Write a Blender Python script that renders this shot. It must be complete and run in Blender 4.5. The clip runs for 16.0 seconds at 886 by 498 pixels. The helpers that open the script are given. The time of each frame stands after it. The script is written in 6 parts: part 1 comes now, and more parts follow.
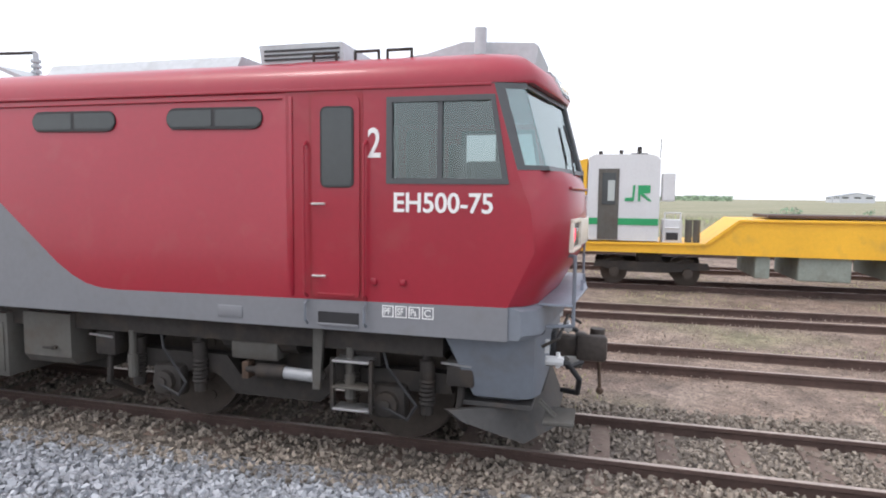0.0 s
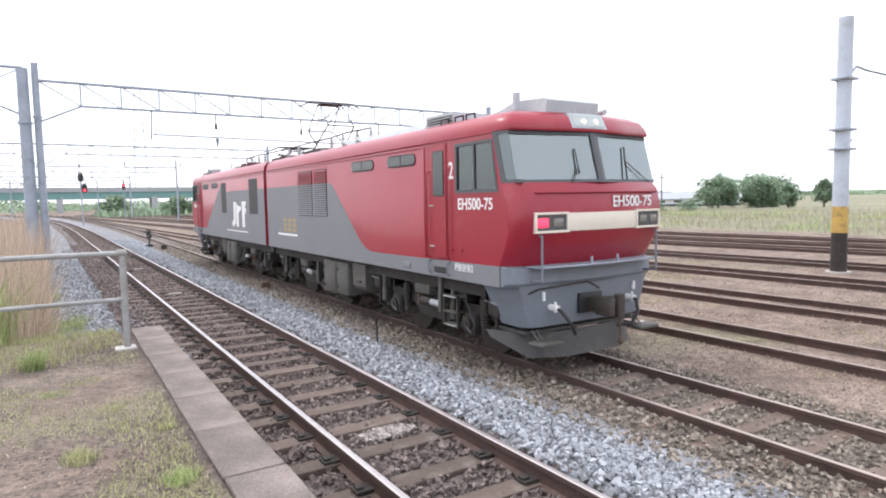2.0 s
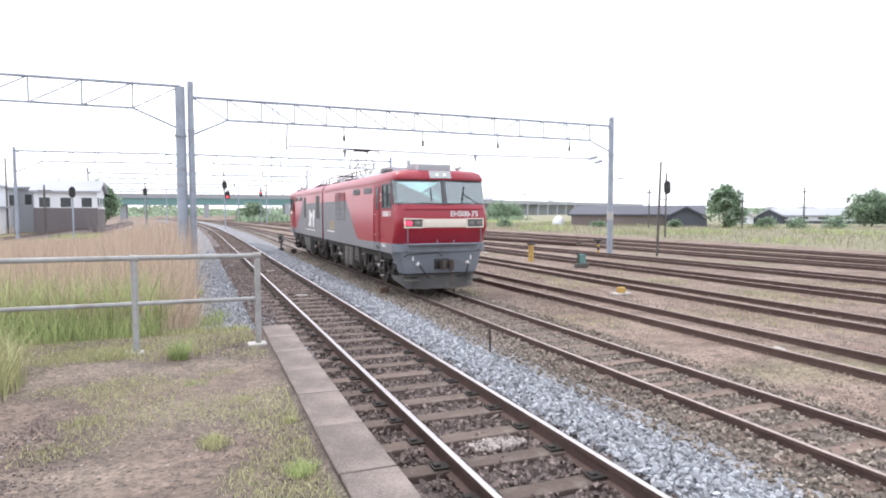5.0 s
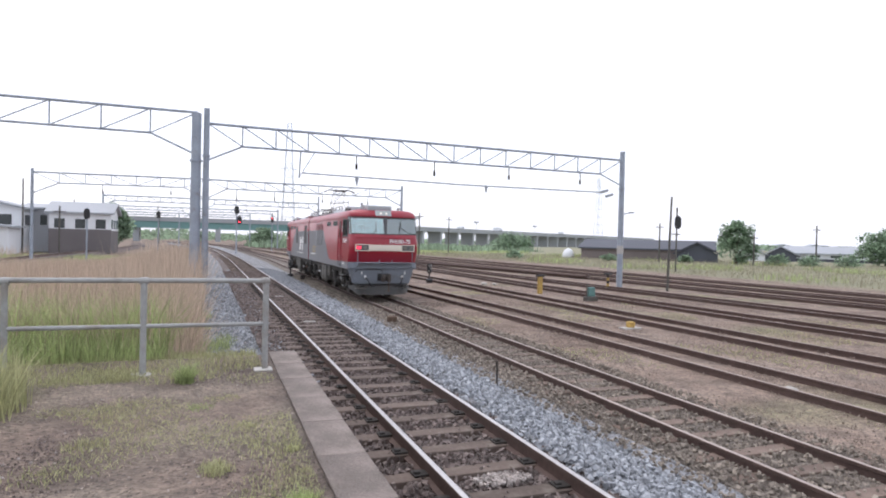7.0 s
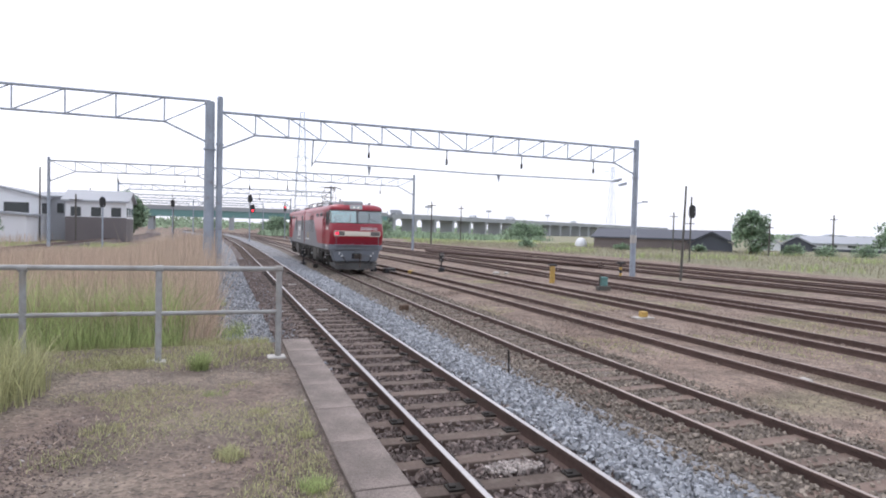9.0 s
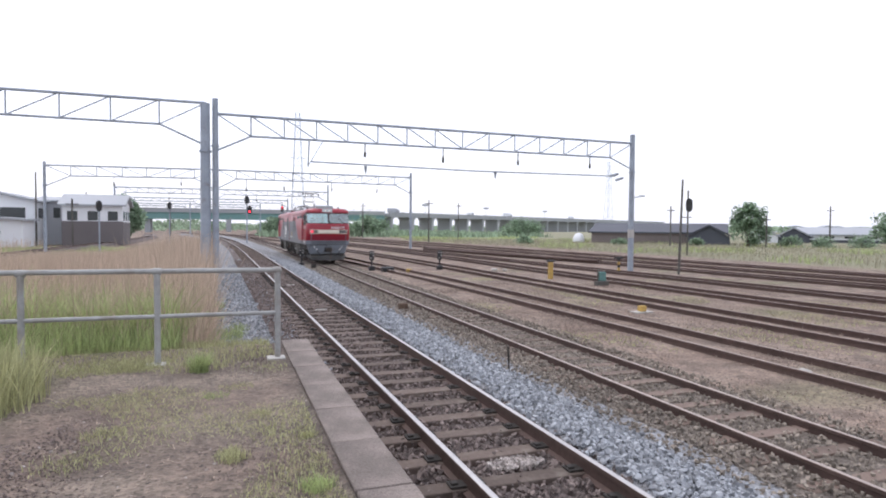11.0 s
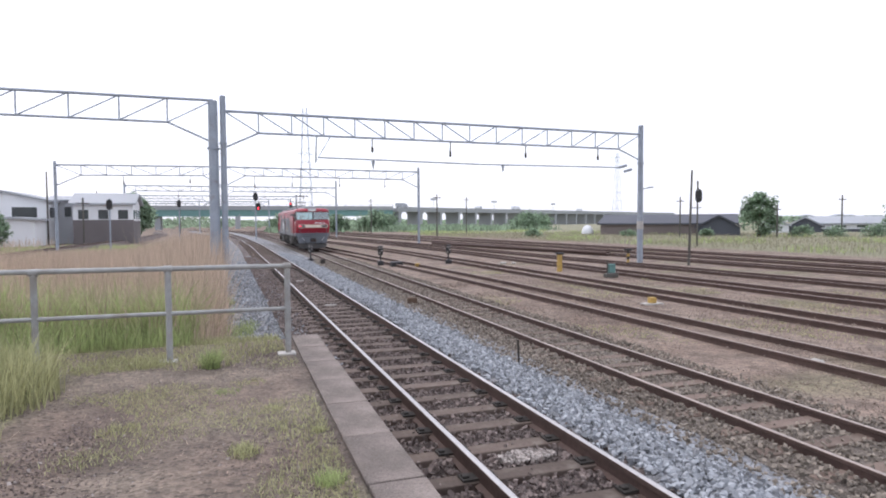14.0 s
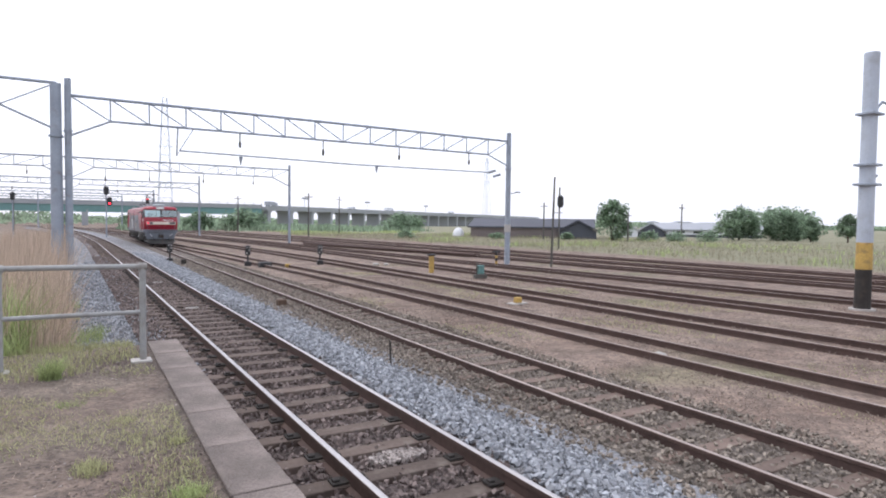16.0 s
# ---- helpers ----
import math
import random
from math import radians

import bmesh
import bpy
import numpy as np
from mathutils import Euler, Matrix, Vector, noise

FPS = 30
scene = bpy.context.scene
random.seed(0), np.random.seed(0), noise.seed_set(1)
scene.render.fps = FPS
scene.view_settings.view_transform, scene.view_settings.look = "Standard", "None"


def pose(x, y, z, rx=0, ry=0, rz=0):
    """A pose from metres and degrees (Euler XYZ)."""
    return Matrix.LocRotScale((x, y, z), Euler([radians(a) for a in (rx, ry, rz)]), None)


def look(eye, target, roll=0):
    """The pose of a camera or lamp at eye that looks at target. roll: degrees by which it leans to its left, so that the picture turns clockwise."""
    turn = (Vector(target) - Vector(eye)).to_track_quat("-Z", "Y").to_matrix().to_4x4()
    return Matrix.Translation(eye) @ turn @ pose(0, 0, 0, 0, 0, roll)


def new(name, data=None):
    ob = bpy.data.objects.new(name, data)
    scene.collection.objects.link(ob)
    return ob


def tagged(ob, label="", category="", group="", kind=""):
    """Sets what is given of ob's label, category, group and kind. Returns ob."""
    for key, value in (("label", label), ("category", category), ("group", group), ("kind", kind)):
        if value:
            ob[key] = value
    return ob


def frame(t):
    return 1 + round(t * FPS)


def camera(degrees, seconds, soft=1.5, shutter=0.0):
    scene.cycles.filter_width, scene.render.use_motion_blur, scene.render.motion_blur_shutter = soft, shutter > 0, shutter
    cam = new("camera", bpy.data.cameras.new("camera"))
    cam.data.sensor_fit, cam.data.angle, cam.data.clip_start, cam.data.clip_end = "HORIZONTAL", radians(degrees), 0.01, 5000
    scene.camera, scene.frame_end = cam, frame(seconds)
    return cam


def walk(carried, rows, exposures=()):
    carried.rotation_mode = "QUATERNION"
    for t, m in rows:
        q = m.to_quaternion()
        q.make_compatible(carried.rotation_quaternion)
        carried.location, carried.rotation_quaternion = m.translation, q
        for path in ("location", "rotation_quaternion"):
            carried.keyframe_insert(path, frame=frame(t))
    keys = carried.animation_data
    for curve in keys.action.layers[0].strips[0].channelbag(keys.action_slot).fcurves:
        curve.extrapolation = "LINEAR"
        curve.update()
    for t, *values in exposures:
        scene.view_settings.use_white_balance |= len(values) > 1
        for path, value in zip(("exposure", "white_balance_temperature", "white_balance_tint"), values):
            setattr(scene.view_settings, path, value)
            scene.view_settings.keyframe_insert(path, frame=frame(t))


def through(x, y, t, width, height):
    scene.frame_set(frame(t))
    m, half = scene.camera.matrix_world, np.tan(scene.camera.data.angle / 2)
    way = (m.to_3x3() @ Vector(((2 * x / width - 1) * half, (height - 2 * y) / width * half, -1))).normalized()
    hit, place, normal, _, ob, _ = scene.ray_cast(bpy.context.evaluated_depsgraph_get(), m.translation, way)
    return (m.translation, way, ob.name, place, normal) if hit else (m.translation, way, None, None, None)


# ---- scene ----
cam = camera(71.41, 16.0, soft=1.95)
PATH = [
    (0.0, pose(0.085, -0.1, 2.393, 85.03, -0.65, -75.2)),
    (0.4, pose(0, 0, 2.4, 85.22, 0.58, -61.93)),
    (0.5, pose(0, 0, 2.4, 84.93, 0.45, -58.18)),
    (0.6, pose(0, 0, 2.4, 84.85, 0.56, -54.80)),
    (1.0, pose(0, 0, 2.4, 85.11, 1.50, -44.54)),
    (1.2, pose(0, 0, 2.4, 85.36, 0.98, -41.07)),
    (1.3, pose(0, 0, 2.4, 84.99, 1.21, -39.94)),
    (1.5, pose(0, 0, 2.4, 85.42, 0.75, -37.91)),
    (2.0, pose(0, 0, 2.4, 85.41, 1.08, -32.20)),
    (2.3, pose(0, 0, 2.4, 86.12, 1.31, -30.81)),
    (2.5, pose(0, 0, 2.4, 86.51, 1.86, -28.65)),
    (3.0, pose(0, 0, 2.4, 86.96, 0.44, -28.17)),
    (3.5, pose(0, 0, 2.4, 86.75, 0.42, -26.14)),
    (4.0, pose(0, 0, 2.4, 86.59, 0.20, -24.27)),
    (4.5, pose(0, 0, 2.4, 86.39, 0.36, -22.56)),
    (6.8, pose(0, 0, 2.4, 88.03, -1.25, -18.92)),
    (7.0, pose(0, 0, 2.4, 89.26, -1.30, -20.46)),
    (7.5, pose(0, 0, 2.4, 88.32, -1.07, -20.09)),
    (8.0, pose(0, 0, 2.4, 88.11, -0.89, -19.69)),
    (8.5, pose(0, 0, 2.4, 88.11, -0.81, -19.17)),
    (9.0, pose(0, 0, 2.4, 88.20, -1.44, -19.33)),
    (11.3, pose(0, 0, 2.4, 87.97, -0.22, -19.57)),
    (11.5, pose(0, 0, 2.4, 88.28, -0.04, -19.61)),
    (12.0, pose(0, 0, 2.4, 88.07, 0.21, -19.94)),
    (12.5, pose(0, 0, 2.4, 87.98, 0.50, -19.62)),
    (13.0, pose(0, 0, 2.4, 87.70, 0.51, -19.14)),
    (13.5, pose(0, 0, 2.4, 87.46, 0.43, -18.68)),
    (14.0, pose(0, 0, 2.4, 87.45, 0.34, -18.79)),
    (14.5, pose(0, 0, 2.4, 87.25, 0.59, -18.54)),
    (15.0, pose(0, 0, 2.4, 87.29, 0.35, -18.36)),
    (15.5, pose(0, 0, 2.4, 87.75, -0.13, -19.55)),
    (16.0, pose(0, 0, 2.4, 87.58, -0.68, -30.53)),
]
walk(cam, PATH, exposures=[(0, 0.36, 6500, 10), (1, 0.47, 6500, 10), (2, 0.60, 6500, 10), (4, 0.76, 6500, 10), (4.7, 0.7, 6500, 10.5), (6.9, 0.05, 6380, 11.5), (12, 0.02, 6320, 12.5), (16, 0.02, 6320, 12.5)])

# ---- world and sun ----
world = bpy.data.worlds.new("sky")
scene.world = world
world.use_nodes = True
wn, wl = world.node_tree.nodes, world.node_tree.links
sky = wn.new("ShaderNodeTexSky")
sky.sky_type = "NISHITA"
sky.sun_disc = False
sky.sun_elevation, sky.sun_rotation = radians(60), radians(-35)
sky.dust_density, sky.air_density = 4.0, 1.0
bg_sky, bg_cloud, add_sky = wn["Background"], wn.new("ShaderNodeBackground"), wn.new("ShaderNodeAddShader")
wl.new(sky.outputs["Color"], bg_sky.inputs["Color"])
bg_sky.inputs["Strength"].default_value = 0.05
bg_cloud.inputs["Color"].default_value = (0.96, 0.972, 1.05, 1)   # thin white overcast
bg_cloud.inputs["Strength"].default_value = 1.05
wl.new(bg_sky.outputs[0], add_sky.inputs[0])
wl.new(bg_cloud.outputs[0], add_sky.inputs[1])
wl.new(add_sky.outputs[0], wn["World Output"].inputs["Surface"])
sun = new("sun", bpy.data.lights.new("sun", "SUN"))
sun.data.energy, sun.data.angle, sun.data.color = 0.75, radians(14), (1.0, 0.975, 0.95)
sun.matrix_world = look((-20, 28, 60), (0, 0, 0))


# ---- materials ----
def mat(name, base, rough=0.6, metal=0.0, dark=0.75, scale=6.0, fine=60.0, bump=0.15, dirt=None, dirt_amount=0.0, random_amount=0.0, island=False, coat=0.0):
    """A surface with broad and fine variation of its colour, bump, and optional stains."""
    m = bpy.data.materials.new(name)
    m.use_nodes = True
    n, l = m.node_tree.nodes, m.node_tree.links
    b = n["Principled BSDF"]
    b.inputs["Roughness"].default_value, b.inputs["Metallic"].default_value = rough, metal
    b.inputs["Coat Weight"].default_value = coat
    co = n.new("ShaderNodeTexCoord")
    big, small = n.new("ShaderNodeTexNoise"), n.new("ShaderNodeTexNoise")
    big.inputs["Scale"].default_value, small.inputs["Scale"].default_value = scale * 0.12, fine * 0.3
    big.inputs["Detail"].default_value, small.inputs["Detail"].default_value = 4, 3
    l.new(co.outputs["Object"], big.inputs["Vector"])
    l.new(co.outputs["Object"], small.inputs["Vector"])
    mix = n.new("ShaderNodeMix")
    mix.data_type = "RGBA"
    mix.inputs["A"].default_value = (*[c * dark for c in base], 1)
    mix.inputs["B"].default_value = (*[min(1, c * (2 - dark)) for c in base], 1)
    am = n.new("ShaderNodeMath")
    am.operation = "ADD"
    hb, hs = n.new("ShaderNodeMath"), n.new("ShaderNodeMath")
    hb.operation = hs.operation = "MULTIPLY"
    hb.inputs[1].default_value, hs.inputs[1].default_value = 0.6, 0.4
    l.new(big.outputs["Fac"], hb.inputs[0])
    l.new(small.outputs["Fac"], hs.inputs[0])
    l.new(hb.outputs[0], am.inputs[0])
    l.new(hs.outputs[0], am.inputs[1])
    ramp = n.new("ShaderNodeMapRange")
    ramp.inputs["From Min"].default_value, ramp.inputs["From Max"].default_value = 0.3, 0.7
    l.new(am.outputs[0], ramp.inputs["Value"])
    l.new(ramp.outputs[0], mix.inputs["Factor"])
    out = mix.outputs["Result"]
    if random_amount:
        src = n.new("ShaderNodeNewGeometry").outputs["Random Per Island"] if island else n.new("ShaderNodeObjectInfo").outputs["Random"]
        mr = n.new("ShaderNodeMapRange")
        mr.inputs["To Min"].default_value, mr.inputs["To Max"].default_value = 1 - random_amount, 1 + random_amount
        l.new(src, mr.inputs["Value"])
        hs2 = n.new("ShaderNodeHueSaturation")
        l.new(mr.outputs[0], hs2.inputs["Value"])
        l.new(out, hs2.inputs["Color"])
        out = hs2.outputs["Color"]
    if dirt:
        st = n.new("ShaderNodeTexNoise")
        st.inputs["Scale"].default_value, st.inputs["Detail"].default_value = scale * 0.35, 6
        l.new(co.outputs["Object"], st.inputs["Vector"])
        sr = n.new("ShaderNodeMapRange")
        sr.inputs["From Min"].default_value, sr.inputs["From Max"].default_value = 0.62 - dirt_amount * 0.3, 0.78
        sr.inputs["To Max"].default_value = min(1.0, 0.35 + dirt_amount)
        l.new(st.outputs["Fac"], sr.inputs["Value"])
        m2 = n.new("ShaderNodeMix")
        m2.data_type = "RGBA"
        l.new(sr.outputs[0], m2.inputs["Factor"])
        l.new(out, m2.inputs["A"])
        m2.inputs["B"].default_value = (*dirt, 1)
        out = m2.outputs["Result"]
    l.new(out, b.inputs["Base Color"])
    if bump:
        bp = n.new("ShaderNodeBump")
        bp.inputs["Strength"].default_value, bp.inputs["Distance"].default_value = bump, 0.02
        l.new(small.outputs["Fac"], bp.inputs["Height"])
        l.new(bp.outputs[0], b.inputs["Normal"])
    return m


def glow(name, colour, strength):
    m = bpy.data.materials.new(name)
    m.use_nodes = True
    b = m.node_tree.nodes["Principled BSDF"]
    b.inputs["Base Color"].default_value = (*colour, 1)
    b.inputs["Emission Color"].default_value, b.inputs["Emission Strength"].default_value = (*colour, 1), strength
    return m


def glass(name, tint, ior=1.9, gloss=0.04):
    m = bpy.data.materials.new(name)
    m.use_nodes = True
    n, l = m.node_tree.nodes, m.node_tree.links
    n.remove(n["Principled BSDF"])
    tr, gl, mx, fr = n.new("ShaderNodeBsdfTransparent"), n.new("ShaderNodeBsdfGlossy"), n.new("ShaderNodeMixShader"), n.new("ShaderNodeFresnel")
    tr.inputs["Color"].default_value = (*tint, 1)
    gl.inputs["Roughness"].default_value = gloss
    gl.inputs["Color"].default_value = (0.90, 1.0, 0.99, 1)
    fr.inputs["IOR"].default_value = ior
    l.new(fr.outputs[0], mx.inputs["Fac"])
    l.new(tr.outputs[0], mx.inputs[1])
    l.new(gl.outputs[0], mx.inputs[2])
    l.new(mx.outputs[0], n["Material Output"].inputs["Surface"])
    return m


RED = mat("red_paint", (0.30, 0.014, 0.031), 0.36, dark=0.92, scale=8, bump=0.02, coat=0.2, dirt=(0.30, 0.05, 0.055), dirt_amount=0.15)
RED_DARK = mat("dark_red_paint", (0.27, 0.016, 0.026), 0.4, dark=0.92, scale=8, bump=0.02, dirt=(0.2, 0.05, 0.05), dirt_amount=0.15)
GREY = mat("grey_paint", (0.19, 0.195, 0.21), 0.5, dark=0.93, scale=8, bump=0.02, dirt=(0.16, 0.15, 0.145), dirt_amount=0.15)
SKIRT = mat("blue_grey_paint", (0.17, 0.19, 0.22), 0.5, dark=0.9, scale=8, bump=0.03, dirt=(0.13, 0.12, 0.115), dirt_amount=0.3)
ROOF_GREY = mat("roof_grey", (0.43, 0.46, 0.48), 0.6, dark=0.85, scale=5, dirt=(0.2, 0.19, 0.18), dirt_amount=0.3)
CREAM = mat("cream_paint", (0.72, 0.66, 0.56), 0.45, dark=0.93, bump=0.02)
WHITE = mat("white_paint", (0.78, 0.78, 0.77), 0.5, dark=0.93, bump=0.02)
BLACK = mat("black_rubber", (0.022, 0.022, 0.024), 0.5, dark=0.8, bump=0.05)
FRAME_GREY = mat("window_frame_grey", (0.075, 0.08, 0.085), 0.45, dark=0.9, bump=0.03)
GRIME = mat("grimy_underframe", (0.03, 0.026, 0.023), 0.75, dark=0.6, scale=12, bump=0.3, dirt=(0.065, 0.047, 0.034), dirt_amount=0.4)
BOX_GREY = mat("dusty_equipment_grey", (0.09, 0.086, 0.077), 0.65, dark=0.8, scale=10, bump=0.1, dirt=(0.075, 0.06, 0.045), dirt_amount=0.5)
RUST_PART = mat("rusty_spring", (0.095, 0.06, 0.04), 0.8, dark=0.6, scale=20, bump=0.3)
WHEEL = mat("wheel_steel", (0.075, 0.062, 0.052), 0.6, metal=0.4, dark=0.7, bump=0.2)
STEEL = mat("bright_steel", (0.55, 0.55, 0.55), 0.35, metal=0.8, dark=0.85, bump=0.05)
CABIN = mat("cab_lining", (0.55, 0.63, 0.63), 0.7, dark=0.9, bump=0.0)
GLASS = glass("tinted_glass", (0.47, 0.53, 0.53), 1.9)
GLASS_FRONT = glass("windscreen_glass", (0.80, 0.94, 0.94), 3.1)
GLASS_CORNER = glass("corner_glass", (0.74, 0.86, 0.86), 2.3)
TAIL = glow("tail_lamp_red", (1.0, 0.04, 0.09), 1.3)
LAMP_ON = glow("lamp_warm", (1.0, 0.9, 0.78), 0.25)
SIGNAL_RED = glow("signal_red", (1.0, 0.03, 0.05), 5.0)
LENS = mat("lamp_lens", (0.2, 0.19, 0.17), 0.12, dark=0.9, bump=0.0)
GALV = mat("galvanised_steel", (0.31, 0.35, 0.405), 0.55, metal=0.25, dark=0.8, scale=10, bump=0.08, dirt=(0.2, 0.17, 0.14), dirt_amount=0.2)
RAIL_STEEL = mat("rusty_rail", (0.088, 0.056, 0.047), 0.75, metal=0.2, dark=0.7, scale=20, bump=0.25)
RAIL_HEAD = mat("polished_rail_head", (0.52, 0.50, 0.49), 0.42, metal=0.85, dark=0.85, bump=0.03)
RAIL_DULL = mat("dull_rail_head", (0.36, 0.29, 0.26), 0.5, metal=0.45, dark=0.7, bump=0.1)
SLEEPER = mat("weathered_sleeper", (0.125, 0.094, 0.078), 0.9, dark=0.7, scale=12, bump=0.5, dirt=(0.22, 0.19, 0.16), dirt_amount=0.3, random_amount=0.25)
SLEEPER_RED = mat("reddish_sleeper", (0.165, 0.12, 0.098), 0.9, dark=0.7, scale=12, bump=0.5, dirt=(0.24, 0.2, 0.16), dirt_amount=0.3, random_amount=0.2)
STONE_GREY = mat("fresh_ballast", (0.315, 0.33, 0.352), 0.9, dark=0.85, scale=4, bump=0.2, random_amount=0.42, island=True)
STONE_BROWN = mat("old_ballast", (0.175, 0.14, 0.127), 0.9, dark=0.8, scale=4, bump=0.2, random_amount=0.5, island=True)
STONE_PALE = mat("pale_gravel", (0.36, 0.32, 0.295), 0.9, dark=0.85, scale=4, bump=0.2, random_amount=0.4, island=True)
CONCRETE = mat("platform_concrete", (0.25, 0.210, 0.188), 0.92, dark=0.5, scale=14, fine=240, bump=0.9, dirt=(0.13, 0.11, 0.095), dirt_amount=0.4, random_amount=0.1)
CONC_PALE = mat("pale_concrete", (0.45, 0.43, 0.40), 0.85, dark=0.85, scale=6, bump=0.3)
OLD_YELLOW = mat("faded_yellow_paint", (0.50, 0.33, 0.09), 0.7, dark=0.7, scale=20, bump=0.1, dirt=(0.2, 0.15, 0.09), dirt_amount=0.4)
YELLOW = mat("yellow_paint", (0.80, 0.44, 0.03), 0.5, dark=0.9, bump=0.03, dirt=(0.45, 0.27, 0.06), dirt_amount=0.2)
TEAL = mat("teal_paint", (0.12, 0.25, 0.235), 0.7, dark=0.7, scale=20, dirt=(0.2, 0.17, 0.13), dirt_amount=0.3)
GREEN_STRIPE = mat("green_stripe", (0.02, 0.30, 0.11), 0.45, dark=0.95, bump=0.0)
SILVER = mat("silver_body", (0.62, 0.63, 0.64), 0.45, metal=0.2, dark=0.92, bump=0.03)
DRY = mat("dry_reed", (0.51, 0.405, 0.315), 0.9, dark=0.8, scale=3, bump=0.0, random_amount=0.4, island=True)
GRASS = mat("green_blade", (0.39, 0.46, 0.21), 0.85, dark=0.75, scale=3, bump=0.0, random_amount=0.45, island=True)
GRASS_PALE = mat("pale_grass", (0.42, 0.42, 0.23), 0.9, dark=0.75, scale=2, bump=0.0, random_amount=0.4, island=True)
MEADOW = mat("meadow_blade", (0.32, 0.295, 0.21), 0.9, dark=0.75, scale=2, bump=0.0, random_amount=0.3, island=True)
# LEAF is paler than real foliage: distance haze is mixed into its green
LEAF = mat("tree_leaf", (0.27, 0.36, 0.25), 0.8, dark=0.7, scale=3, bump=0.0, random_amount=0.5, island=True)


def let_light_through(m, amount):
    """Thin leaves pass part of the light on."""
    n, l = m.node_tree.nodes, m.node_tree.links
    through, mx = n.new("ShaderNodeBsdfTranslucent"), n.new("ShaderNodeMixShader")
    mx.inputs["Fac"].default_value = amount
    l.new(n["Principled BSDF"].inputs["Base Color"].links[0].from_socket, through.inputs["Color"])
    l.new(n["Principled BSDF"].outputs[0], mx.inputs[1])
    l.new(through.outputs[0], mx.inputs[2])
    l.new(mx.outputs[0], n["Material Output"].inputs["Surface"])


for thin, amount in ((LEAF, 0.66), (GRASS, 0.5), (GRASS_PALE, 0.35), (MEADOW, 0.35), (DRY, 0.25)):
    let_light_through(thin, amount)
BARK = mat("bark", (0.12, 0.09, 0.07), 0.9, dark=0.7, bump=0.5)
BRIDGE_GREEN = mat("bridge_green_paint", (0.15, 0.29, 0.28), 0.6, dark=0.9)
BRIDGE_GREY = mat("viaduct_concrete", (0.34, 0.36, 0.375), 0.85, dark=0.88, scale=0.6)
WALL_WHITE = mat("white_cladding", (0.76, 0.78, 0.80), 0.7, dark=0.92, scale=2)
WALL_BROWN = mat("brown_cladding", (0.16, 0.145, 0.145), 0.8, dark=0.85, scale=2)
ROOF_DARK = mat("dark_roofing", (0.082, 0.088, 0.108), 0.7, dark=0.85, scale=1)
ROOF_PALE = mat("pale_roofing", (0.36, 0.38, 0.41), 0.6, dark=0.9, scale=1)
SHED_WALL = mat("weathered_shed_wall", (0.19, 0.16, 0.155), 0.85, dark=0.8, scale=2)
GOLD = mat("dull_gold_paint", (0.36, 0.27, 0.14), 0.5, dark=0.9)


# ---- building helpers ----
def part(name, bm, material, parent=None, label="", smooth=False):
    """Link a bmesh as one mesh object, under a thing or a part where one is given."""
    bmesh.ops.recalc_face_normals(bm, faces=bm.faces)
    me = bpy.data.meshes.new(name)
    bm.to_mesh(me)
    bm.free()
    me.materials.append(material)
    if smooth:
        for p in me.polygons:
            p.use_smooth = True
    ob = new(name, me)
    if parent:
        ob.parent = parent
    if label:
        ob["label"] = label
    return ob


def empty(name, m=None):
    ob = new(name)
    ob.empty_display_size = 0.2
    if m is not None:
        ob.matrix_world = m
    return ob


def box(bm, x0, x1, y0, y1, z0, z1, bevel=0.0, m=None):
    g = bmesh.ops.create_cube(bm, size=1.0)
    t = Matrix.Translation(((x0 + x1) / 2, (y0 + y1) / 2, (z0 + z1) / 2)) @ Matrix.Diagonal((abs(x1 - x0), abs(y1 - y0), abs(z1 - z0), 1))
    bmesh.ops.transform(bm, matrix=(m @ t) if m is not None else t, verts=g["verts"])
    if bevel:
        es = list({e for v in g["verts"] for e in v.link_edges})
        bmesh.ops.bevel(bm, geom=es, offset=bevel, segments=2, affect="EDGES", profile=0.5)
    return bm


def cyl(bm, a, b, r, seg=10, r2=None):
    a, b = Vector(a), Vector(b)
    d = b - a
    m = Matrix.Translation((a + b) / 2) @ d.to_track_quat("Z", "Y").to_matrix().to_4x4()
    bmesh.ops.create_cone(bm, cap_ends=True, segments=seg, radius1=r, radius2=r if r2 is None else r2, depth=d.length, matrix=m)
    return bm


def tube(bm, pts, r, seg=8):
    for a, b in zip(pts[:-1], pts[1:]):
        cyl(bm, a, b, r, seg)
    for p in pts[1:-1]:
        bmesh.ops.create_uvsphere(bm, u_segments=seg, v_segments=4, radius=r, matrix=Matrix.Translation(p))
    return bm


def prism(bm, poly, axis, a, b):
    """A polygon drawn in the two other axes, pushed from a to b along axis."""
    def at(p, q):
        return {"x": (q, p[0], p[1]), "y": (p[0], q, p[1]), "z": (p[0], p[1], q)}[axis]
    lo, hi = [bm.verts.new(at(p, a)) for p in poly], [bm.verts.new(at(p, b)) for p in poly]
    bm.faces.new(lo), bm.faces.new(hi[::-1])
    for i in range(len(poly)):
        j = (i + 1) % len(poly)
        bm.faces.new((lo[i], lo[j], hi[j], hi[i]))
    return bm


def loft(bm, rings, caps=True):
    """Skin rings of equally many points."""
    vs = [[bm.verts.new(p) for p in r] for r in rings]
    for a, b in zip(vs[:-1], vs[1:]):
        for i in range(len(a)):
            j = (i + 1) % len(a)
            bm.faces.new((a[i], a[j], b[j], b[i]))
    if caps:
        bm.faces.new(vs[0]), bm.faces.new(vs[-1][::-1])
    return bm


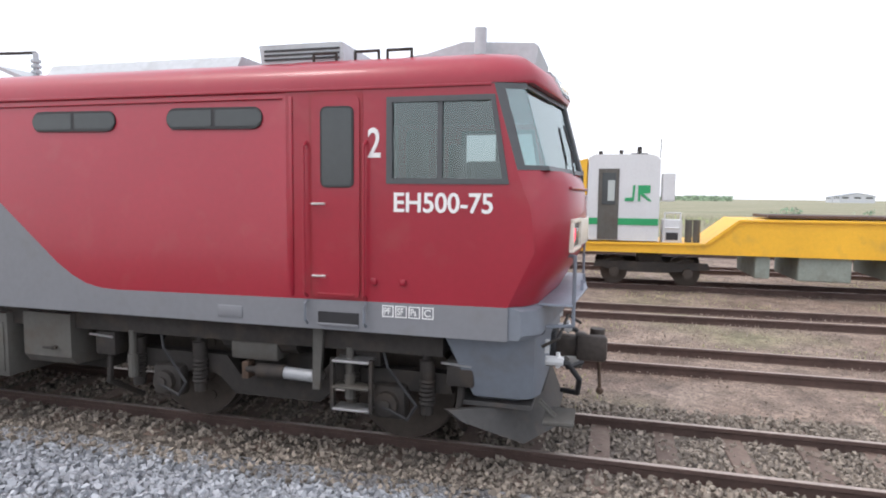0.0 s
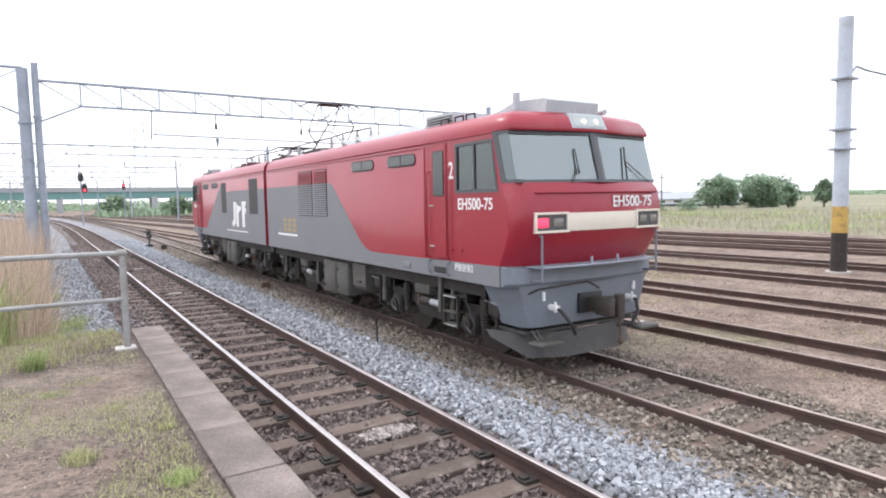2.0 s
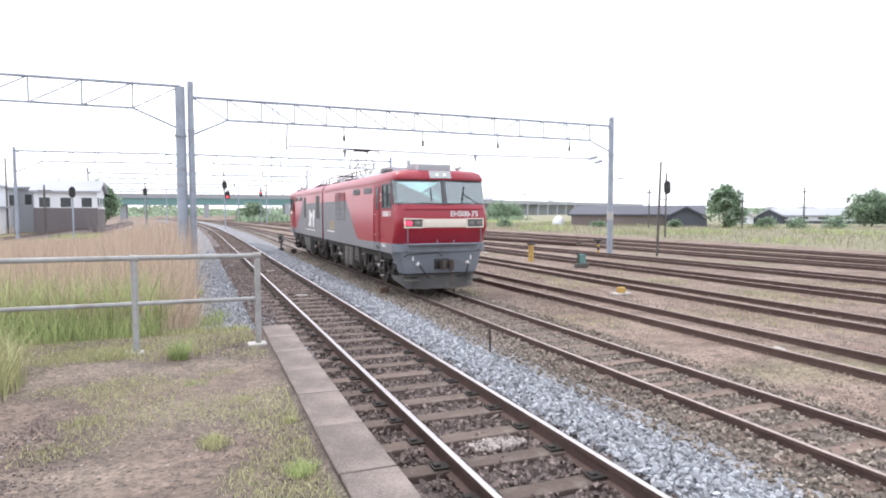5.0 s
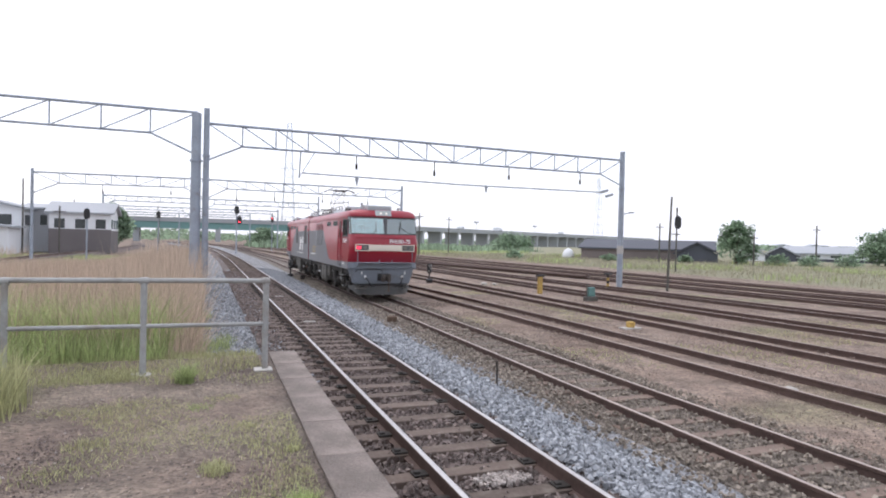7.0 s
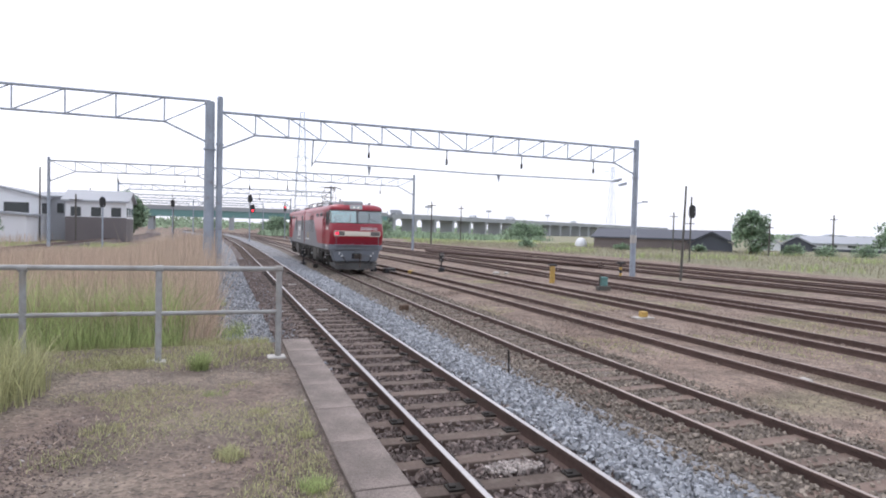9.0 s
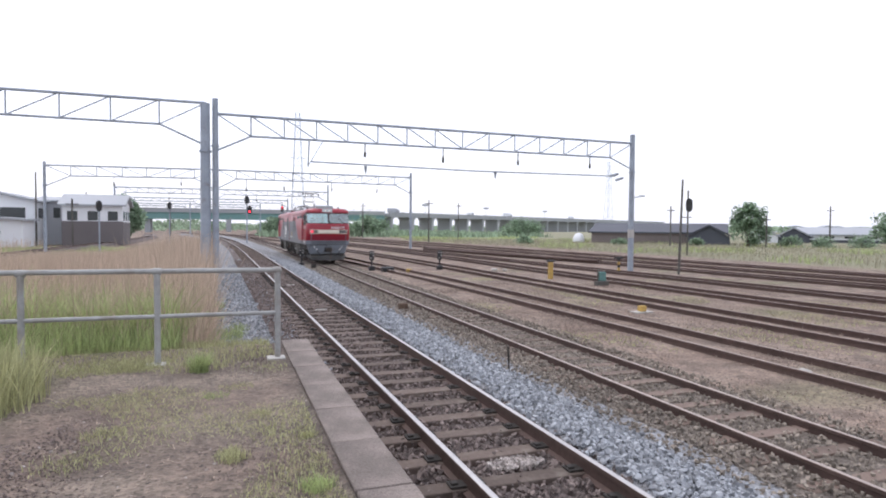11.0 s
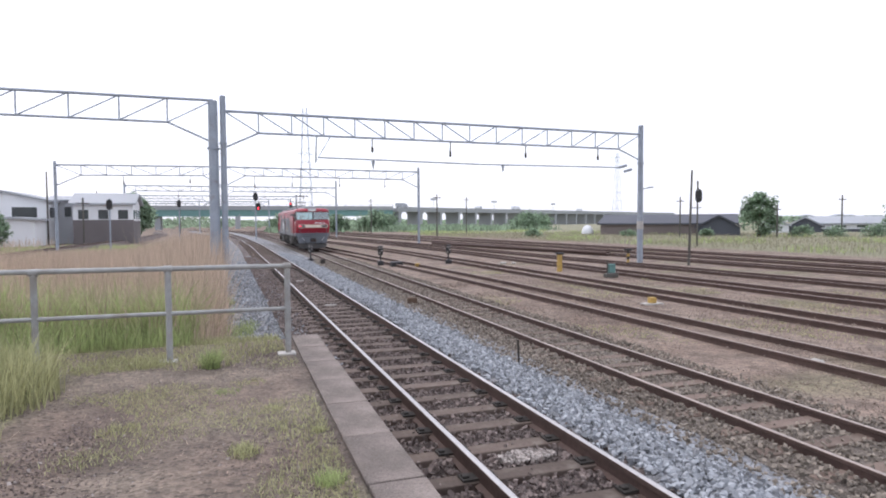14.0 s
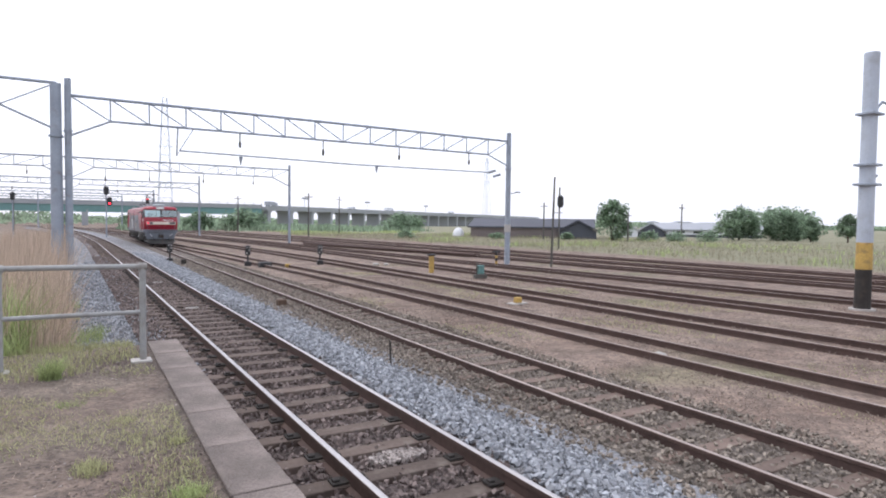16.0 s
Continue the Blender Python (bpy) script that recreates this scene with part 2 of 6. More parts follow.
def turned(bm, x, y, profile, seg=12):
    """An upright turned shape: profile lists (height, radius)."""
    return loft(bm, [[(x + q * math.cos(2 * math.pi * k / seg), y + q * math.sin(2 * math.pi * k / seg), z) for k in range(seg)] for z, q in profile])


def raw(name, verts, faces, material, parent=None, smooth=False):
    me = bpy.data.meshes.new(name)
    me.from_pydata(verts, [], faces)
    me.materials.append(material)
    me.update()
    ob = new(name, me)
    if parent:
        ob.parent = parent
    return ob


def lettering(name, text, size, m, material, parent, thick=0.003, width=1.0, bold=0.0):
    """Built-in font, turned into a mesh part; m places it, text running along local x, up along local y."""
    cu = bpy.data.curves.new(name, "FONT")
    cu.body, cu.size, cu.extrude, cu.offset = text, size, thick, bold
    tmp = bpy.data.objects.new(name, cu)
    scene.collection.objects.link(tmp)
    me = bpy.data.meshes.new_from_object(tmp.evaluated_get(bpy.context.evaluated_depsgraph_get()))
    bpy.data.objects.remove(tmp)
    bpy.data.curves.remove(cu)
    me.materials.clear()
    me.materials.append(material)
    ob = new(name, me)
    ob.parent = parent
    ob.matrix_local = m @ Matrix.Diagonal((width, 1, 1, 1))
    return ob


# ---- ground, tracks, platform ----
def smooth(a, b, v):
    t = min(1.0, max(0.0, (v - a) / (b - a)))
    return t * t * (3 - 2 * t)


TRACKS = [  # centre lines, as (y, x) knots
    [(-30, 2.86), (0, 2.59), (10, 2.50), (20, 2.42), (61, 1.98), (96, 0.78), (139, -2.27), (227, -14)],
    [(-40, 6.34), (70, 6.34), (110, 5.2), (160, 2.2), (260, -10)],
    [(-50, 9.95), (20, 9.9), (30, 9.55), (45, 8.8), (58, 8.15), (78, 7.0), (110, 5.9), (160, 3.2), (230, -4)],
    [(-60, 15.6), (-6, 14.1), (0, 13.75), (8, 13.75), (16, 13.5), (40, 13.35), (65, 12.3), (90, 10.0), (130, 7.2), (200, 1)],
    [(-60, 18.4), (-4, 18.6), (8, 18.25), (13, 17.9), (20, 17.45), (45, 17.5), (72, 16.5), (110, 13), (200, 5)],
    [(-60, 22.9), (0, 22.9), (10, 22.65), (16, 22.2), (25, 21.5), (35, 20.9), (60, 19.6), (110, 16), (200, 8)],
    [(-80, 30), (0, 29), (12, 28.2), (20, 27), (30, 26.4), (50, 26.0), (100, 22), (180, 13)],
    [(-80, 33.5), (0, 32.4), (12, 31.4), (20, 30.4), (30, 29.9), (50, 29.5), (100, 26), (180, 17)],
    [(28, -17.8), (55, -17.3), (80, -16.6), (110, -15), (160, -16), (240, -26)],
    [(-80, 37.0), (10, 35.2), (20, 34.2), (50, 33.2), (100, 30), (180, 21)],
]


def centre(k, y):
    """Where track k runs at y: the knots, rounded over a few metres."""
    ys, xs = [q[0] for q in TRACKS[k]], [q[1] for q in TRACKS[k]]
    return float(sum(np.interp(y + o, ys, xs) for o in (-8, -4, 0, 4, 8)) / 5)


GAUGE = 0.575
MAIN_Z = 0.31   # the main line lies higher than the yard


def rail_mesh(k, side, profile, ys):
    vs, fs = [], []
    n = len(profile)
    for y in ys:
        c = centre(k, y) + side * GAUGE
        vs += [(c + px, y, pz + (MAIN_Z if k == 0 else 0)) for px, pz in profile]
    for i in range(len(ys) - 1):
        for j in range(n):
            q = (j + 1) % n
            fs.append((i * n + j, i * n + q, (i + 1) * n + q, (i + 1) * n + j))
    return vs, fs


def span(a, b):
    out, y = [a], a
    while y < b:
        y = min(b, y + (2.0 if -5 < y < 30 else 6.0))
        out.append(y)
    return out


FOOT = [(-0.068, -0.18), (0.068, -0.18), (0.068, -0.166), (0.016, -0.146), (0.016, -0.052), (0.033, -0.042), (0.031, -0.006),
        (-0.031, -0.006), (-0.033, -0.042), (-0.016, -0.052), (-0.016, -0.146), (-0.068, -0.166)]
HEAD = [(-0.027, -0.006), (0.027, -0.006), (0.027, -0.004), (0.019, 0.0), (-0.019, 0.0), (-0.027, -0.004)]


def build_tracks():
    for k, knots in enumerate(TRACKS):
        a, b = knots[0][0], knots[-1][0]
        t = tagged(empty("railway_track"), "polished steel main line rails on old wooden sleepers" if k == 0 else
                   ("rusty steel rails of a used track in stone ballast" if k == 1 else "dull rusty siding rails sunk in brown soil"), "railway track", "yard tracks", "structure")
        ys = span(a, b)
        for side in (-1, 1):
            raw("rail", *rail_mesh(k, side, FOOT, ys), RAIL_STEEL, t)
            raw("rail_head", *rail_mesh(k, side, HEAD, ys), RAIL_HEAD if k < 1 else (RAIL_DULL if k != 1 else RAIL_MID), t)


RAIL_MID = mat("worn_rail_head", (0.40, 0.33, 0.29), 0.4, metal=0.7, dark=0.75, bump=0.06)


def soil_material(name, base, second, patch, scale=0.5, x_grass=None, bump=0.6):
    """Soil with stones in it and grass patches; past x_grass it turns to meadow."""
    m = bpy.data.materials.new(name)
    m.use_nodes = True
    n, l = m.node_tree.nodes, m.node_tree.links
    b = n["Principled BSDF"]
    b.inputs["Roughness"].default_value = 0.95
    co = n.new("ShaderNodeTexCoord")

    def noise_at(s, detail=6):
        t = n.new("ShaderNodeTexNoise")
        t.inputs["Scale"].default_value, t.inputs["Detail"].default_value = s, detail
        l.new(co.outputs["Object"], t.inputs["Vector"])
        return t.outputs["Fac"]

    def ranged(v, lo, hi):
        r = n.new("ShaderNodeMapRange")
        r.inputs["From Min"].default_value, r.inputs["From Max"].default_value = lo, hi
        l.new(v, r.inputs["Value"])
        return r.outputs[0]

    def mixed(f, a, c, blend="MIX"):
        mx = n.new("ShaderNodeMix")
        mx.data_type, mx.blend_type = "RGBA", blend
        l.new(f, mx.inputs["Factor"]) if not isinstance(f, float) else setattr(mx.inputs["Factor"], "default_value", f)
        for key, v in (("A", a), ("B", c)):
            if isinstance(v, tuple):
                mx.inputs[key].default_value = (*v, 1)
            else:
                l.new(v, mx.inputs[key])
        return mx.outputs["Result"]
    col = mixed(ranged(noise_at(scale), 0.38, 0.62), base, second)
    col = mixed(ranged(noise_at(scale * 0.45, 8), 0.56, 0.70), col, patch)
    vor = n.new("ShaderNodeTexVoronoi")
    vor.inputs["Scale"].default_value = 38
    l.new(co.outputs["Object"], vor.inputs["Vector"])
    pebble = n.new("ShaderNodeHueSaturation")
    pebble.inputs["Saturation"].default_value = 0.0
    l.new(vor.outputs["Color"], pebble.inputs["Color"])
    col = mixed(0.75, col, pebble.outputs["Color"], "OVERLAY")
    col = mixed(ranged(noise_at(9.0, 3), 0.3, 0.7), col, mixed(0.45, col, (0.04, 0.035, 0.03)))
    col = mixed(ranged(noise_at(1.7, 8), 0.44, 0.66), col, mixed(0.5, col, (0.05, 0.036, 0.03)))
    if x_grass:
        sep = n.new("ShaderNodeSeparateXYZ")
        l.new(co.outputs["Object"], sep.inputs[0])
        wob = n.new("ShaderNodeMath")
        wob.operation = "MULTIPLY_ADD"
        wob.inputs[1].default_value = 5.0
        l.new(noise_at(0.2), wob.inputs[0])
        l.new(sep.outputs["X"], wob.inputs[2])
        meadow = mixed(ranged(noise_at(0.06), 0.35, 0.65), (0.215, 0.215, 0.135), (0.28, 0.265, 0.18))
        col = mixed(ranged(wob.outputs[0], x_grass, x_grass + 3.5), col, meadow)
    l.new(col, b.inputs["Base Color"])
    bp = n.new("ShaderNodeBump")
    bp.inputs["Strength"].default_value, bp.inputs["Distance"].default_value = bump, 0.03
    l.new(vor.outputs["Distance"], bp.inputs["Height"])
    l.new(bp.outputs[0], b.inputs["Normal"])
    return m


SOIL = soil_material("yard_soil", (0.20, 0.145, 0.114), (0.265, 0.205, 0.165), (0.205, 0.188, 0.115), 0.5, x_grass=41.5)
PLATFORM_SOIL = soil_material("platform_soil", (0.15, 0.112, 0.090), (0.195, 0.158, 0.125), (0.17, 0.175, 0.085), 0.9)
BED_GREY = soil_material("grey_ballast_bed", (0.24, 0.247, 0.26), (0.31, 0.317, 0.335), (0.21, 0.20, 0.195), 1.2, bump=1.0)
BED_TAN = soil_material("tan_ballast_bed", (0.16, 0.136, 0.116), (0.215, 0.183, 0.155), (0.19, 0.168, 0.14), 1.0, bump=1.0)
BED_BROWN = soil_material("brown_ballast_bed", (0.135, 0.110, 0.103), (0.18, 0.148, 0.14), (0.16, 0.145, 0.13), 1.0, bump=1.0)


def build_ground():
    # one sheet, finer near the tracks, out to the horizon
    bm = bmesh.new()
    xs = [-2500, -600, -150, -60, -30, -12, -5, -2.5, -0.6, 0.8] + [1 + 1.5 * i for i in range(5)] + [7.35, 7.85] + [8.5 + 1.5 * i for i in range(25)] + [52, 70, 100, 160, 300, 700, 2500]
    ys = [-2500, -600, -150, -60] + [-40 + 4 * i for i in range(31)] + [95, 120, 160, 220, 320, 600, 1200, 3500]
    grid = [[bm.verts.new((x, y, -0.18 + 0.045 * smooth(7.2, 8.0, x) + (0.03 * noise.noise((x * 0.3, y * 0.3, 0)) if 1 < x < 60 else 0) - (0.35 if x < 0 else 0) * smooth(0, 1.2, 0.8 - x) - 0.02)) for x in xs] for y in ys]
    for a, b in zip(grid[:-1], grid[1:]):
        for i in range(len(xs) - 1):
            bm.faces.new((a[i], a[i + 1], b[i + 1], b[i]))
    tagged(part("ground", bm, SOIL), "brown railway yard soil with weeds, turning to meadow", "ground", kind="structure")

    def bed(name, label, material, left, right, z, y0, y1, crown=0.12, z_right=None):
        bm = bmesh.new()
        ys = [y0 + 2.0 * i for i in range(int((y1 - y0) / 2) + 1)]
        us = (0, 0.08, 0.25, 0.37, 0.5, 0.62, 0.75, 0.92, 1)
        rows = []
        for y in ys:
            a, b = left(y), right(y)
            rows.append([bm.verts.new((a + (b - a) * u, y, z + ((z if z_right is None else z_right) - z) * smooth(0.1, 0.75, u) - (crown if u in (0, 1) else 0) + 0.025 * noise.noise((a + (b - a) * u, y * 0.6, 3)))) for u in us])
        for a, b in zip(rows[:-1], rows[1:]):
            for i in range(len(us) - 1):
                bm.faces.new((a[i], a[i + 1], b[i + 1], b[i]))
        tagged(part(name, bm, material, smooth=True), label, "ballast", kind="structure")
    bed("ballast_bed", "brown stone ballast under the main line sleepers", BED_BROWN, lambda y: centre(0, y) - 1.65, lambda y: centre(0, y) + 0.95, -0.205 + MAIN_Z, -30, 220)
    bed("ballast_bed", "fresh grey stone ballast beside the main line", BED_GREY, lambda y: centre(0, y) + 0.72, lambda y: centre(1, y) - 1.1, -0.105 + MAIN_Z, -30, 200, z_right=-0.105)
    bed("ballast_bed", "brown stone ballast round the departure track", BED_TAN, lambda y: centre(1, y) - 1.35, lambda y: centre(1, y) + 1.35, -0.135, -40, 220)
    bed("ballast_bed", "grey stone ballast slope below the platform end", BED_GREY, lambda y: centre(0, y) - 2.6, lambda y: centre(0, y) - 0.9, -0.2, 9.4, 200, z_right=0.1)
    bed("ballast_bed", "brown ballast under the track beyond the reeds", BED_BROWN, lambda y: centre(8, y) - 1.5, lambda y: centre(8, y) + 1.5, -0.13, 28, 200, 0.42)


def build_platform():
    bm = bmesh.new()
    xs = [-30, -16, -9, -5, -3.2, -2, -1.2, -0.5, 0.1, 0.5, 0.757]
    ys = [-30, -16, -9, -5, -2, 0, 1.2, 2.4, 3.6, 4.8, 6, 7.2, 8.2, 8.9, 9.6, 10.4, 11.5]
    def z(x, y):
        return 0.745 + (0.02 * noise.noise((x * 1.1, y * 1.1, 1)) if x < 0.6 else 0) - 1.15 * smooth(9.1, 11.5, y + 0.25 * noise.noise((x, y, 5)))
    g = [[bm.verts.new((x, y, z(x, y))) for x in xs] for y in ys]
    for a, b in zip(g[:-1], g[1:]):
        for i in range(len(xs) - 1):
            bm.faces.new((a[i], a[i + 1], b[i + 1], b[i]))
    for a, b in zip(g[:-1], g[1:]):
        p, q = a[-1].co, b[-1].co
        bm.faces.new((a[-1], b[-1], bm.verts.new((q.x, q.y, -0.6)), bm.verts.new((p.x, p.y, -0.6))))
    tagged(part("platform", bm, PLATFORM_SOIL, smooth=True), "worn gravel platform end with moss and grass", "platform", kind="structure")
    bm = bmesh.new()
    box(bm, 0.80, 1.08, -30, 9.12, -0.6, 0.62)
    wall = tagged(part("platform_wall", bm, CONCRETE), "rough concrete retaining wall of the platform edge", "wall", kind="structure")
    bm = bmesh.new()
    box(bm, 0.765, 1.145, -0.446, 0.446, 0.625, 0.757, 0.012)
    first = part("coping_slab", bm, CONCRETE, wall)
    y, i = 9.14 - 0.446, 0
    while y > -6:
        ob = first if i == 0 else new("coping_slab", first.data)
        ob.parent = wall
        ob.matrix_local = pose(random.uniform(-0.006, 0.006), y, random.uniform(-0.004, 0.004), 0, 0, random.uniform(-0.4, 0.4))
        y -= 0.9
        i += 1


RAILING = mat("weathered_galvanised_tube", (0.33, 0.335, 0.33), 0.6, metal=0.15, dark=0.75, scale=10, bump=0.1, dirt=(0.2, 0.16, 0.12), dirt_amount=0.4)


def build_railing():
    r = tagged(empty("railing", pose(0, 7.95, 0)), "galvanised two-rail steel tube railing on the platform end", "railing")
    for x in (0.63, -0.745, -2.12, -3.49, -4.87):
        bm = bmesh.new()
        cyl(bm, (x, 0, 0.73), (x, 0, 1.845), 0.036, 12)
        post = part("post", bm, RAILING, r)
        bm = bmesh.new()
        box(bm, x - 0.13, x + 0.09, -0.1, 0.1, 0.735, 0.765, 0.01)
        part("footing", bm, CONC_PALE, post, "pale concrete footing block")
        bm = bmesh.new()
        cyl(bm, (x - 0.045, 0, 1.855), (x + 0.045, 0, 1.855), 0.043, 10)
        part("clamp", bm, RAILING, post)
    for z, rr in ((1.855, 0.03), (1.32, 0.026)):
        bm = bmesh.new()
        cyl(bm, (0.66 if z > 1.5 else 0.63, 0, z), (-7.2, 0, z + 0.03), rr, 12)
        part("handrail" if z > 1.5 else "midrail", bm, RAILING, r)


build_ground()
build_tracks()
build_platform()
build_railing()


# ---- overhead line gantries ----
def truss(bm, x0, x1, y, zt0, zt1, zb0, zb1, n, r=0.05, knee=None, flip=False):
    """A plane lattice beam with uprights and diagonals."""
    def pt(u, top):
        return (x0 + (x1 - x0) * u, y, (zt0 + (zt1 - zt0) * u) if top else (zb0 + (zb1 - zb0) * u))
    cyl(bm, pt(0, True), pt(1, True), r * 1.25, 6)
    e = 1.0 / n
    cyl(bm, pt(e, False), pt(1 - e, False), r * 1.0, 6)
    for i in range(1, n):
        cyl(bm, pt(i * e, True), pt(i * e, False), r * 0.7, 5)
    for i in range(n):
        if i == 0:
            a, b = pt(0, True), pt(e, False)
        elif i == n - 1:
            a, b = pt(1, True), pt(1 - e, False)
        elif (i < n / 2) != flip:
            a, b = pt(i * e, True), pt((i + 1) * e, False)
        else:
            a, b = pt(i * e, False), pt((i + 1) * e, True)
        cyl(bm, a, b, r * 0.6, 5)
    if knee:
        for u, s in ((0, 1), (1, -1)):
            cyl(bm, pt(e if s > 0 else 1 - e, False), (pt(u, True)[0], y, knee), r * 0.85, 6)
    return bm


def gantry(y, poles, beams, label, droppers=(), r=0.05):
    g = tagged(empty("overhead_gantry", pose(0, y, 0)), label, "gantry", "overhead line gantries")
    for x, zt, pr in poles:
        bm = bmesh.new()
        cyl(bm, (x, 0, -0.4), (x, 0, zt), pr, 12, pr * 0.85)
        part("pole", bm, GALV, g, smooth=False)
        bm = bmesh.new()
        cyl(bm, (x, 0, zt - 2.2), (x, 0, zt - 2.12), pr * 1.15, 12)
        part("pole_band", bm, GALV, g)
    for (x0, x1, a, b, c, d, n, knee) in beams:
        bm = bmesh.new()
        truss(bm, x0, x1, 0, a, b, c, d, n, r, knee)
        part("lattice_beam", bm, GALV, g)
    for x, z0, z1 in droppers:
        bm = bmesh.new()
        cyl(bm, (x, 0, z0), (x, 0, z1), 0.028, 6)
        cyl(bm, (x, 0, z1), (x, 0, z1 + (z0 - z1) * 0.35), 0.06, 8)
        part("insulator", bm, GRIME, g)
    return g


g1 = gantry(30.2, [(22.35, 7.85, 0.17), (-0.35, 8.2, 0.15), (-0.78, 7.95, 0.24), (-22.0, 8.1, 0.17)],
       [(-0.3, 22.35, 7.52, 7.35, 6.58, 6.46, 15, 5.85), (-22.0, -0.75, 8.02, 7.97, 7.0, 6.9, 11, 6.05)],
       "tall grey steel lattice gantry with a double pole beside the tracks",
       [(6.6, 6.56, 5.85), (10.7, 6.54, 5.75), (15.0, 6.5, 5.8), (19.5, 6.48, 5.8)])
bm = bmesh.new()
tube(bm, [(4.0, 0.3, 5.55), (12.5, 0.3, 5.42), (21.4, 0.3, 5.45)], 0.035, 6)
part("span_pipe", bm, GALV, g1)
for x in (6.7, 13.8):
    bm = bmesh.new()
    cyl(bm, (x, 0.3, 5.45), (x, 0.3, 5.05), 0.10, 6, 0.02)
    part("drop_bracket", bm, GALV, g1)
for a, b, r in (((3.88, 0, 6.55), (3.86, 0.3, 5.3), 0.035), ((4.53, 0, 6.52), (3.9, 0.3, 5.4), 0.02), ((21.1, 0.3, 5.45), (21.55, 0.2, 5.58), 0.075), ((21.45, 0.3, 5.22), (21.9, 0.2, 5.36), 0.075)):
    bm = bmesh.new()
    cyl(bm, a, b, r, 6)
    part("registration_arm", bm, GALV, g1)
bm = bmesh.new()
cyl(bm, (22.4, -0.1, 4.2), (22.8, -0.2, 4.28), 0.03, 6)
box(bm, 22.75, 23.1, -0.26, -0.14, 4.27, 4.35, 0.02)
part("lamp_arm", bm, GALV, g1)
bm = bmesh.new()
cyl(bm, (22.35, 0, 1.9), (22.35, 0, 2.35), 0.185, 12)
part("number_plate_band", bm, CONC_PALE, g1)
gantry(67, [(19.9, 8.5, 0.15), (-0.6, 8.3, 0.15), (-15.8, 8.3, 0.15)],
       [(-0.6, 19.9, 8.1, 8.0, 7.25, 7.1, 11, 6.2), (-15.8, -0.6, 7.97, 8.1, 7.0, 7.2, 7, 6.0)],
       "grey steel lattice gantry spanning the yard tracks", [(2.2, 7.2, 6.0), (6, 7.2, 6.2), (11, 7.1, 6.2), (16, 7.1, 6.2), (-4, 7.2, 6.4), (-10, 7.1, 6.2)], 0.06)
gantry(105, [(16.6, 9.4, 0.15), (-1.5, 8.6, 0.15), (-15.6, 8.6, 0.15)],
       [(-1.5, 16.6, 8.2, 8.2, 7.4, 7.4, 11, 6.5), (-15.6, -1.5, 8.2, 8.2, 7.4, 7.4, 9, 6.5)],
       "grey steel lattice gantry in the middle distance", [(5, 7.4, 6.4), (-8, 7.4, 6.4)], 0.07)
gantry(142, [(13.5, 8.6, 0.16), (-4.5, 8.6, 0.16), (-19, 8.6, 0.16)],
       [(-4.5, 13.5, 8.2, 8.2, 7.5, 7.5, 11, 6.5), (-19, -4.5, 8.2, 8.2, 7.5, 7.5, 9, 6.5)],
       "distant grey lattice gantry before the road bridge", (), 0.08)
gantry(178, [(9.5, 8.6, 0.16), (-8.5, 8.6, 0.16), (-24, 8.6, 0.16)],
       [(-8.5, 9.5, 8.2, 8.2, 7.5, 7.5, 9, 6.5), (-24, -8.5, 8.2, 8.2, 7.5, 7.5, 9, 6.5)],
       "distant grey lattice gantry before the road bridge", (), 0.09)


# ---- the locomotive, in its own space: y runs from its trailing end to its leading end ----
COUPLER = mat("worn_coupler", (0.085, 0.07, 0.06), 0.6, metal=0.3, dark=0.6, scale=12, bump=0.2)
LENS_PALE = mat("frosted_lamp_cover", (0.42, 0.46, 0.45), 0.2, dark=0.9, bump=0.0)
DARK_GLASS = mat("dark_window", (0.05, 0.058, 0.06), 0.15, dark=0.9, bump=0.0)
PLOUGH = mat("plough_grey", (0.06, 0.058, 0.056), 0.6, dark=0.75, scale=10, bump=0.15, dirt=(0.12, 0.09, 0.07), dirt_amount=0.4)
SLEEVE = mat("pale_sleeve", (0.36, 0.37, 0.38), 0.45, metal=0.2, dark=0.85, bump=0.05)
LENGTH = 21.8


def sharp(ob, angle=35):
    for p in ob.data.polygons:
        p.use_smooth = True
    ob.data.set_sharp_from_angle(angle=radians(angle))
    return ob


def rounded(y0, y1, z0, z1, r):
    """A box outline with round corners."""
    out = []
    for cy, cz, a0 in ((y1 - r, z1 - r, 0), (y0 + r, z1 - r, 90), (y0 + r, z0 + r, 180), (y1 - r, z0 + r, 270)):
        out += [(cy + r * math.cos(radians(a0 + k * 22.5)), cz + r * math.sin(radians(a0 + k * 22.5))) for k in range(5)]
    return out


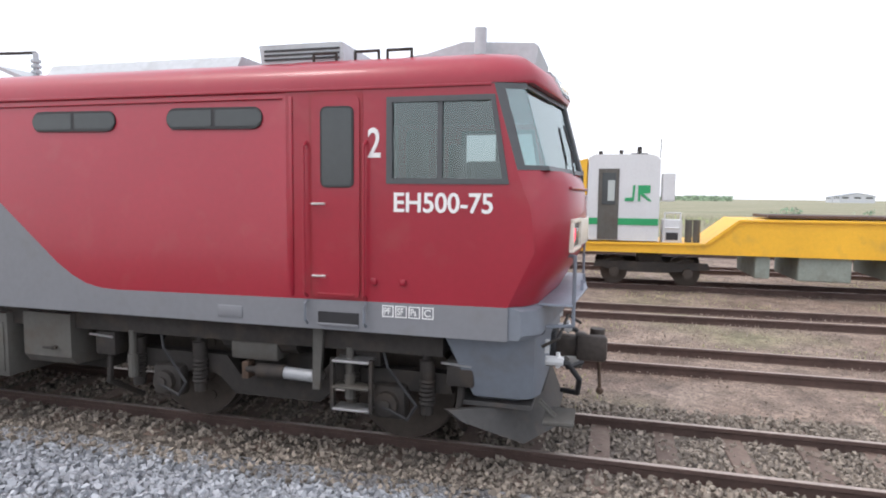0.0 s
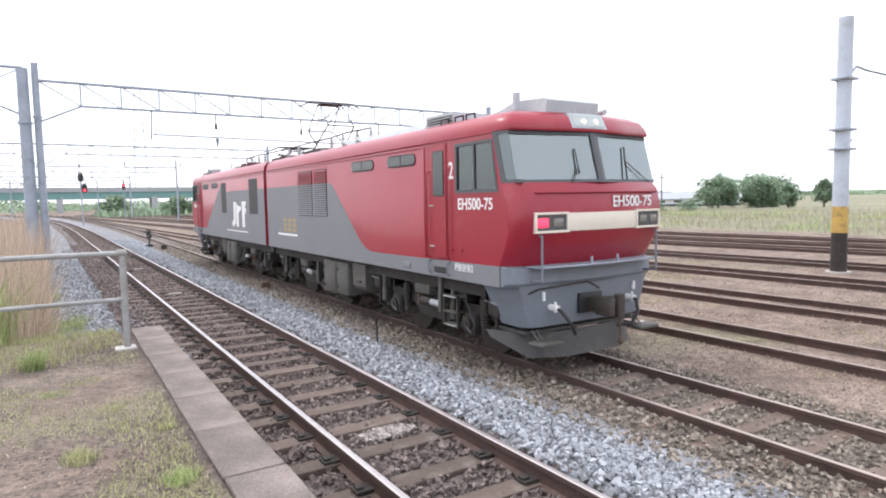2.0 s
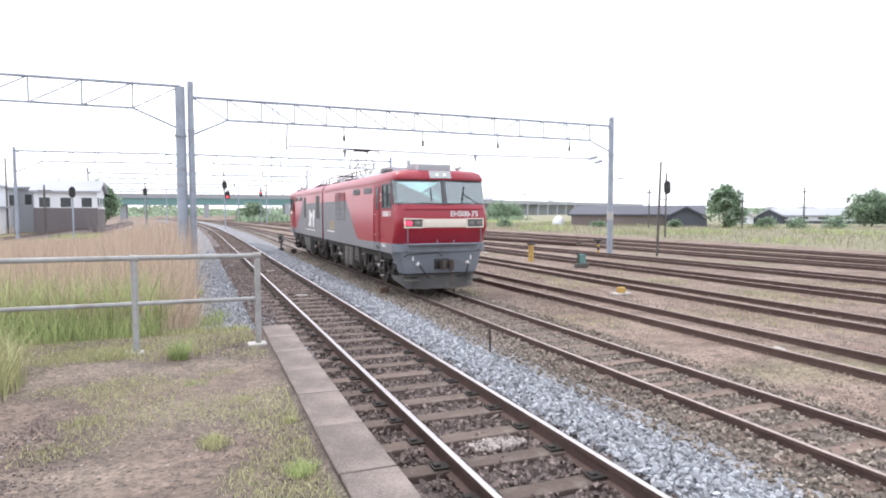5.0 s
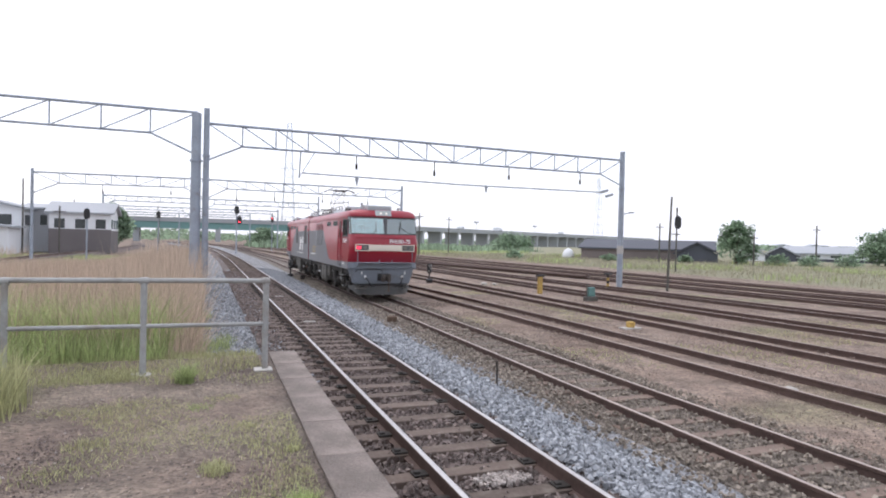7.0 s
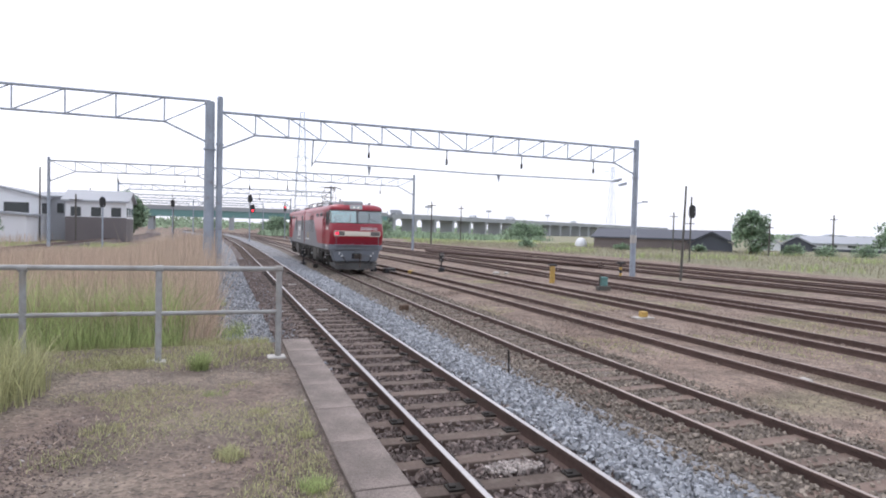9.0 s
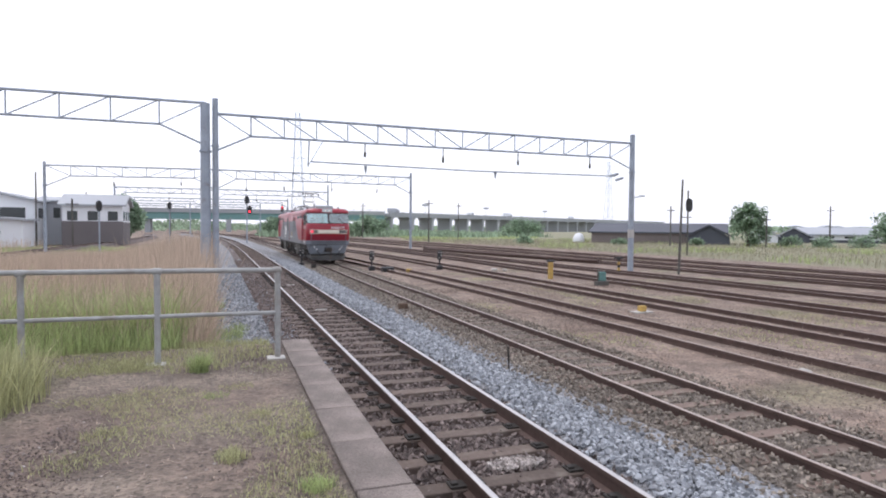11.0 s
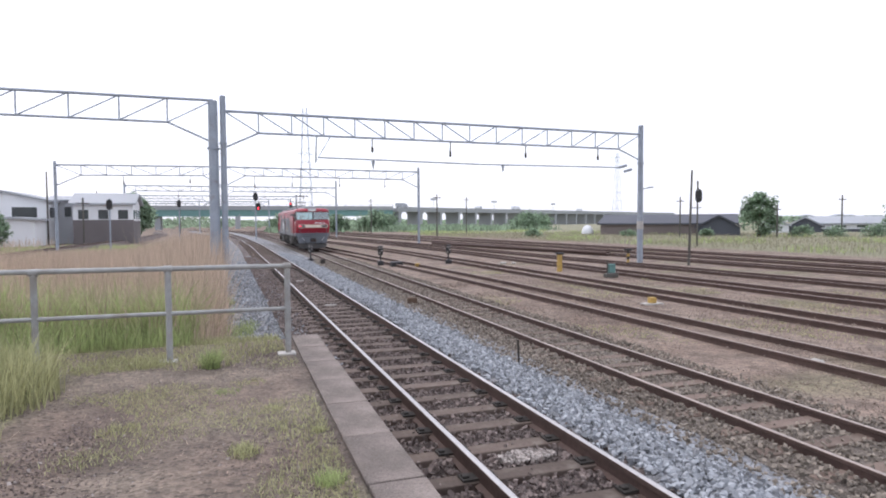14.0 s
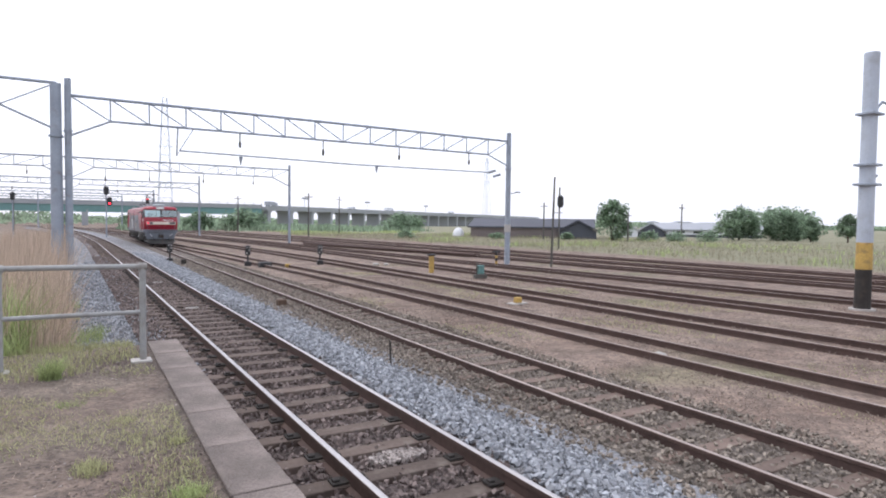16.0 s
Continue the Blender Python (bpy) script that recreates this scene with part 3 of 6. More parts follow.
def build_loco():
    loco = tagged(empty("locomotive", pose(6.36, 0, 0)), "red and grey two-part electric locomotive with red tail lamp lit", "locomotive")
    axles = []

    def half(front):
        def put(name, bm, material, label="", parent=None, angle=35, bow=0.0):
            if bow:   # the cab front is pushed out towards its middle
                bmesh.ops.bisect_plane(bm, geom=bm.verts[:] + bm.edges[:] + bm.faces[:], plane_co=(0, 0, 0), plane_no=(1, 0, 0))
                for v in bm.verts:
                    v.co.y -= bow * max(0.0, 1 - abs(v.co.x) / 1.13) * min(1.0, max(0.0, (0.9 - v.co.y) / 0.5))
            if not front:
                bmesh.ops.transform(bm, matrix=Matrix.Translation((0, LENGTH, 0)) @ Matrix.Diagonal((1, -1, 1, 1)), verts=bm.verts)
            return sharp(part(name, bm, material, parent or loco, label), angle)

        # long body behind the cab
        section = [(1.4, 1.22), (1.4, 3.24), (1.385, 3.27), (1.385, 3.31), (1.365, 3.41), (1.29, 3.50), (1.12, 3.565), (0.6, 3.61)]
        section = section + [(-x, z) for x, z in section[::-1]]
        bm = bmesh.new()
        loft(bm, [[(x, y, z) for x, z in section] for y in (2.3, 10.76)])
        put("body", bm, RED, "red painted steel body shell")
        # cab walls with the side window left open
        for s in (-1, 1):
            wall = []
            bm = bmesh.new()
            for poly in ([(0.34, 1.5), (0.13, 1.95), (0.17, 2.3), (0.25, 2.49), (2.3, 2.49), (2.3, 1.22), (0.34, 1.22)],
                         [(0.25, 2.49), (0.48, 3.28), (0.50, 3.28), (0.475, 3.19), (0.35, 2.49)],
                         [(0.475, 3.19), (0.50, 3.28), (2.3, 3.28), (2.3, 3.19)],
                         [(1.37, 2.49), (2.3, 2.49), (2.3, 3.19), (1.37, 3.19)]):
                prism(bm, poly, "x", s * 1.4, s * 1.34)
            put("cab_side", bm, RED)
            bm = bmesh.new()
            a = [(0.345, 2.485), (1.375, 2.485), (1.375, 3.195), (0.47, 3.195)]
            b = [(0.40, 2.53), (1.325, 2.53), (1.325, 3.15), (0.50, 3.15)]
            for i in range(4):
                j = (i + 1) % 4
                prism(bm, [a[i], a[j], b[j], b[i]], "x", s * 1.408, s * 1.33)
            prism(bm, [(0.90, 2.53), (0.94, 2.53), (0.94, 3.15), (0.90, 3.15)], "x", s * 1.395, s * 1.34)
            window = put("side_window", bm, FRAME_GREY, "grey framed sliding cab window")
            bm = bmesh.new()
            prism(bm, [(0.40, 2.53), (0.90, 2.53), (0.90, 3.15), (0.50, 3.15)], "x", s * 1.375, s * 1.37)
            put("pane", bm, GLASS, parent=window)
            if s < 0:
                bm = bmesh.new()
                prism(bm, [(0.94, 2.53), (1.325, 2.53), (1.325, 3.15), (0.94, 3.15)], "x", s * 1.385, s * 1.38)
                put("pane", bm, GLASS, parent=window)
            # door, with its dark gap, window, handles and grab rails
            bm = bmesh.new()
            box(bm, s * 1.40, s * 1.404, 1.585, 2.075, 1.487, 3.245, 0.0)
            put("door_gap", bm, RED_DARK)
            bm = bmesh.new()
            prism(bm, rounded(1.61, 2.05, 1.50, 3.22, 0.06), "x", s * 1.395, s * 1.416)
            door = put("cab_door", bm, RED, "red crew door with a narrow window")
            bm = bmesh.new()
            prism(bm, rounded(1.66, 1.965, 2.45, 3.13, 0.05), "x", s * 1.41, s * 1.424)
            put("window_gasket", bm, BLACK, parent=door)
            bm = bmesh.new()
            prism(bm, rounded(1.677, 1.948, 2.467, 3.113, 0.04), "x", s * 1.412, s * 1.4265)
            put("door_window", bm, DARK_GLASS, parent=door)
            bm = bmesh.new()
            box(bm, s * 1.41, s * 1.423, 1.66, 2.0, 1.515, 1.54, 0.004)
            put("kick_strip", bm, RED_DARK, parent=door)
            for z in (2.31, 1.69):
                bm = bmesh.new()
                tube(bm, [(s * 1.41, 2.03, z), (s * 1.45, 2.03, z), (s * 1.45, 1.91, z)], 0.011, 6)
                put("handle", bm, STEEL, "chrome lever handle", parent=door)
            for y in (1.555, 2.105):
                bm = bmesh.new()
                tube(bm, [(s * 1.40, y, 1.50), (s * 1.455, y, 1.54), (s * 1.455, y, 2.80), (s * 1.40, y, 2.84)], 0.013, 6)
                put("grab_rail", bm, RED)
                bm = bmesh.new()
                tube(bm, [(s * 1.40, y, 1.47), (s * 1.45, y, 1.44), (s * 1.45, y, 1.30), (s * 1.40, y, 1.26)], 0.012, 6)
                put("grab_rail", bm, SKIRT)
            # No hollow here: a flat black plate paints the shade in the step recess
            bm = bmesh.new()
            box(bm, s * 1.395, s * 1.409, 1.62, 2.0, 1.26, 1.375, 0.0)
            put("step_recess_shade", bm, BLACK)
            bm = bmesh.new()
            box(bm, s * 1.38, s * 1.425, 1.62, 2.0, 1.255, 1.275, 0.003)
            put("door_step", bm, GREY)
            # raised edge between cab and engine room, drip strip, hatch
            for y0, y1, z0, z1, name in ((2.235, 2.265, 1.5, 3.22, "cab_edge_strip"), (0.5, 10.76, 3.262, 3.285, "drip_strip"), (2.75, 3.0, 1.27, 1.375, "access_hatch"), (2.33, 10.6, 3.205, 3.217, "panel_seam")):
                bm = bmesh.new()
                box(bm, s * 1.39, s * 1.413, y0, y1, z0, z1, 0.004)
                put(name, bm, GREY if name == "access_hatch" else RED)
            # livery: grey area, 3 mm proud
            bm = bmesh.new()
            if front:
                poly = [(0.335, 1.216), (0.335, 1.495), (4.1, 1.455), (4.3, 1.465), (4.48, 1.505), (4.64, 1.58), (4.82, 1.70), (6.0, 2.70), (6.14, 2.775), (6.35, 2.80), (10.763, 2.80), (10.763, 1.216)]
            else:
                poly = [(0.335, 1.216), (0.335, 1.495), (2.7, 1.47), (2.95, 1.495), (3.15, 1.60), (3.3, 1.74), (5.35, 2.97), (5.5, 3.05), (5.7, 3.07), (5.71, 2.80), (10.763, 2.80), (10.763, 1.216)]
            prism(bm, poly, "x", s * 1.398, s * 1.4035)
            put("grey_livery_panel", bm, GREY, "flat grey painted flank")
            # engine room windows
            for y0, y1 in ((2.53, 3.49), (4.07, 5.02)):
                bm = bmesh.new()
                pts = []
                for k in range(16):
                    a = 2 * math.pi * k / 16
                    cy = y1 - 0.09 if math.cos(a) > 0 else y0 + 0.09
                    pts.append((cy + 0.1 * math.cos(a), 3.055 + 0.1 * math.sin(a)))
                prism(bm, pts, "x", s * 1.395, s * 1.412)
                win = put("oval_window", bm, BLACK, "pill-shaped dark window in a rubber frame")
                for u0, u1 in ((0.03, 0.48), (0.52, 0.97)):
                    bm = bmesh.new()
                    w = y1 - y0
                    p2 = [(y0 + w * u0, 2.995), (y0 + w * u0, 3.115)] if u0 > 0.2 else [(y0 + w * u0 - 0.03, 3.025), (y0 + w * u0 - 0.03, 3.085), (y0 + w * u0 + 0.02, 3.127)]
                    p3 = [(y0 + w * u1, 3.127), (y0 + w * u1, 2.983)] if u0 < 0.2 else [(y0 + w * u1 - 0.02, 3.127), (y0 + w * u1 + 0.03, 3.085), (y0 + w * u1 + 0.03, 3.025), (y0 + w * u1 - 0.02, 2.983)]
                    p4 = [(y0 + w * u0 + 0.02, 2.983)]
                    prism(bm, p2 + ([(y0 + w * u0, 3.127)] if u0 > 0.2 else []) + p3 + p4, "x", s * 1.40, s * 1.4155)
                    put("pane", bm, DARK_GLASS, parent=win)
            # louvres
            for y0, y1 in (((6.37, 7.13), (7.25, 8.2)) if front else ((5.6, 6.3), (9.2, 10.1))):
                bm = bmesh.new()
                box(bm, s * 1.398, s * 1.406, y0, y1, 2.08, 3.11, 0.0)
                grille = put("louvre", bm, BLACK, "dark ventilation louvre with slats")
                if not front:
                    continue
                for i in range(21):
                    bm = bmesh.new()
                    z = 2.11 + i * 0.0475
                    prism(bm, [(s * 1.404, z), (s * 1.424, z - 0.012), (s * 1.426, z - 0.006), (s * 1.404, z + 0.022)], "y", y0 + 0.01, y1 - 0.01)
                    put("slat", bm, RED_DARK if z > 2.8 else GREY, parent=grille)
            for y, z in ((1.48, 1.66), (1.22, 1.66)):
                bm = bmesh.new()
                box(bm, s * 1.40, s * 1.425, y - 0.025, y + 0.025, z - 0.025, z + 0.025, 0.006)
                put("jack_bracket", bm, RED)
        # nose
        def ring(z, sy, c, f, back=1.0, sx=1.4, mid=None):
            q = mid or ((-sx - c) / 2 - 0.035, (sy + f) / 2 - 0.035)
            return [(-sx, sy, z), (q[0], q[1], z), (-c, f, z), (c, f, z), (-q[0], q[1], z), (sx, sy, z), (sx - 0.065, back, z), (-sx + 0.065, back, z)]
        bm = bmesh.new()
        loft(bm, [ring(1.5, 0.34, 1.12, 0.125), ring(1.72, 0.235, 1.17, 0.0), ring(1.93, 0.15, 1.22, -0.12), ring(2.24, 0.17, 1.235, -0.13), ring(2.5, 0.254, 1.2, -0.10, 0.40, mid=(-1.34, 0.09)), ring(2.598, 0.29, 1.15, -0.045, 0.36, mid=(-1.34, 0.12))])
        put("nose", bm, RED, "red sloping cab front", angle=38, bow=0.09)
        bm = bmesh.new()
        loft(bm, [ring(1.23, 0.25, 1.10, 0.09), ring(1.27, 0.22, 1.12, 0.06), ring(1.47, 0.24, 1.12, 0.08), ring(1.498, 0.30, 1.07, 0.13)])
        put("buffer_beam", bm, SKIRT, "blue-grey painted band round the cab end", bow=0.09)
        # roof over the cab
        def brow(z, sx, sy, c, f):
            k = 0.9 * (f + 0.04) + 0.1 * sy
            return [(-sx, 2.3, z), (-sx, sy + 0.03, z), (-sx * 0.93, k, z), (-c, f, z), (c, f, z), (sx * 0.93, k, z), (sx, sy + 0.03, z), (sx, 2.3, z)]
        bm = bmesh.new()
        loft(bm, [brow(3.287, 1.395, 0.42, 0.4, 0.12), brow(3.32, 1.395, 0.40, 0.4, 0.105), brow(3.40, 1.38, 0.42, 0.42, 0.14), brow(3.49, 1.31, 0.46, 0.45, 0.19), brow(3.555, 1.18, 0.56, 0.45, 0.29), brow(3.595, 0.95, 0.76, 0.45, 0.52), brow(3.617, 0.7, 1.1, 0.5, 1.0)])
        put("cab_roof", bm, RED, "red cab roof with an overhanging brow", angle=60, bow=0.13)
        # windscreen: two panes that meet at a blunt angle, with dark pillars, sill, header and centre post
        b0, b1, t0, t1 = Vector((-1.31, 0.04, 2.60)), Vector((0, -0.17, 2.60)), Vector((-1.31, 0.24, 3.285)), Vector((0, 0.02, 3.285))
        sb, st = Vector((-1.4, 0.292, 2.60)), Vector((-1.4, 0.482, 3.285))

        def on_screen(u, v):
            """A place on the near pane: u from pillar to centre, v from sill to header."""
            return b0.lerp(b1, u).lerp(t0.lerp(t1, u), v)

        def strip(name, quads, material, parent, depth=0.06, out=0.0, label=""):
            """One part that shows on both halves of the screen."""
            bm = bmesh.new()
            for quad in quads:
                for sg in (1, -1):
                    front_, back_ = [], []
                    for q in quad:
                        p = on_screen(*q) if not isinstance(q, Vector) else q
                        front_.append((p.x * sg, p.y - out, p.z)), back_.append((p.x * sg * (0.985 if depth > 0.02 else 1), p.y + depth, p.z))
                    loft(bm, [front_, back_])
            return put(name, bm, material, label, parent)
        screen = strip("windscreen", [[(0.0, 0.0), (1.0, 0.0), (1.0, 0.055), (0.0, 0.055)]], FRAME_GREY, None, 0.05, 0.004, "dark grey windscreen surround with a centre post")
        strip("header", [[(0.0, 0.935), (1.0, 0.935), (1.0, 1.0), (0.0, 1.0)]], FRAME_GREY, screen, 0.05, 0.004)
        for sg in (1, -1):
            bm = bmesh.new()
            for quad in ([sb, sb.lerp(b0, 0.3), st.lerp(t0, 0.3), st], [sb.lerp(b0, 0.3), b0, b0.lerp(t0, 0.055), sb.lerp(b0, 0.3).lerp(st.lerp(t0, 0.3), 0.055)], [sb.lerp(b0, 0.3).lerp(st.lerp(t0, 0.3), 0.935), b0.lerp(t0, 0.935), t0, st.lerp(t0, 0.3)]):
                loft(bm, [[(p.x * sg, p.y - 0.003, p.z) for p in quad], [(p.x * sg * 0.985, p.y + 0.05, p.z) for p in quad]])
            bmesh.ops.remove_doubles(bm, verts=bm.verts, dist=0.0005)
            put("pillar", bm, FRAME_GREY, parent=screen)
            bm = bmesh.new()   # glass wrapping round the corner of the cab
            p0, p1 = sb.lerp(b0, 0.3), st.lerp(t0, 0.3)
            quad = [p0.lerp(p1, 0.055), b0.lerp(t0, 0.055), b0.lerp(t0, 0.935), p0.lerp(p1, 0.935)]
            loft(bm, [[(p.x * sg, p.y + 0.012, p.z) for p in quad], [(p.x * sg * 0.996, p.y + 0.018, p.z) for p in quad]])
            put("corner_pane", bm, GLASS_CORNER, parent=screen)
        strip("centre_post", [[(0.95, 0.0), (1.0, 0.0), (1.0, 1.0), (0.95, 1.0)]], FRAME_GREY, screen, 0.05, 0.010)
        for sg in (1, -1):
            bm = bmesh.new()
            ps = [on_screen(*q) for q in ((0.0, 0.055), (0.95, 0.055), (0.95, 0.935), (0.0, 0.935))]
            loft(bm, [[(p.x * sg, p.y + 0.015, p.z) for p in ps], [(p.x * sg, p.y + 0.021, p.z) for p in ps]])
            put("pane", bm, GLASS_FRONT, parent=screen)
        for sg in (1, -1):
            bm = bmesh.new()
            for u0, v0, u1, v1, r in (((0.60, -0.02, 0.72, 0.27, 0.008), (0.715, 0.16, 0.72, 0.66, 0.011)) if sg > 0 else ((0.12, -0.02, 0.5, 0.42, 0.008), (0.57, 0.05, 0.49, 0.74, 0.011))):
                p, q = on_screen(u0, v0), on_screen(u1, v1)
                cyl(bm, (p.x * sg, p.y - 0.025, p.z), (q.x * sg, q.y - 0.012, q.z), r, 6)
            put("wiper", bm, BLACK, "black wiper arm and blade")
        # cab inside
        bm = bmesh.new()
        box(bm, -1.33, 1.33, 2.22, 2.28, 2.5, 3.27)
        put("bulkhead", bm, CABIN)
        bm = bmesh.new()
        box(bm, -1.2, 1.2, 0.32, 0.75, 2.52, 2.68, 0.03)
        put("driver_desk", bm, CABIN)
        for x in (-0.75, 0.8):
            bm = bmesh.new()
            box(bm, x - 0.22, x + 0.22, 1.25, 1.36, 2.45, 2.98, 0.05)
            put("driver_seat", bm, BLACK)
        bm = bmesh.new()
        box(bm, -1.33, 1.33, 1.0, 2.22, 2.40, 2.47)
        put("cab_floor", bm, CABIN)
        # lamps, cream band, hand rail strip
        bm = bmesh.new()
        box(bm, -0.64, 0.64, -0.15, -0.12, 1.955, 2.195, 0.006)
        put("cream_band", bm, CREAM, "cream painted band between the lamps", bow=0.09)
        for s in (-1, 1):
            bm = bmesh.new()
            a, b = (-1.2, -0.645) if s < 0 else (0.645, 1.2)
            for x0, x1, z0, z1 in ((a, b, 1.94, 1.972), (a, b, 2.178, 2.21), (a, a + 0.035, 1.972, 2.178), (b - 0.035, b, 1.972, 2.178)):
                box(bm, x0, x1, -0.162, -0.115, z0, z1, 0.006)
            unit = put("lamp_unit", bm, CREAM, "cream bezel with headlamp and tail lamp", bow=0.09)
            bm = bmesh.new()
            box(bm, a + 0.02, b - 0.02, -0.137, -0.115, 1.96, 2.19)
            put("lamp_well", bm, FRAME_GREY, parent=unit, bow=0.09)
            outer = a + 0.14 if s < 0 else b - 0.14
            inner = b - 0.17 if s < 0 else a + 0.17
            for x, material, name in ((outer, TAIL if (front and s < 0) else LENS, "tail_lamp"), (inner, LENS, "headlamp")):
                bm = bmesh.new()
                box(bm, x - 0.085, x + 0.085, -0.152, -0.125, 2.015, 2.135, 0.02)
                put(name, bm, material, "glowing red tail lamp" if material is TAIL else "", parent=unit, bow=0.09)
        bm = bmesh.new()
        box(bm, -1.17, 1.17, -0.135, -0.10, 2.455, 2.475, 0.004)
        put("front_moulding", bm, RED, bow=0.09)
        bm = bmesh.new()
        prism(bm, [(0.10, 3.33), (0.22, 3.545), (0.9, 3.60), (0.9, 3.33)], "x", -0.38, 0.26)
        housing = put("brow_lamp_housing", bm, ROOF_GREY, "grey lamp housing above the windscreen", bow=0.13)
        bm = bmesh.new()
        prism(bm, [(0.104, 3.355), (0.192, 3.515), (0.225, 3.515), (0.14, 3.355)], "x", -0.335, 0.215)
        put("lamp_window", bm, LENS_PALE, parent=housing, bow=0.13)
        for x in (-0.17, 0.05):
            bm = bmesh.new()
            cyl(bm, (x, 0.125, 3.43), (x, 0.17, 3.415), 0.038, 14)
            put("headlamp", bm, LAMP_ON, "lit round headlamp", parent=housing, bow=0.13)
        bm = bmesh.new()
        prism(bm, [(0.27, 3.46), (0.22, 3.72), (0.26, 3.75), (0.9, 3.79), (1.25, 3.70), (1.7, 3.65), (1.7, 3.5)], "x", -0.66, 0.32)
        put("roof_cooler", bm, ROOF_GREY, "grey air-conditioner box on the cab roof")
        bm = bmesh.new()
        cyl(bm, (-0.78, 0.72, 3.5), (-0.78, 0.72, 3.87), 0.055, 12)
        cyl(bm, (-0.78, 0.72, 3.46), (-0.78, 0.72, 3.63), 0.10, 12)
        put("aerial", bm, ROOF_GREY, "stub radio aerial")
        bm = bmesh.new()
        cyl(bm, (0.75, 0.75, 3.56), (0.75, 0.75, 3.70), 0.05, 8), cyl(bm, (0.75, 0.85, 3.67), (0.75, 0.5, 3.67), 0.045, 8)
        put("horn", bm, ROOF_GREY)
        for y in (1.25, 1.55, 1.95):
            bm = bmesh.new()
            tube(bm, [(-1.12, y, 3.55), (-1.12, y, 3.64), (-1.12, y + 0.22, 3.64), (-1.12, y + 0.22, 3.55)], 0.014, 6)
            put("roof_grab_rail", bm, GRIME)
        # roof equipment
        bm = bmesh.new()
        prism(bm, [(1.9, 3.56), (1.93, 3.755), (2.76, 3.755), (2.73, 3.56)], "x", -1.05, -0.1)
        put("roof_hatch", bm, ROOF_GREY, "tilted roof hatch with vent slots")
        for z in (3.61, 3.65, 3.69):
            bm = bmesh.new()
            box(bm, -1.058, -1.045, 1.95, 2.7, z, z + 0.018)
            put("vent_slot", bm, BLACK)
        bm = bmesh.new()
        prism(bm, [(-0.9, 3.59), (-0.8, 3.73), (0.8, 3.73), (0.9, 3.59)], "y", 3.1, 5.4)
        put("roof_hood", bm, ROOF_GREY, "long pale grey equipment hood on the roof")
        bm = bmesh.new()
        for z in (0, 1):
            prism(bm, [(5.7 + z * 0.75, 3.6), (6.2 + z * 0.75, 3.78), (6.25 + z * 0.75, 3.76), (5.78 + z * 0.75, 3.58)], "x", -0.8, 0.8)
        put("roof_cover", bm, ROOF_GREY)
        for y in (5.9, 6.6, 7.4, 8.1, 10.5):
            bm = bmesh.new()
            for k in range(5):
                cyl(bm, (-0.55, y, 3.6 + 0.06 * k), (-0.55, y, 3.63 + 0.06 * k), 0.055, 10)
            cyl(bm, (-0.55, y, 3.58), (-0.55, y, 3.95), 0.03, 8)
            put("insulator", bm, ROOF_GREY, "ribbed porcelain roof insulator")
        bm = bmesh.new()
        tube(bm, [(-0.55, 5.9, 3.95), (-0.55, 7.2, 3.98), (-0.55, 8.1, 3.95), (-0.55, 10.8, 3.95)], 0.018, 6)
        put("roof_cable", bm, GRIME)
        # pantograph: raised on the trailing half, folded on the other
        yc, up = 9.5, 1.42 if front else 0.32
        bm = bmesh.new()
        for x in (-0.5, 0.5):
            box(bm, x - 0.03, x + 0.03, yc - 0.75, yc + 0.75, 3.70, 3.76)
        for y in (-0.7, 0.7):
            box(bm, -0.55, 0.55, yc + y - 0.03, yc + y + 0.03, 3.70, 3.76)
        panto = put("pantograph", bm, GRIME, "spidery current collector frame on the roof")
        for x in (-0.5, 0.5):
            for y in (-0.7, 0.7):
                bm = bmesh.new()
                cyl(bm, (x, yc + y, 3.58), (x, yc + y, 3.72), 0.06, 8)
                put("foot_insulator", bm, ROOF_GREY, parent=panto)
        for s in (-1, 1):
            bm = bmesh.new()
            z1, z2 = 3.74 + 0.42 * up, 3.74 + 0.86 * up
            for x in (-0.42, 0.42):
                cyl(bm, (x, yc - s * 0.25, 3.75), (x * 0.85, yc + s * 0.72, z1), 0.016, 6)
                cyl(bm, (x * 0.85, yc + s * 0.72, z1), (x * 0.7, yc + s * 0.08, z2), 0.012, 6)
            cyl(bm, (-0.36, yc + s * 0.72, z1), (0.36, yc + s * 0.72, z1), 0.016, 6)
            cyl(bm, (-0.36, yc + s * 0.72, z1), (0.3, yc + s * 0.08, z2), 0.011, 5)
            put("arm", bm, GRIME, parent=panto)
            bm = bmesh.new()
            tube(bm, [(-0.82, yc + s * 0.14, z2 - 0.08), (-0.55, yc + s * 0.14, z2 + 0.04), (0.55, yc + s * 0.14, z2 + 0.04), (0.82, yc + s * 0.14, z2 - 0.08)], 0.015, 6)
            put("collector_shoe", bm, GRIME, parent=panto)
        bm = bmesh.new()
        box(bm, -0.3, 0.3, yc - 0.2, yc + 0.2, z2 - 0.02, z2 + 0.005)
        put("collector_frame", bm, GRIME, parent=panto)
        # front platform, rails, skirt, plough, coupler
        bm = bmesh.new()
        box(bm, -1.12, 1.12, -0.16, 0.14, 1.478, 1.502, 0.006)
        put("front_footplate", bm, GALV, "bare steel footplate across the cab front", bow=0.09)
        for x in (-0.25, 0.25):
            bm = bmesh.new()
            box(bm, x - 0.012, x + 0.012, -0.15, -0.12, 1.48, 1.60)
            put("lamp_iron", bm, GALV, bow=0.09)
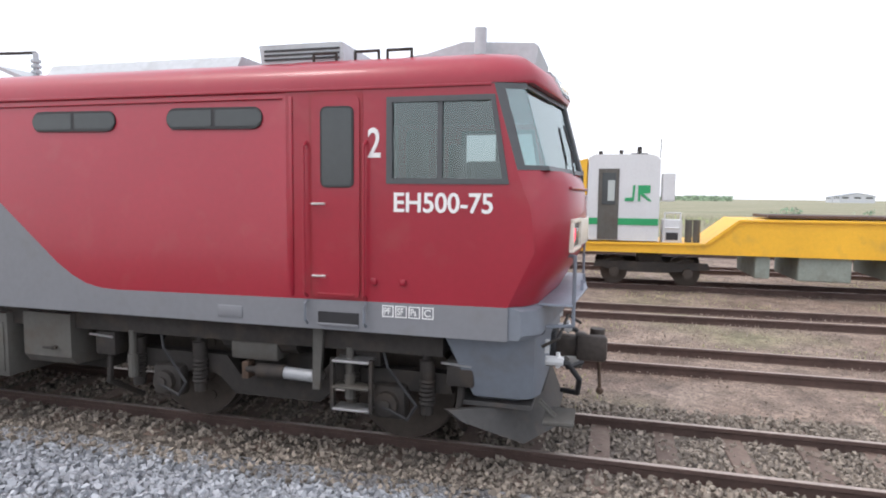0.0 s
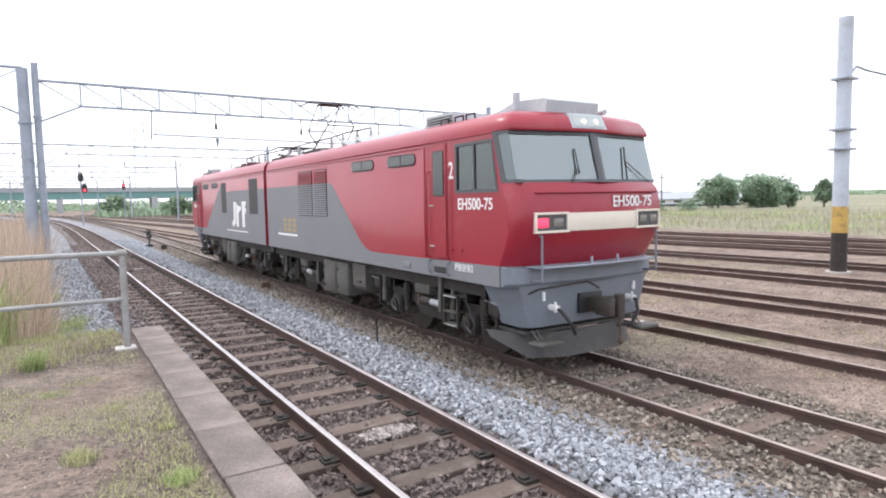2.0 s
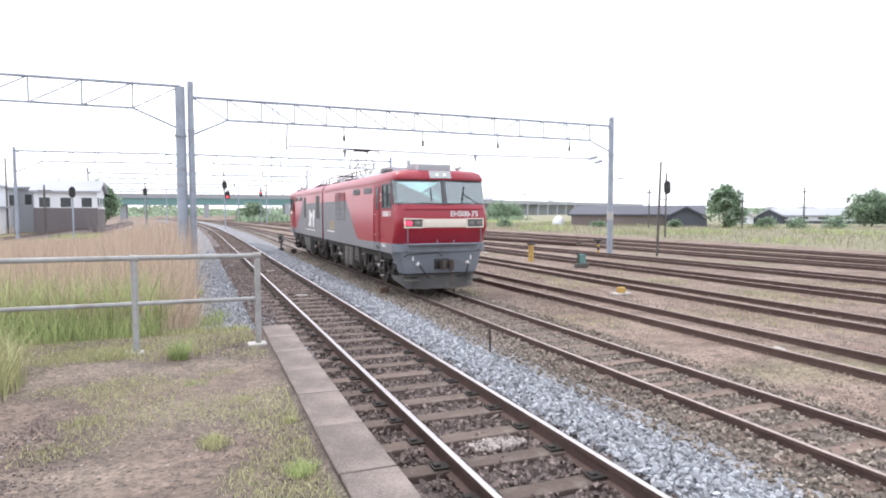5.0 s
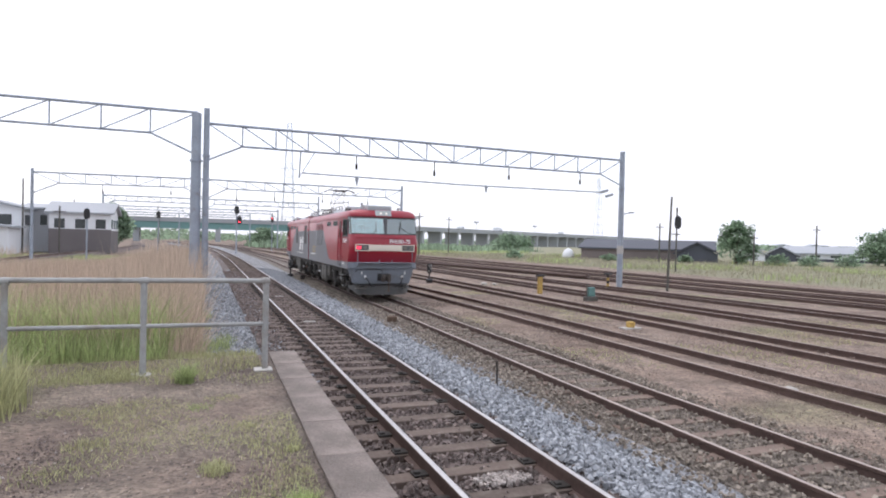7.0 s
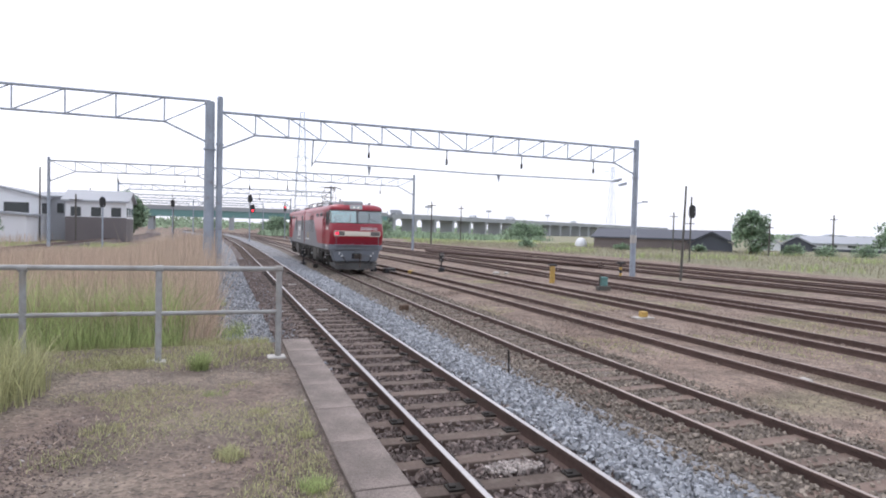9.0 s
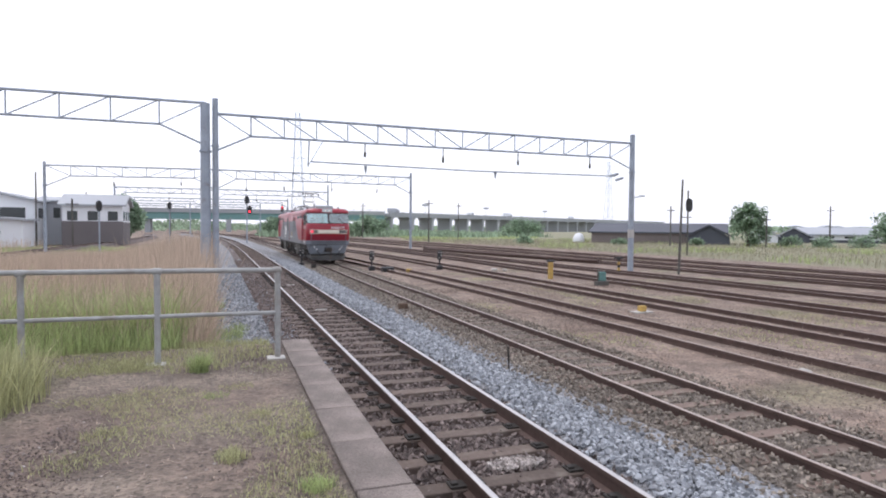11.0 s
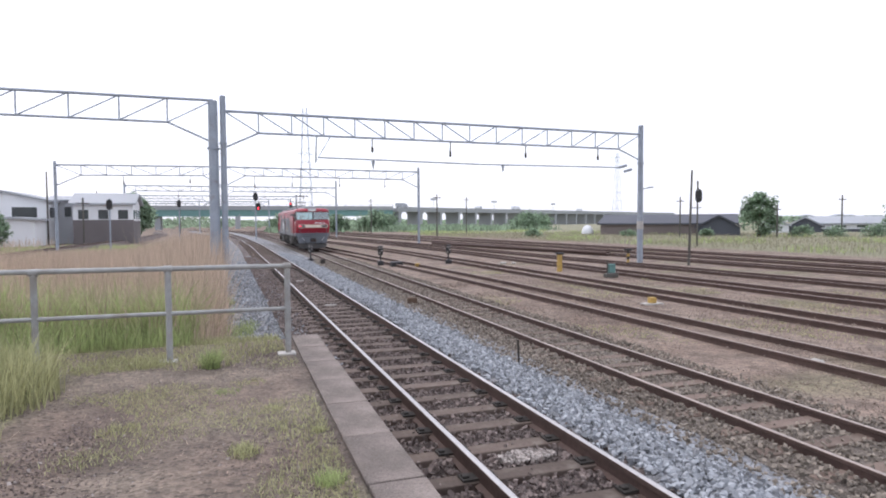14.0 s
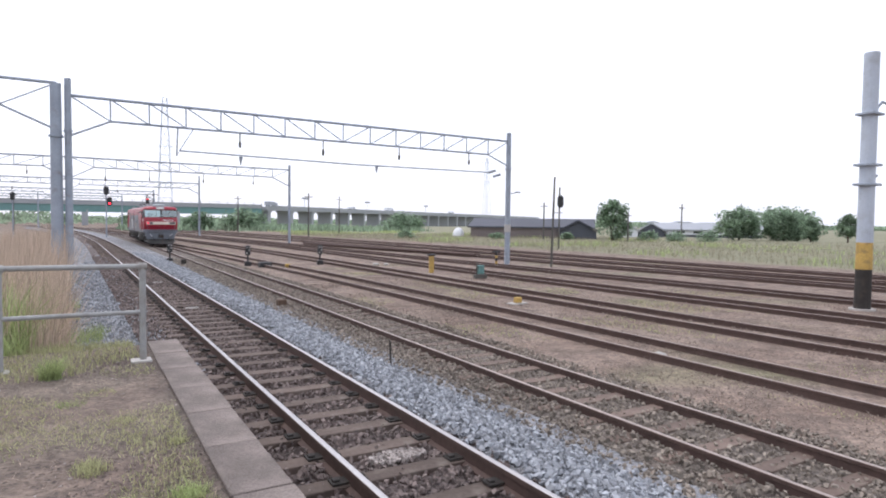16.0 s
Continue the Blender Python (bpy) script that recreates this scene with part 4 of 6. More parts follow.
        for x in (-1.1, 1.1):
            bm = bmesh.new()
            tube(bm, [(x, 0.0, 1.93), (x, -0.17, 1.90), (x, -0.17, 1.32), (x, 0.05, 1.30)], 0.016, 6)
            put("grab_rail", bm, SKIRT)
        bm = bmesh.new()

        def sk(z, x, back, f, c):
            return [(-x, back, z), (-x, f + 0.16, z), (-x + 0.05, f + 0.06, z), (-c, f, z), (c, f, z), (x - 0.05, f + 0.06, z), (x, f + 0.16, z), (x, back, z)]
        loft(bm, [sk(0.62, 1.06, 0.58, 0.16, 0.86), sk(0.66, 1.13, 0.66, 0.10, 0.94), sk(0.9, 1.2, 0.76, 0.08, 1.02), sk(1.235, 1.29, 0.90, 0.07, 1.1)])
        put("front_skirt", bm, SKIRT, "blue-grey front skirt plate")
        bm = bmesh.new()
        o = []
        for z, f, up in ((0.55, 0.0, 0.0), (0.22, -0.13, 0.24)):
            o.append([(-1.27, 0.85 + f, z + up), (-1.0, 0.36 + f, z), (-0.5, 0.12 + f, z), (0.5, 0.12 + f, z), (1.0, 0.36 + f, z), (1.27, 0.85 + f, z + up),
                      (1.24, 0.9 + f, z + up), (0.97, 0.41 + f, z), (0.48, 0.16 + f, z), (-0.48, 0.16 + f, z), (-0.97, 0.41 + f, z), (-1.24, 0.9 + f, z + up)])
        loft(bm, o)
        put("snow_plough", bm, PLOUGH, "worn dark grey steel rail guard plough")
        bm = bmesh.new()
        box(bm, -1.1, 1.1, 0.16, 0.8, 0.56, 0.60)
        put("plough_shelf", bm, PLOUGH)
        for x in (-0.95, 0.95):
            bm = bmesh.new()
            box(bm, x - 0.2, x + 0.2, -0.2, 0.06, 0.46, 0.50, 0.012)
            for u in (-0.1, -0.02):
                cyl(bm, (x + u, 0.1, 0.63), (x + u, -0.05, 0.49), 0.012, 6)
            put("shunter_step", bm, BOX_GREY, "grey steel shunter's step")
        # Black box on the uncut skirt, painting the shade of the coupler opening
        bm = bmesh.new()
        box(bm, -0.24, 0.2, 0.03, 0.10, 0.78, 1.06, 0.01)
        put("pocket_shade", bm, BLACK)
        bm = bmesh.new()
        box(bm, -0.09, 0.09, -0.22, 0.06, 0.80, 1.0, 0.03)
        box(bm, -0.17, -0.05, -0.46, -0.16, 0.78, 1.04, 0.04)
        box(bm, -0.1, 0.16, -0.26, -0.14, 0.80, 1.02, 0.04)
        cyl(bm, (0.12, -0.36, 0.76), (0.12, -0.36, 1.06), 0.075, 12)
        put("coupler", bm, COUPLER, "grimy cast knuckle coupler")
        bm = bmesh.new()
        cyl(bm, (0.1, -0.38, 0.80), (0.1, -0.40, 0.42), 0.018, 6)
        bmesh.ops.create_uvsphere(bm, u_segments=8, v_segments=6, radius=0.04, matrix=Matrix.Translation((0.1, -0.40, 0.42)))
        put("coupler_chain", bm, RUST_PART)
        for s in (-1, 1):
            bm = bmesh.new()
            tube(bm, [(s * 0.75, 0.05, 0.92), (s * 0.74, -0.12, 0.90), (s * 0.66, -0.22, 0.74), (s * 0.55, -0.2, 0.58), (s * 0.4, -0.05, 0.55)], 0.026, 8)
            put("brake_hose", bm, BLACK, "black rubber brake hose")
            bm = bmesh.new()
            cyl(bm, (s * 0.75, 0.08, 0.92), (s * 0.75, -0.08, 0.92), 0.045, 8), cyl(bm, (s * 0.75, -0.03, 0.86), (s * 0.75, -0.03, 1.0), 0.02, 6)
            put("hose_cock", bm, WHITE, "white painted brake cock")
            bm = bmesh.new()
            box(bm, s * 0.88 - 0.018, s * 0.88 + 0.018, 0.04, 0.075, 1.02, 1.14)
            put("white_tag", bm, WHITE)
        bm = bmesh.new()
        tube(bm, [(-1.12, 0.08, 1.13), (-1.08, -0.05, 1.2), (-0.2, -0.08, 1.24), (-0.1, -0.2, 1.15)], 0.014, 6)
        put("uncoupling_rod", bm, GRIME)
        # underframe
        bm = bmesh.new()
        box(bm, -1.22, 1.22, 0.92, 10.8, 1.0, 1.215)
        box(bm, -0.75, 0.75, 4.85, 7.2, 0.45, 1.05)
        put("underframe", bm, GRIME, "grimy black underframe")
        for s in (-1, 1):
            for y0, y1, z0, z1, x1 in ((6.25, 6.95, 0.42, 1.12, 1.30), (5.61, 6.22, 0.44, 1.12, 1.30)):
                bm = bmesh.new()
                box(bm, s * 0.7, s * x1, y0, y1, z0, z1, 0.012)
                bx = put("equipment_box", bm, BOX_GREY, "dusty grey underfloor equipment box")
                bm = bmesh.new()
                box(bm, s * x1, s * (x1 + 0.012), y0 + 0.04, y1 - 0.04, z0 + 0.06, z1 - 0.10, 0.004)
                put("box_door", bm, BOX_GREY, parent=bx)
                for zz in (z0 + 0.12, z1 - 0.18):
                    bm = bmesh.new()
                    box(bm, s * (x1 + 0.012), s * (x1 + 0.028), y1 - 0.12, y1 - 0.09, zz, zz + 0.05)
                    put("latch", bm, GRIME, parent=bx)
            bm = bmesh.new()
            prism(bm, [(s * 0.7, 1.15), (s * 1.28, 1.15), (s * 1.28, 0.70), (s * 1.22, 0.62), (s * 0.7, 0.58)], "y", 4.81, 5.41)
            tank = put("sand_box", bm, BOX_GREY, "grey box with a rounded lower edge")
            bm = bmesh.new()
            cyl(bm, (s * 1.28, 5.0, 0.80), (s * 1.33, 5.0, 0.80), 0.02, 6), cyl(bm, (s * 1.32, 5.12, 0.80), (s * 1.32, 4.96, 0.80), 0.012, 6)
            put("latch", bm, GRIME, parent=tank)
            bm = bmesh.new()
            box(bm, s * 1.0, s * 1.12, 1.53, 1.96, 0.84, 1.1)
            ladder = put("crew_steps", bm, GRIME, "black steel crew steps with bright treads")
            for y in (1.56, 1.93):
                bm = bmesh.new()
                box(bm, s * 1.24, s * 1.29, y - 0.015, y + 0.015, 0.45, 0.93)
                put("stile", bm, GRIME, parent=ladder)
            for z in (0.46, 0.66, 0.90):
                bm = bmesh.new()
                box(bm, s * 1.12, s * 1.31, 1.57, 1.92, z, z + 0.022, 0.004)
                put("tread", bm, STEEL if z != 0.66 else BOX_GREY, parent=ladder)
            bm = bmesh.new()
            prism(bm, [(2.12, 1.22), (2.02, 1.22), (2.06, 0.62), (2.13, 0.62)], "x", s * 1.22, s * 1.27)
            put("skirt_bracket", bm, BOX_GREY)
        # bogies
        for yc in (2.62, 8.42):
            bm = bmesh.new()
            for s in (-1, 1):
                prism(bm, [(yc - 1.75, 0.62), (yc - 1.7, 0.80), (yc - 0.55, 0.80), (yc - 0.4, 0.62), (yc + 0.4, 0.62), (yc + 0.55, 0.80), (yc + 1.7, 0.80), (yc + 1.75, 0.62), (yc + 0.65, 0.60), (yc + 0.45, 0.42), (yc - 0.45, 0.42), (yc - 0.65, 0.60)], "x", s * 0.90, s * 1.04)
            box(bm, -0.9, 0.9, yc - 0.35, yc + 0.35, 0.5, 0.85)
            bogie = put("bogie", bm, GRIME, "grimy two-axle bogie frame with springs and dampers")
            for s in (-1, 1):
                for dy in (-1.17, 1.17):
                    bm = bmesh.new()
                    box(bm, s * 0.98, s * 1.15, yc + dy - 0.17, yc + dy + 0.17, 0.36, 0.68, 0.05)
                    cyl(bm, (s * 1.14, yc + dy, 0.52), (s * 1.21, yc + dy, 0.52), 0.11, 14)
                    cyl(bm, (s * 1.2, yc + dy, 0.52), (s * 1.235, yc + dy, 0.52), 0.05, 10)
                    put("axle_box", bm, GRIME, parent=bogie)
                    for d2 in (-0.36, 0.36):
                        bm = bmesh.new()
                        turned(bm, s * 1.1, yc + dy + d2, [(0.44, 0.06), (0.51, 0.06)] + [(0.52 + 0.02 * k, 0.078 if k % 2 else 0.058) for k in range(13)] + [(0.79, 0.07), (0.93, 0.07), (0.94, 0.045), (1.0, 0.045)])
                        put("coil_spring", bm, GRIME, parent=bogie)
                    bm = bmesh.new()
                    cyl(bm, (s * 1.2, yc + dy + 0.34, 0.55), (s * 1.2, yc + dy + 0.34, 0.78), 0.05, 10)
                    cyl(bm, (s * 1.2, yc + dy + 0.34, 0.76), (s * 1.2, yc + dy + 0.34, 1.02), 0.036, 10)
                    put("damper", bm, BOX_GREY, parent=bogie)
                    bm = bmesh.new()
                    tube(bm, [(s * 1.22, yc + dy + 0.05, 0.52), (s * 1.25, yc + dy - 0.22, 0.42), (s * 1.24, yc + dy - 0.3, 0.55), (s * 1.2, yc + dy - 0.02, 0.86), (s * 1.15, yc + dy + 0.05, 1.05)], 0.014, 6)
                    put("earth_cable", bm, BLACK, parent=bogie)
                bm = bmesh.new()
                cyl(bm, (s * 1.2, yc - 0.18, 0.73), (s * 1.2, yc + 0.10, 0.73), 0.07, 12), cyl(bm, (s * 1.2, yc + 0.08, 0.73), (s * 1.2, yc + 0.22, 0.735), 0.035, 8)
                put("yaw_damper", bm, GRIME, "black horizontal damper", parent=bogie)
                bm = bmesh.new()
                cyl(bm, (s * 1.2, yc - 0.47, 0.72), (s * 1.2, yc - 0.18, 0.73), 0.058, 12)
                put("damper_sleeve", bm, SLEEVE, "pale grey damper sleeve", parent=bogie)
                bm = bmesh.new()
                cyl(bm, (s * 1.14, yc - 0.51, 0.72), (s * 1.25, yc - 0.51, 0.72), 0.05, 10)
                put("damper_eye", bm, STEEL, parent=bogie)
                bm = bmesh.new()
                box(bm, s * 1.1, s * 1.22, yc + 0.2, yc + 0.27, 0.64, 0.80, 0.01)
                put("damper_bracket", bm, RUST_PART, parent=bogie)
                bm = bmesh.new()
                box(bm, s * 0.95, s * 1.2, yc - 0.1, yc + 0.4, 0.82, 1.0, 0.03)
                put("air_reservoir", bm, BOX_GREY, parent=bogie)
                bm = bmesh.new()
                cyl(bm, (s * 1.05, yc - 0.28, 1.02), (s * 1.05, yc + 0.5, 1.02), 0.14, 14)
                put("air_spring", bm, GRIME, parent=bogie)
                for dy in (-1.85, 1.85):
                    bm = bmesh.new()
                    box(bm, s * 0.9, s * 1.2, yc + dy - 0.12, yc + dy + 0.12, 0.74, 0.98, 0.02)
                    tube(bm, [(s * 1.12, yc + dy, 0.75), (s * 1.12, yc + dy + 0.03, 0.45), (s * 0.75, yc + dy * 0.97, 0.2)], 0.03, 8)
                    put("sander", bm, GRIME, parent=bogie)
                    bm = bmesh.new()
                    cyl(bm, (s * 1.2, yc + dy - 0.1, 0.93), (s * 1.22, yc + dy + 0.16, 0.95), 0.012, 6)
                    put("bright_pin", bm, STEEL, parent=bogie)
            for dy in (-1.17, 1.17):
                bm = bmesh.new()
                cyl(bm, (-0.95, 0, 0), (0.95, 0, 0), 0.08, 12)
                for s in (-1, 1):
                    cyl(bm, (s * 0.50, 0, 0), (s * 0.63, 0, 0), 0.515, 32)
                    cyl(bm, (s * 0.47, 0, 0), (s * 0.51, 0, 0), 0.54, 32)
                    cyl(bm, (s * 0.62, 0, 0), (s * 0.66, 0, 0), 0.2, 16)
                    for k in range(3):
                        a = 2.1 * k
                        cyl(bm, (s * 0.625, 0.33 * math.cos(a), 0.33 * math.sin(a)), (s * 0.645, 0.33 * math.cos(a), 0.33 * math.sin(a)), 0.05, 8)
                ob = sharp(part("wheelset", bm, WHEEL, loco, "dull steel wheels on a turning axle"))
                yy = yc + dy if front else LENGTH - yc - dy
                ob.location = (0, yy, 0.515)
                axles.append((ob, yy))
        bm = bmesh.new()
        box(bm, -1.28, 1.28, 10.74, 10.905, 1.05, 3.5)
        put("gangway_bellows", bm, BLACK, "black rubber gangway between the halves")

    half(True)
    half(False)
    # lettering and marks, flank towards the platform (text runs from the leading end to the trailing end)
    def side_m(y, z):
        return pose(-1.402, y, z, 90, 0, -90)
    lettering("number_text", "EH500-75", 0.225, side_m(1.32, 2.255), WHITE, loco, 0.003, 0.94, 0.004)
    lettering("cab_digit", "2", 0.345, side_m(1.545, 2.705), WHITE, loco, 0.003, 0.72, 0.004)
    lettering("number_text", "EH500-75", 0.215, pose(0.14, -0.213, 2.262, 90, 0, 4.4), WHITE, loco, 0.004, 1.02, 0.003)
    lettering("number_text", "EH500-75", 0.2, side_m(LENGTH - 0.55, 2.27), WHITE, loco, 0.003, 0.8, 0.003)
    for k, word in enumerate(("PF", "SF", "Ps", "C")):
        y = 1.405 - k * 0.117
        bm = bmesh.new()
        for y0, y1, z0, z1 in ((y, y - 0.1, 1.36, 1.368), (y, y - 0.1, 1.452, 1.46), (y, y - 0.008, 1.368, 1.452), (y - 0.092, y - 0.1, 1.368, 1.452)):
            box(bm, -1.409, -1.402, min(y0, y1), max(y0, y1), z0, z1)
        mark = part("route_mark", bm, WHITE, loco, "small white square with letters")
        lettering("letters", word, 0.085, side_m(y - 0.014, 1.382) @ Matrix.Translation((0, 0, 0.002)), WHITE, mark, 0.002, 0.72 if len(word) > 1 else 1.05, 0.001)
    # plain white emblem and gold bars
    bm = bmesh.new()
    for poly in ([(14.85, 1.75), (14.6, 1.65), (14.3, 1.75), (14.3, 2.45), (14.55, 2.45), (14.55, 1.9)], [(14.22, 1.66), (13.95, 1.66), (13.95, 2.08), (13.62, 2.2), (13.62, 2.32), (13.95, 2.3), (14.22, 2.46)],
                 [(13.5, 1.66), (13.2, 1.66), (13.2, 2.08), (13.02, 2.1), (13.02, 2.24), (13.2, 2.28), (13.02, 2.34), (13.02, 2.46), (13.5, 2.46)]):
        prism(bm, poly, "x", -1.408, -1.403)
    part("white_emblem", bm, WHITE, loco, "plain white painted emblem shape")
    bm = bmesh.new()
    box(bm, -1.408, -1.403, 12.9, 15.6, 1.50, 1.535)
    part("white_line", bm, WHITE, loco)
    for y0, y1, z0, z1 in ((8.4, 8.68, 1.68, 2.02), (8.78, 9.06, 1.68, 2.02), (9.16, 9.4, 1.68, 2.02)):
        bm = bmesh.new()
        for u in (0.0, 0.36, 0.72):
            box(bm, -1.408, -1.403, y0, y1, z0 + (z1 - z0) * u, z0 + (z1 - z0) * (u + 0.2))
        box(bm, -1.4085, -1.403, (y0 + y1) / 2 - 0.03, (y0 + y1) / 2 + 0.03, z0, z1)
        part("gold_mark", bm, GOLD, loco, "dull gold painted bars")
    bm = bmesh.new()
    box(bm, -1.408, -1.403, 8.35, 9.85, 1.57, 1.62)
    part("white_line", bm, WHITE, loco)
    return loco, axles


loco, axles = build_loco()


# ---- yard vehicles and lineside things ----
PALE_GREEN = mat("faded_grey_green_paint", (0.24, 0.27, 0.235), 0.65, dark=0.8, scale=10, bump=0.06, dirt=(0.14, 0.12, 0.10), dirt_amount=0.3)


def build_rail_carrier():
    """Yellow rail-carrying works vehicle with a silver cab, on the siding."""
    w = tagged(empty("works_vehicle", pose(18.55, 0.14, 0, 0, 0, 0)), "yellow rail-carrying works vehicle with silver cab and green stripe", "rail vehicle")
    sx = -1.25

    def p(name, bm, material, label="", parent=None):
        return part(name, bm, material, parent or w, label)
    bm = bmesh.new()
    prism(bm, [(1.5, 0.98), (1.5, 1.18), (-2.8, 1.22), (-3.6, 1.86), (-16.0, 1.90), (-16.0, 0.93), (1.0, 0.93)], "x", sx, -sx)
    p("chassis", bm, YELLOW, "yellow painted steel chassis beam")
    bm = bmesh.new()
    prism(bm, [(-2.75, 1.22), (-3.55, 1.86), (-16.0, 1.90), (-16.0, 1.84), (-3.58, 1.80), (-2.85, 1.19)], "x", sx - 0.05, sx)
    prism(bm, [(1.5, 1.18), (-2.8, 1.22), (-2.8, 1.16), (1.5, 1.12)], "x", sx - 0.05, sx)
    p("chassis_flange", bm, YELLOW)
    bm = bmesh.new()
    prism(bm, [(0.28, 1.24), (-1.6, 1.24), (-1.6, 3.38), (-1.5, 3.5), (-1.3, 3.54), (0.1, 3.54), (0.25, 3.46)], "x", sx + 0.03, -sx - 0.03)
    cab = p("cab", bm, SILVER, "silver sheet metal crew cab")
    bm = bmesh.new()
    prism(bm, [(0.285, 1.24), (0.285, 3.44), (0.72, 3.32), (0.80, 1.24)], "x", sx + 0.05, -sx - 0.05)
    nose = p("cab_nose", bm, YELLOW, "yellow cab end")
    bm = bmesh.new()
    box(bm, sx + 0.04, sx + 0.055, 0.38, 0.66, 2.3, 3.1, 0.0)
    p("nose_window", bm, DARK_GLASS, parent=nose)
    bm = bmesh.new()
    prism(bm, [(0.4, 3.38), (0.85, 3.30), (0.85, 3.26), (0.4, 3.34)], "x", sx + 0.1, -sx - 0.1)
    p("visor", bm, YELLOW, parent=nose)
    bm = bmesh.new()
    box(bm, sx + 0.005, sx + 0.03, -0.56, -0.02, 1.26, 3.16, 0.01)
    door = p("cab_door", bm, BOX_GREY, "grey sliding cab door with a window", cab)
    bm = bmesh.new()
    box(bm, sx - 0.004, sx + 0.006, -0.47, -0.12, 2.2, 3.05, 0.0)
    part("window", bm, DARK_GLASS, door)
    # Pale panel over the glass paints in the bright view through the cab
    bm = bmesh.new()
    box(bm, sx - 0.008, sx - 0.003, -0.45, -0.27, 2.3, 2.85, 0.0)
    part("bright_interior", bm, LENS_PALE, door, "pale panel on the glass standing in for the bright cab inside")
    bm = bmesh.new()
    box(bm, sx + 0.012, sx + 0.03, -1.58, 0.28, 1.66, 1.84)
    p("green_stripe", bm, GREEN_STRIPE, "green painted stripe", cab)
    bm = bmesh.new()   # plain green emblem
    prism(bm, [(-0.72, 2.38), (-0.72, 2.30), (-0.95, 2.30), (-0.98, 2.72), (-0.92, 2.72), (-0.90, 2.40)], "x", sx + 0.01, sx + 0.03)
    prism(bm, [(-1.05, 2.30), (-1.11, 2.30), (-1.11, 2.48), (-1.32, 2.30), (-1.40, 2.30), (-1.2, 2.50), (-1.36, 2.52), (-1.36, 2.72), (-1.05, 2.72)], "x", sx + 0.01, sx + 0.03)
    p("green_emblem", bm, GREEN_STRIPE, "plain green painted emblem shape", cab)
    bm = bmesh.new()
    box(bm, sx + 0.03, sx + 0.5, -1.98, -1.66, 2.3, 3.05, 0.03)
    p("mirror_box", bm, SILVER, parent=cab)
    for y, z in ((-0.05, 3.58), (-0.6, 3.6)):
        bm = bmesh.new()
        cyl(bm, (-0.6, y, 3.44), (-0.6, y, z), 0.04, 8), cyl(bm, (-0.6, y, z), (-0.6, y, z + 0.09), 0.055, 8)
        p("roof_fitting", bm, GRIME, parent=cab)
    bm = bmesh.new()
    cyl(bm, (-0.6, -1.08, 3.48), (-0.6, -1.08, 3.78), 0.06, 8), cyl(bm, (-0.6, -1.3, 3.56), (-0.6, -0.86, 3.56), 0.05, 8)
    p("roof_horn", bm, GRIME, parent=cab)
    bm = bmesh.new()
    cyl(bm, (-1.0, -1.6, 3.45), (-1.0, -1.6, 3.95), 0.012, 6)
    p("whip_aerial", bm, GRIME, parent=cab)
    bm = bmesh.new()
    for y in (-1.75, -2.15):
        cyl(bm, (sx + 0.1, y, 1.22), (sx + 0.1, y, 2.0), 0.02, 6)
    cyl(bm, (sx + 0.1, -1.75, 2.0), (sx + 0.1, -2.15, 2.0), 0.02, 6), cyl(bm, (sx + 0.1, -1.75, 1.6), (sx + 0.1, -2.15, 1.6), 0.02, 6)
    p("guard_rail", bm, SILVER)
    bm = bmesh.new()
    box(bm, sx + 0.12, sx + 0.7, -2.2, -1.7, 1.2, 1.82, 0.02)
    cabinet = p("control_cabinet", bm, SILVER, "pale grey control cabinet")
    bm = bmesh.new()
    box(bm, sx + 0.105, sx + 0.13, -2.1, -1.8, 1.28, 1.48, 0.0)
    part("vent", bm, BLACK, cabinet)
    for y in (-2.38, -2.58):
        bm = bmesh.new()
        cyl(bm, (sx + 0.3, y, 1.22), (sx + 0.3, y, 1.82), 0.09, 12)
        p("gas_bottle", bm, BOX_GREY)
    bm = bmesh.new()
    box(bm, -0.9, 0.9, -15.5, -4.3, 1.905, 1.98, 0.01)
    p("rail_load", bm, RAIL_STEEL, "dark steel rails lying on the deck")
    bm = bmesh.new()
    prism(bm, [(1.45, 0.92), (1.45, 0.25), (0.95, 0.22), (0.9, 0.92)], "x", sx + 0.15, -sx - 0.15)
    p("end_skirt", bm, BOX_GREY)
    bm = bmesh.new()
    for y in (1.1, 1.4):
        cyl(bm, (sx, y, 1.15), (sx, y, 2.05), 0.018, 6)
    cyl(bm, (sx, 1.1, 2.05), (sx, 1.4, 2.05), 0.018, 6)
    p("end_rail", bm, YELLOW)
    for y0, y1, z0 in ((-4.0, -4.35, 0.35), (-5.0, -6.2, 0.32), (-7.0, -7.5, 0.4), (-9.0, -10.5, 0.35)):
        bm = bmesh.new()
        box(bm, sx + 0.1, -sx - 0.1, y1, y0, z0, 0.94, 0.03)
        p("underfloor_box", bm, PALE_GREEN, "pale grey-green underfloor box")
    for yc in (-1.45, -12.5):
        bm = bmesh.new()
        for s in (-1, 1):
            prism(bm, [(yc - 1.5, 0.5), (yc - 1.45, 0.66), (yc + 1.45, 0.66), (yc + 1.5, 0.5), (yc + 0.5, 0.38), (yc - 0.5, 0.38)], "x", s * 0.85, s * 0.98)
        box(bm, -0.85, 0.85, yc - 0.3, yc + 0.3, 0.4, 0.94)
        bogie = p("bogie", bm, GRIME, "grimy black bogie")
